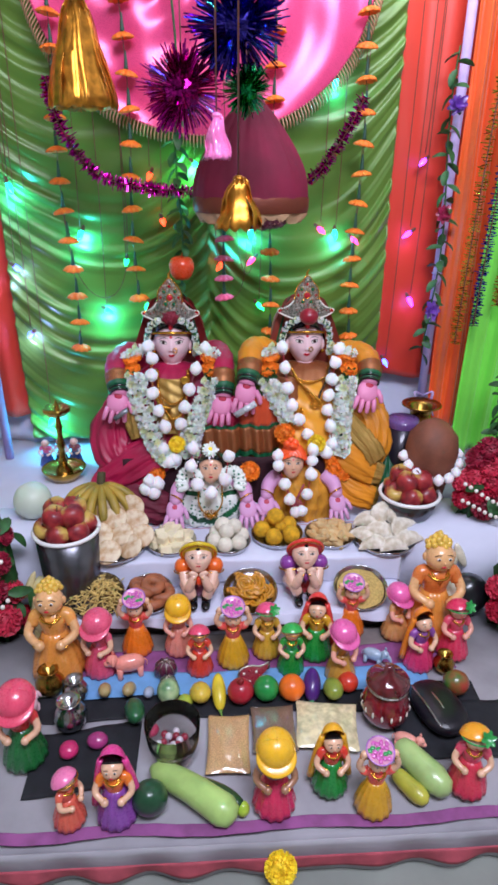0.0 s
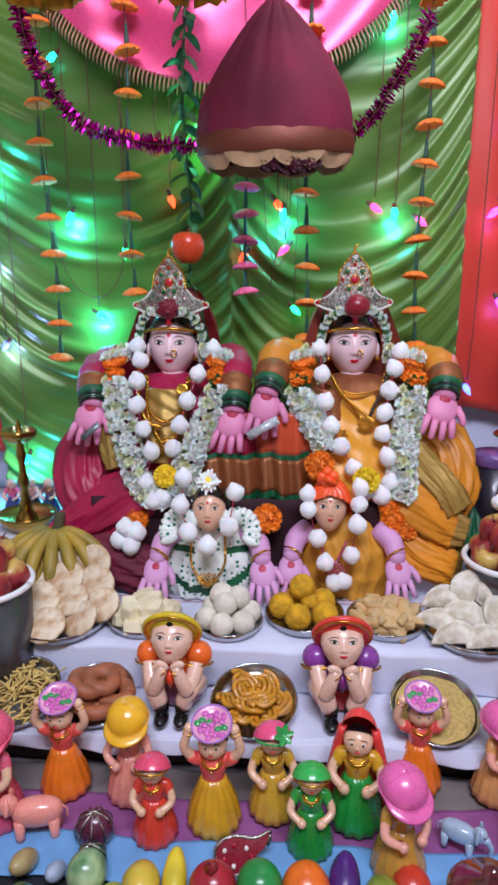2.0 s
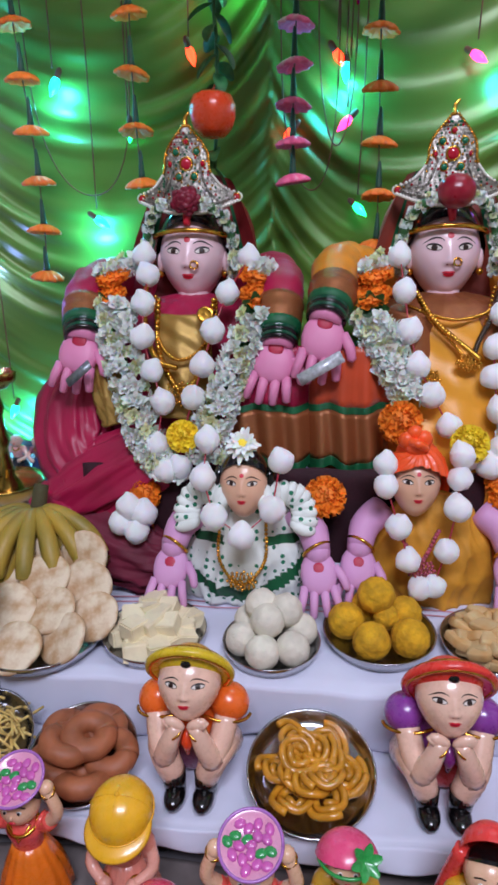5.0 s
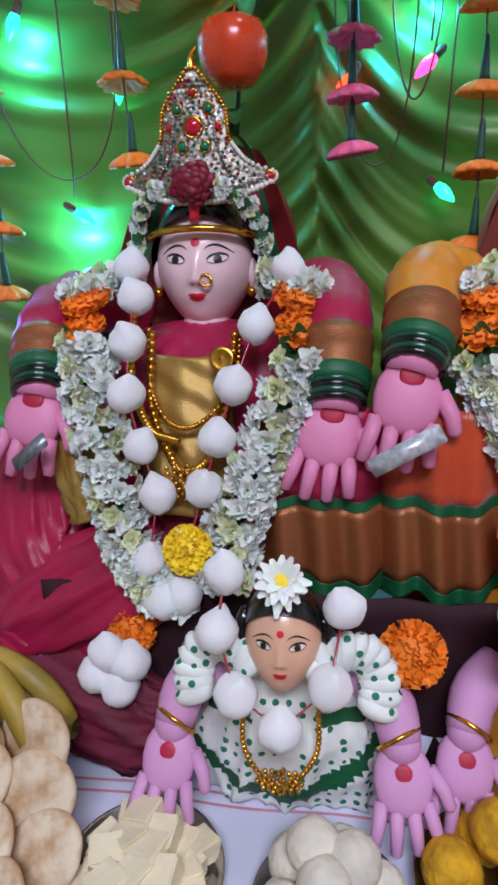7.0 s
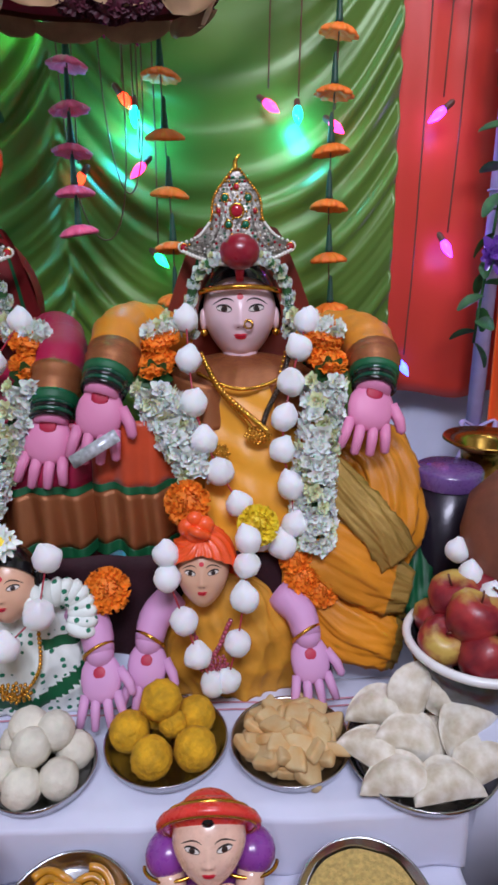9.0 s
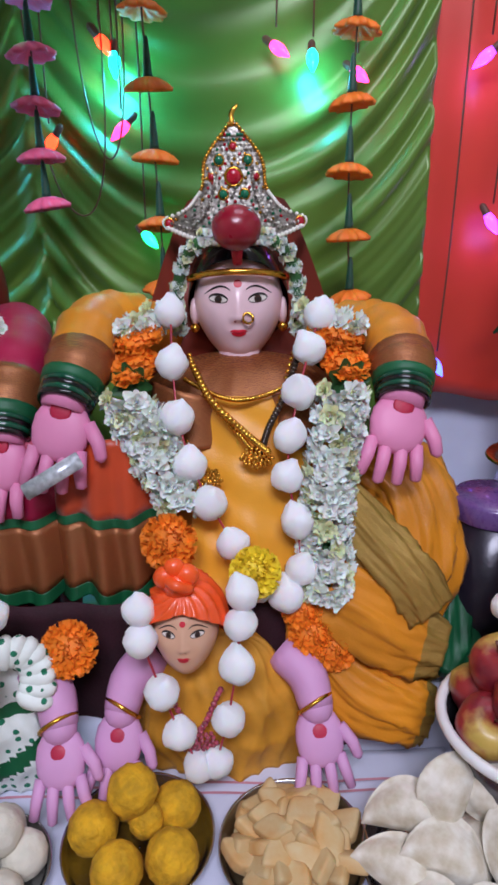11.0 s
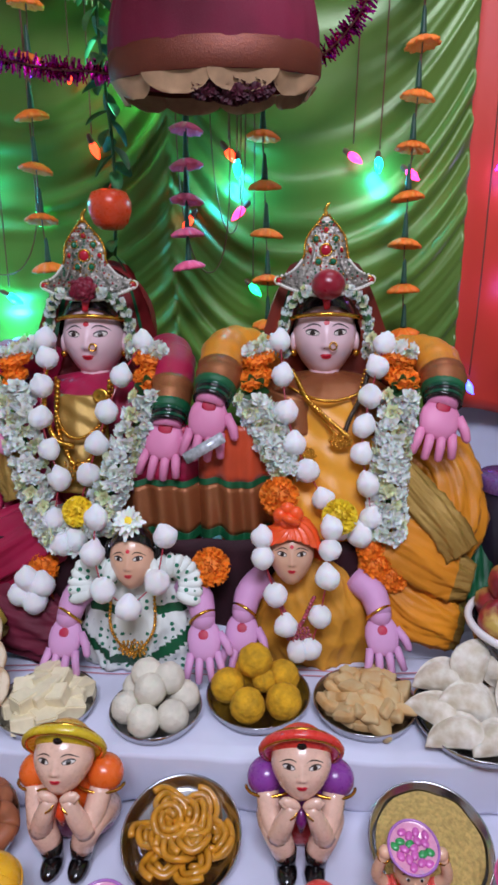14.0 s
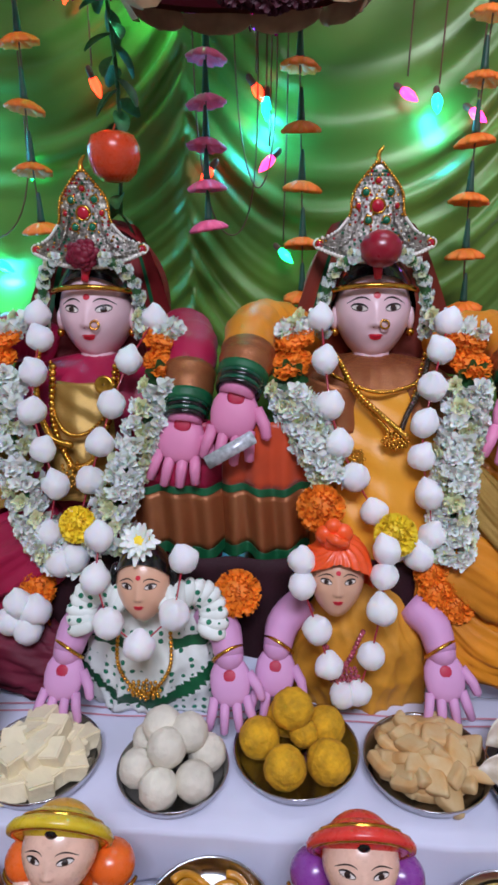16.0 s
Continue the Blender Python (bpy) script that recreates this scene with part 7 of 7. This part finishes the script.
def thinking_boy(x, y, brim, shirt, label):
    """A squatting clay boy: elbows on his knees, chin on both palms, broad hat tipped back."""
    g = Geo()
    K, B, S = toy("efc4ac"), toy(brim), toy(shirt)
    hc = np.array((0, -0.014, 0.122))
    put, R = face(g, hc, (0.031, 0.029, 0.036), K, -26, False)
    g.add(cap(hc, (0.033, 0.0315, 0.0375), lambda n: n[2] * 0.75 + n[1] * 0.65 > 0.12, R), toy("d8a02a") if brim == "d8b81e" else B)
    g.add(ball(put(0, -0.78, 0.66), (0.0065, 0.004, 0.007), R, 12, 8), HAIR)
    T = rot(-62)
    at = hc + (0, 0.006, 0.012)
    a = np.linspace(0, 2 * np.pi, 44, endpoint=False)
    rim = [(0.024, 0.004), (0.033, 0.006), (0.041, 0.003), (0.0445, -0.002), (0.0435, -0.006), (0.037, -0.006), (0.026, -0.003)]
    v = np.concatenate([np.stack([q * np.cos(a), q * np.sin(a), np.full(44, e)], -1) for q, e in rim])
    g.add(move((v, grid_faces(44, 7, True)), at, T), B)
    g.add(move(ball((0, 0, 0.002), (0.034, 0.034, 0.015), None, 24, 14), at, T), B)
    g.add(ring(at + T @ np.array((0, 0, -0.0055)), 0.039, 0.0018, T, 40, 6), GOLD)
    g.add(ring(at + T @ np.array((0, 0, 0.006)), 0.033, 0.002, T, 40, 6), GOLD)
    for s in (-1, 1):
        g.add(ball((s * 0.037, 0.0, 0.09), (0.0205, 0.02, 0.0185), rot(0, s * 30, 0), 18, 12), S)
        g.add(tube([(s * (0.03 + 0.028 * math.sin(q)), -0.019 * math.cos(q) - 0.002, 0.083 - 0.004 * math.sin(q)) for q in np.linspace(-0.7, 1.5, 12)], 0.0018, 6), GOLD)
        g.add(tube(curve([(s * 0.036, -0.008, 0.082), (s * 0.03, -0.026, 0.062), (s * 0.024, -0.034, 0.052)], 8), np.linspace(0.0125, 0.012, 8), 12), K)
        g.add(tube(curve([(s * 0.024, -0.036, 0.05), (s * 0.017, -0.042, 0.072), (s * 0.009, -0.04, 0.093)], 9), np.linspace(0.0125, 0.0075, 9), 12), K)
        g.add(ball((s * 0.011, -0.041, 0.095), (0.0115, 0.005, 0.0065), rot(0, -s * 28, 0), 12, 8), K)
        for k in range(3):
            g.add(tube([(s * (0.008 + 0.004 * k), -0.044, 0.093), (s * (0.014 + 0.004 * k), -0.041, 0.103 - 0.002 * k)], [0.0026, 0.0018], 6), K)
        g.add(ring((s * 0.012, -0.041, 0.087), 0.0085, 0.0014, rot(20, s * 25, 0), 16, 5), GOLD)
        g.add(tube(curve([(s * 0.03, 0.012, 0.03), (s * 0.03, -0.016, 0.05), (s * 0.024, -0.033, 0.047), (s * 0.017, -0.034, 0.026)], 12), np.linspace(0.018, 0.0125, 12), 14), K)
        g.add(tube([(s * 0.017, -0.034, 0.03), (s * 0.0155, -0.035, 0.01)], [0.0128, 0.011], 12), HAIR)
        g.add(ball((s * 0.0145, -0.043, 0.0085), (0.011, 0.019, 0.0085), None, 14, 9), HAIR)
    g.add(ball((0, 0.008, 0.066), (0.032, 0.024, 0.038), None, 18, 12), S)
    g.add(tube([(0, -0.034, 0.084), (0, -0.038, 0.072), (0, -0.037, 0.056)], [0.003, 0.0065, 0.002], 8), toy("e8481c" if shirt == "f06a1e" else "7a2a72"))
    g.add(ball((0, 0.014, 0.022), (0.043, 0.028, 0.024), None, 18, 10, 0.85), toy("a0607e" if shirt == "f06a1e" else "d84a4a"))
    return thing("squatting_doll", g, label, "doll", "squatting dolls", at=pose(x, y, STEP + 0.0045) @ Matrix.Scale(1.1, 4))


thinking_boy(-0.122, 0.062, "d8b81e", "f06a1e", "squatting clay boy in a yellow hat and orange shirt")
thinking_boy(0.150, 0.064, "e03a2e", "8a3f9a", "squatting clay boy in a red hat and purple shirt")


def animal(x, y, z, l, hue, label, rz=0.0, ears=0.3, trunk=False, category="animal figurine"):
    """A plain four-legged clay animal."""
    g = Geo()
    m = toy(hue)
    g.add(ball((0, 0, 0.42 * l), (0.42 * l, 0.22 * l, 0.24 * l), None, 20, 12, 0.9), m)
    for sx in (-1, 1):
        for sy in (-1, 1):
            g.add(tube([(sx * 0.27 * l, sy * 0.12 * l, 0.35 * l), (sx * 0.28 * l, sy * 0.13 * l, 0.1 * l), (sx * 0.28 * l, sy * 0.13 * l, 0.0)], [0.1 * l, 0.075 * l, 0.085 * l], 10), m)
    g.add(ball((-0.46 * l, 0, 0.58 * l), (0.17 * l, 0.15 * l, 0.18 * l), None, 14, 10), m)
    g.add(ball((-0.6 * l, 0, 0.5 * l), (0.1 * l, 0.09 * l, 0.09 * l), None, 12, 8), m)
    for s in (-1, 1):
        g.add(ball((-0.44 * l, s * 0.17 * l, 0.68 * l), (0.05 * l, 0.06 * l, ears * l * 0.5), rot(s * 25), 10, 8), m)
        g.add(ball((-0.57 * l, s * 0.1 * l, 0.63 * l), 0.025 * l, None, 8, 6), INK)
    if trunk:
        g.add(tube(curve([(-0.6 * l, 0, 0.52 * l), (-0.72 * l, 0, 0.35 * l), (-0.7 * l, 0, 0.12 * l)], 10), np.linspace(0.08, 0.035, 10) * l, 10), m)
    g.add(tube(curve([(0.4 * l, 0, 0.5 * l), (0.48 * l, 0, 0.4 * l), (0.46 * l, 0, 0.25 * l)], 8), 0.02 * l, 6), m)
    return thing("animal_figurine", g, label, category, at=pose(x, y, z, 0, 0, rz))


Z0 = BASE + 0.012
animal(-0.285, -0.135, Z0, 0.085, "f09888", "pink clay bull figurine", 10)
animal(0.30, -0.125, Z0, 0.06, "a8bcd0", "pale blue clay elephant figurine", 150, 0.4, True)
animal(-0.51, 0.02, BASE + 0.002, 0.17, "e8d8a0", "cream and yellow clay cow figurine", -70, 0.5)
animal(0.535, 0.06, BASE + 0.002, 0.2, "e4dcc4", "large cream clay elephant figurine", 250, 0.4, True)
animal(0.312, -0.365, BASE + 0.004, 0.06, "f0a494", "small pink clay pig figurine", 150, 0.25)
animal(-0.49, -0.24, BASE + 0.002, 0.06, "e8c0c8", "small pale pink clay animal figurine", -100, 0.3)

# toy fruit and vegetables
def produce(name, x, y, r, hue, label, rt=(0, 0, 0), lift=None, tip=None, z=BASE + 0.01, second=None):
    v, f = lumpy(1.0, 0.03, 1.5, x * 30, 22, 14)
    m = mat("produce_skin", hue, 0.3, var=0.18, scale=25, second=second, coat=0.35)
    g = one((v * np.array(r), f), m)
    if tip:
        g.add(tube([(0, 0, r[2] * 0.95), (0.001, 0, r[2] * 1.12), (0.003, 0, r[2] * 1.3)], [r[0] * 0.35, r[0] * 0.14, r[0] * 0.1], 8), toy(tip))
    R = rot(*rt)
    low = (np.concatenate(g.v) @ R.T)[:, 2].min()
    return thing(name, g, label, category=name.split("_")[-1], group="toy produce", at=pose(x, y, z - low, *rt))


produce("toy_mango", -0.118, -0.222, (0.024, 0.022, 0.034), "d8b83c", "yellow toy mango on black cloth", (62, 0, 10))
produce("toy_brinjal", -0.076, -0.222, (0.016, 0.016, 0.042), "d8c02e", "slim yellow toy vegetable with a green stalk", (115, 0, 4), tip="6a9a3a")
produce("toy_apple", -0.027, -0.225, (0.03, 0.029, 0.028), "a81e2e", "dark red toy pomegranate on black cloth", (0, 0, 0), tip="8a1420")
produce("toy_orange", 0.031, -0.22, (0.029, 0.029, 0.028), "1f8a3e", "round green toy fruit on black cloth")
produce("toy_orange", 0.089, -0.222, (0.03, 0.03, 0.029), "f0701a", "round orange toy fruit on black cloth")
produce("toy_brinjal", 0.137, -0.212, (0.02, 0.02, 0.038), "4a1f72", "purple toy brinjal with a green stalk", (118, 0, -8), tip="3a8a5a")
produce("toy_pear", 0.184, -0.224, (0.023, 0.022, 0.032), "8a9a3a", "olive green toy fruit on black cloth", (70, 0, 0))
produce("toy_tomato", 0.222, -0.205, (0.024, 0.024, 0.022), "d03a24", "red toy tomato on black cloth")
produce("toy_melon", -0.19, -0.215, (0.026, 0.026, 0.027), "2f7a42", "green toy melon with pale stripes", second="b8cf9a")
produce("toy_lemon", -0.152, -0.24, (0.017, 0.016, 0.024), "a8b83c", "small greenish yellow toy lemon", (70, 0, 0))
produce("toy_cucumber", -0.26, -0.265, (0.022, 0.022, 0.04), "1f5a34", "dark green toy cucumber piece", (70, 0, 12))
produce("toy_shell", -0.335, -0.198, (0.015, 0.015, 0.028), "b09a68", "bronze coloured toy shell", (60, 0, 8))
produce("toy_shell", -0.28, -0.198, (0.015, 0.015, 0.028), "b09a68", "bronze coloured toy shell", (60, 0, -8))
produce("toy_shell", -0.235, -0.205, (0.012, 0.012, 0.02), "a8b4c8", "pale blue toy shell", (60, 0, -8))
produce("cucumber", -0.09, -0.462, (0.022, 0.022, 0.068), "1f4a26", "dark green cucumber on white cloth", (90, 0, 62), z=BASE + 0.003)
produce("avocado", -0.208, -0.478, (0.034, 0.032, 0.042), "1f4a30", "dark green round gourd on white cloth", (30, 0, 0), z=BASE + 0.003)
produce("lemon", -0.035, -0.492, (0.013, 0.013, 0.016), "a8c83c", "small green lime on white cloth", z=BASE + 0.003)
produce("toy_pepper", 0.468, -0.225, (0.03, 0.028, 0.028), "3f7a34", "green and red toy pepper", second="a83a2a")


def gourd(p, rad, hue, label):
    m = mat("gourd_skin", hue, 0.35, var=0.15, scale=22, coat=0.25)
    c = curve(p, 18)
    k = np.interp(np.linspace(0, 1, 18), [0, 0.06, 0.2, 0.75, 0.94, 1], [0.25, 0.65, 0.85, 1.0, 0.7, 0.2])
    thing("gourd", one(tube(c, rad * k, 16), m), label, "gourd")


gourd([(-0.212, -0.405, BASE + 0.03), (-0.14, -0.45, BASE + 0.034), (-0.08, -0.495, BASE + 0.032), (-0.05, -0.518, BASE + 0.03)], 0.03, "a8c870", "long pale green bottle gourd on white cloth")
gourd([(0.292, -0.375, BASE + 0.034), (0.32, -0.43, BASE + 0.034), (0.36, -0.49, BASE + 0.032)], 0.03, "a4c078", "long pale green bottle gourd on white cloth")
gourd([(0.27, -0.43, BASE + 0.022), (0.29, -0.465, BASE + 0.022), (0.315, -0.5, BASE + 0.022)], 0.019, "b8b440", "slim yellow green gourd on white cloth")


def packet(x, y, w, d, rz, hue, label, grain):
    def shell(sign):
        def fn(u, v):
            k = (np.sin(np.pi * u) * np.sin(np.pi * v)) ** 0.45
            return w * (u - 0.5) * (1 - 0.05 * np.sin(np.pi * v)), d * (v - 0.5) * (1 - 0.04 * np.sin(np.pi * u)), 0.014 + sign * (0.013 * k + 0.0012 * np.sin(17 * u + 5 * v) * k)
        return sheet(fn, 26, 26)
    m = mat("packet_film", hue, 0.12, var=0.25, scale=grain, bump=0.5, bscale=60, depth=0.004, coat=1.0)
    return thing("packet", Geo().add(shell(1), m).add(shell(-1), m), label, "packet", at=pose(x, y, BASE + 0.004, 0, 0, rz))


packet(-0.058, -0.345, 0.09, 0.145, -2, "c8a070", "clear plastic packet of tan grain", 400)
packet(0.04, -0.312, 0.095, 0.12, 0, "7a6656", "clear plastic packet of brown grain", 400)
packet(0.155, -0.31, 0.135, 0.125, -8, "dccfa4", "clear plastic packet of cream flour", 60)

ob = thing("glass_jar", None, "clear glass jar with dark red beads inside", "jar")
ob.matrix_world = pose(-0.17, -0.365, BASE + 0.009)
part("body", one(lathe([(0.001, 0.0), (0.034, 0.0), (0.042, 0.01), (0.052, 0.05), (0.056, 0.1), (0.054, 0.1), (0.049, 0.05), (0.038, 0.012), (0.001, 0.006)], 32), GLASS), ob, "clear glass body")
g = Geo()
for k in range(40):
    a, q = k * 2.4, 0.03 * math.sqrt(k / 40)
    g.add(ball((q * math.cos(a), q * math.sin(a), 0.018 + 0.012 * (k % 3)), 0.008, None, 8, 6), toy("8a1c34") if k % 2 else toy("c8c0c8"))
tagged(part("bead_fill", g, ob, "dark red and pearl beads"), kind="stuff")
ob = thing("glass_pot", None, "glass pot of red bangles with a lid", "pot")
ob.matrix_world = pose(0.284, -0.292, BASE + 0.009)
part("body", one(lathe([(0.001, 0.0), (0.03, 0.0), (0.048, 0.025), (0.052, 0.055), (0.04, 0.085), (0.034, 0.095), (0.04, 0.105), (0.045, 0.108)], 32), mat("red_glass", "7a1826", 0.08, var=0.4, scale=50, coat=1.0)), ob, "dark red glossy body")
part("lid", one(lathe([(0.046, 0.108), (0.046, 0.116), (0.036, 0.128), (0.012, 0.138), (0.01, 0.15), (0.001, 0.154)], 28), mat("red_glass_lid", "5a1c22", 0.08, var=0.4, scale=50, coat=1.0)), ob)
for k in range(3):
    part("bangle", one(ring((0, 0, 0.1 + 0.005 * k), 0.043, 0.0022, None, 28, 6), SILVER), ob, "silver rim")
for k in range(16):
    a = 2 * math.pi * k / 16
    part("bead", one(ball((0.051 * math.cos(a), 0.051 * math.sin(a), 0.05), (0.003, 0.003, 0.008), None, 6, 5), PEARL), ob)


def pot(name, x, y, s, m, label):
    return thing(name, one(lathe([(0.001, 0), (0.02 * s, 0.0), (0.034 * s, 0.018 * s), (0.036 * s, 0.036 * s), (0.026 * s, 0.055 * s), (0.018 * s, 0.064 * s), (0.026 * s, 0.074 * s), (0.024 * s, 0.075 * s), (0.014 * s, 0.064 * s), (0.001, 0.055 * s)], 28), m), label, "pot", at=pose(x, y, BASE + 0.008))


pot("brass_pot", -0.462, -0.175, 0.9, BRASS, "small brass water pot among the toys")
pot("steel_pot", -0.395, -0.275, 1.0, STEEL, "small steel pot among the toys")
pot("brass_pot", 0.465, -0.155, 0.7, BRASS, "small brass pot among the toys")
pot("steel_pot", -0.4, -0.2, 0.8, STEEL, "small steel pot among the toys")
produce("toy_flower", -0.385, -0.35, (0.02, 0.02, 0.016), "c8306a", "small pink artificial bloom", z=BASE + 0.009)
produce("toy_flower", -0.33, -0.33, (0.022, 0.018, 0.016), "a83a78", "small pink artificial bloom", z=BASE + 0.009)
produce("toy_flower", -0.22, -0.31, (0.016, 0.016, 0.014), "d83a6a", "small pink artificial bloom", z=BASE + 0.009)
# black purse with silver trim
ob = thing("purse", None, "black shiny purse with silver piping", "purse")
ob.matrix_world = pose(0.405, -0.29, BASE + 0.014, 0, 0, 14)
part("body", one(ball((0, 0, 0.022), (0.052, 0.075, 0.022), None, 24, 12, 0.8), mat("black_leather", "15121a", 0.3, var=0.3, bump=0.3, bscale=200)), ob)
for s in (-1, 1):
    part("piping", one(tube(curve([(0.012 * s - 0.02, 0.06, 0.034), (0.016 * s - 0.02, 0.0, 0.043), (0.012 * s - 0.02, -0.06, 0.034)], 20), 0.003, 6), STEEL), ob)


# pendants with wire scrolls
def scroll(x, y, r, hue, label):
    g = one(ball((0, 0, r), (r, r * 0.8, r), None, 18, 12), toy(hue))
    ob = thing("wire_ornament", None, label, "ornament", at=pose(x, y, Z0))
    part("core", g, ob)
    for k in range(9):
        t = np.linspace(0, np.pi, 14)
        part("wire", one(tube([rot(0, 0, 40 * k) @ np.array([r * 1.02 * math.sin(q), 0, r + r * 1.02 * math.cos(q)]) for q in t], 0.0013, 5), SILVER), ob)


scroll(-0.2, -0.15, 0.026, "5a2038", "round ornament wound with silver wire")
ob = thing("paisley_ornament", None, "flat paisley ornament edged with silver wire and red stones", "ornament", at=pose(0.0, -0.175, Z0 + 0.02, -35))
t_ = np.linspace(0, 1, 40)
drop = np.stack([0.034 * np.cos(2 * np.pi * t_) * (1 - 0.25 * t_) + 0.012 * np.exp(-((t_ - 0.06) / 0.07) ** 2), 0 * t_, 0.022 * np.sin(2 * np.pi * t_) + 0.022 * np.exp(-((t_ - 0.05) / 0.07) ** 2)], -1)
part("rim", one(tube(drop, 0.0028, 7), SILVER), ob, "silver wire rim")
part("plaque", one((np.vstack([drop * 0.93 + (0, 0.002, 0), drop * 0.93 - (0, 0.002, 0), [[0, 0.004, 0], [0, -0.004, 0]]]), [(80, k, (k + 1) % 40) for k in range(40)] + [(81, 40 + (k + 1) % 40, 40 + k) for k in range(40)]), toy("8a2030")), ob, "dark red plaque")
for k in range(7):
    a = 2 * math.pi * k / 7
    part("stone", one(ball((0.019 * math.cos(a), -0.004, 0.012 * math.sin(a)), 0.0032, None, 8, 6), PEARL if k % 2 else RUBY), ob)
scroll(-0.192, -0.19, 0.02, "1f5a34", "green ornament wound with pale wire")


# bunches of red cloth flowers with pearl strings at both sides
RED_BLOOM = [pompom(60, 0.03, 0.014, mat("red_cloth_petal", hue, 0.6, var=0.2, scale=60), 0.6).mesh("bloom") for hue in ("b81838", "8e1030", "c8304a")]


def flower_bunch(x, y, w, d, z0, h, label):
    ob = thing("flower_bunch", None, label, "flowers")
    v = [(z0, w * 0.7, y - d * 0.7, y + d * 0.7), (z0 + h * 0.4, w * 0.75, y - d * 0.7, y + d * 0.7), (z0 + h * 0.75, w * 0.5, y - d * 0.4, y + d * 0.6), (z0 + h * 0.92, 0.02, y, y + d * 0.3)]
    part("foliage", one(robe(v, x, folds=14, amp=0.014, seed=x * 9, seg=80), LEAF), ob, "dark green foliage")
    for k in range(20):
        a, t = -math.pi * (0.02 + 0.96 * ((k * 0.618) % 1)), (k + 0.5) / 20
        r = 1 - 0.55 * t * t
        n = (math.cos(a), math.sin(a), 0.35 + 0.6 * t)
        part("bloom", RED_BLOOM[k % 3], ob, at=towards((x + w * r * math.cos(a) * 0.85, y + d * r * math.sin(a) * 0.85, z0 + 0.03 + h * 0.9 * t), n, 70 * k, 0.85 + 0.3 * ((k * 7) % 5) / 5))
        part("leaf", LEAFLET, ob, at=towards((x + w * r * math.cos(a + 0.4), y + d * r * math.sin(a + 0.4), z0 + 0.02 + h * 0.85 * t), n, 50 * k, 1.2))
    for k in range(2):
        g = Geo()
        for c in curve([(x - w * 0.9, y - d * 0.8 - 0.02, z0 + h * (0.65 - 0.25 * k)), (x, y - d * 1.1 - 0.03, z0 + h * (0.4 - 0.2 * k)), (x + w * 0.9, y - d * 0.8 - 0.02, z0 + h * (0.65 - 0.25 * k))], 16):
            g.add(ball(c, 0.006, None, 8, 6), PEARL)
        tagged(part("pearl_string", g, ob, "string of white pearls"), kind="stuff")


flower_bunch(-0.66, 0.06, 0.1, 0.12, BASE, 0.44, "bunch of crimson cloth flowers with pearl strings")
flower_bunch(0.70, 0.24, 0.12, 0.07, BACK + 0.002, 0.2, "bunch of crimson cloth flowers beside the bowl")
flower_bunch(0.72, 0.02, 0.1, 0.1, BASE, 0.25, "low bunch of crimson cloth flowers")
vine(0.76, 0.36, 0.31, 0.75, 40, "artificial leafy branch beside the side curtain", LEAF)
produce("black_ball", 0.60, 0.06, (0.055, 0.05, 0.06), "121418", "black rounded ornament beside the elephant", z=BASE + 0.002)
for k, (x, y, a, b) in enumerate(((-0.625, 0.60, "e05a8a", "3a4a8a"), (-0.58, 0.61, "e8a0a0", "2a2a30"), (-0.535, 0.61, "8a4a5a", "2a3a6a"))):
    doll(x, y, 0.1, b, a, "e8b8a8", "bald", "e8b8a8", "tiny clay toy figure on the rear platform", z=BACK + 0.002)
thing("picture_card", one(move(rbox((0.07, 0.012, 0.11), 0.004), (0.555, 0.60, BACK + 0.058), rot(-8)), mat("printed_card", "e8e4ee", 0.4, var=0.2, scale=30, second="d884b0")), "small printed card leaning on the rear platform", "card")
flower("yellow_flower", YELLOW_MESH, (0.03, -0.568, 0.05), (0, -0.8, 0.6), "yellow flower fixed to the platform front", 1.2)
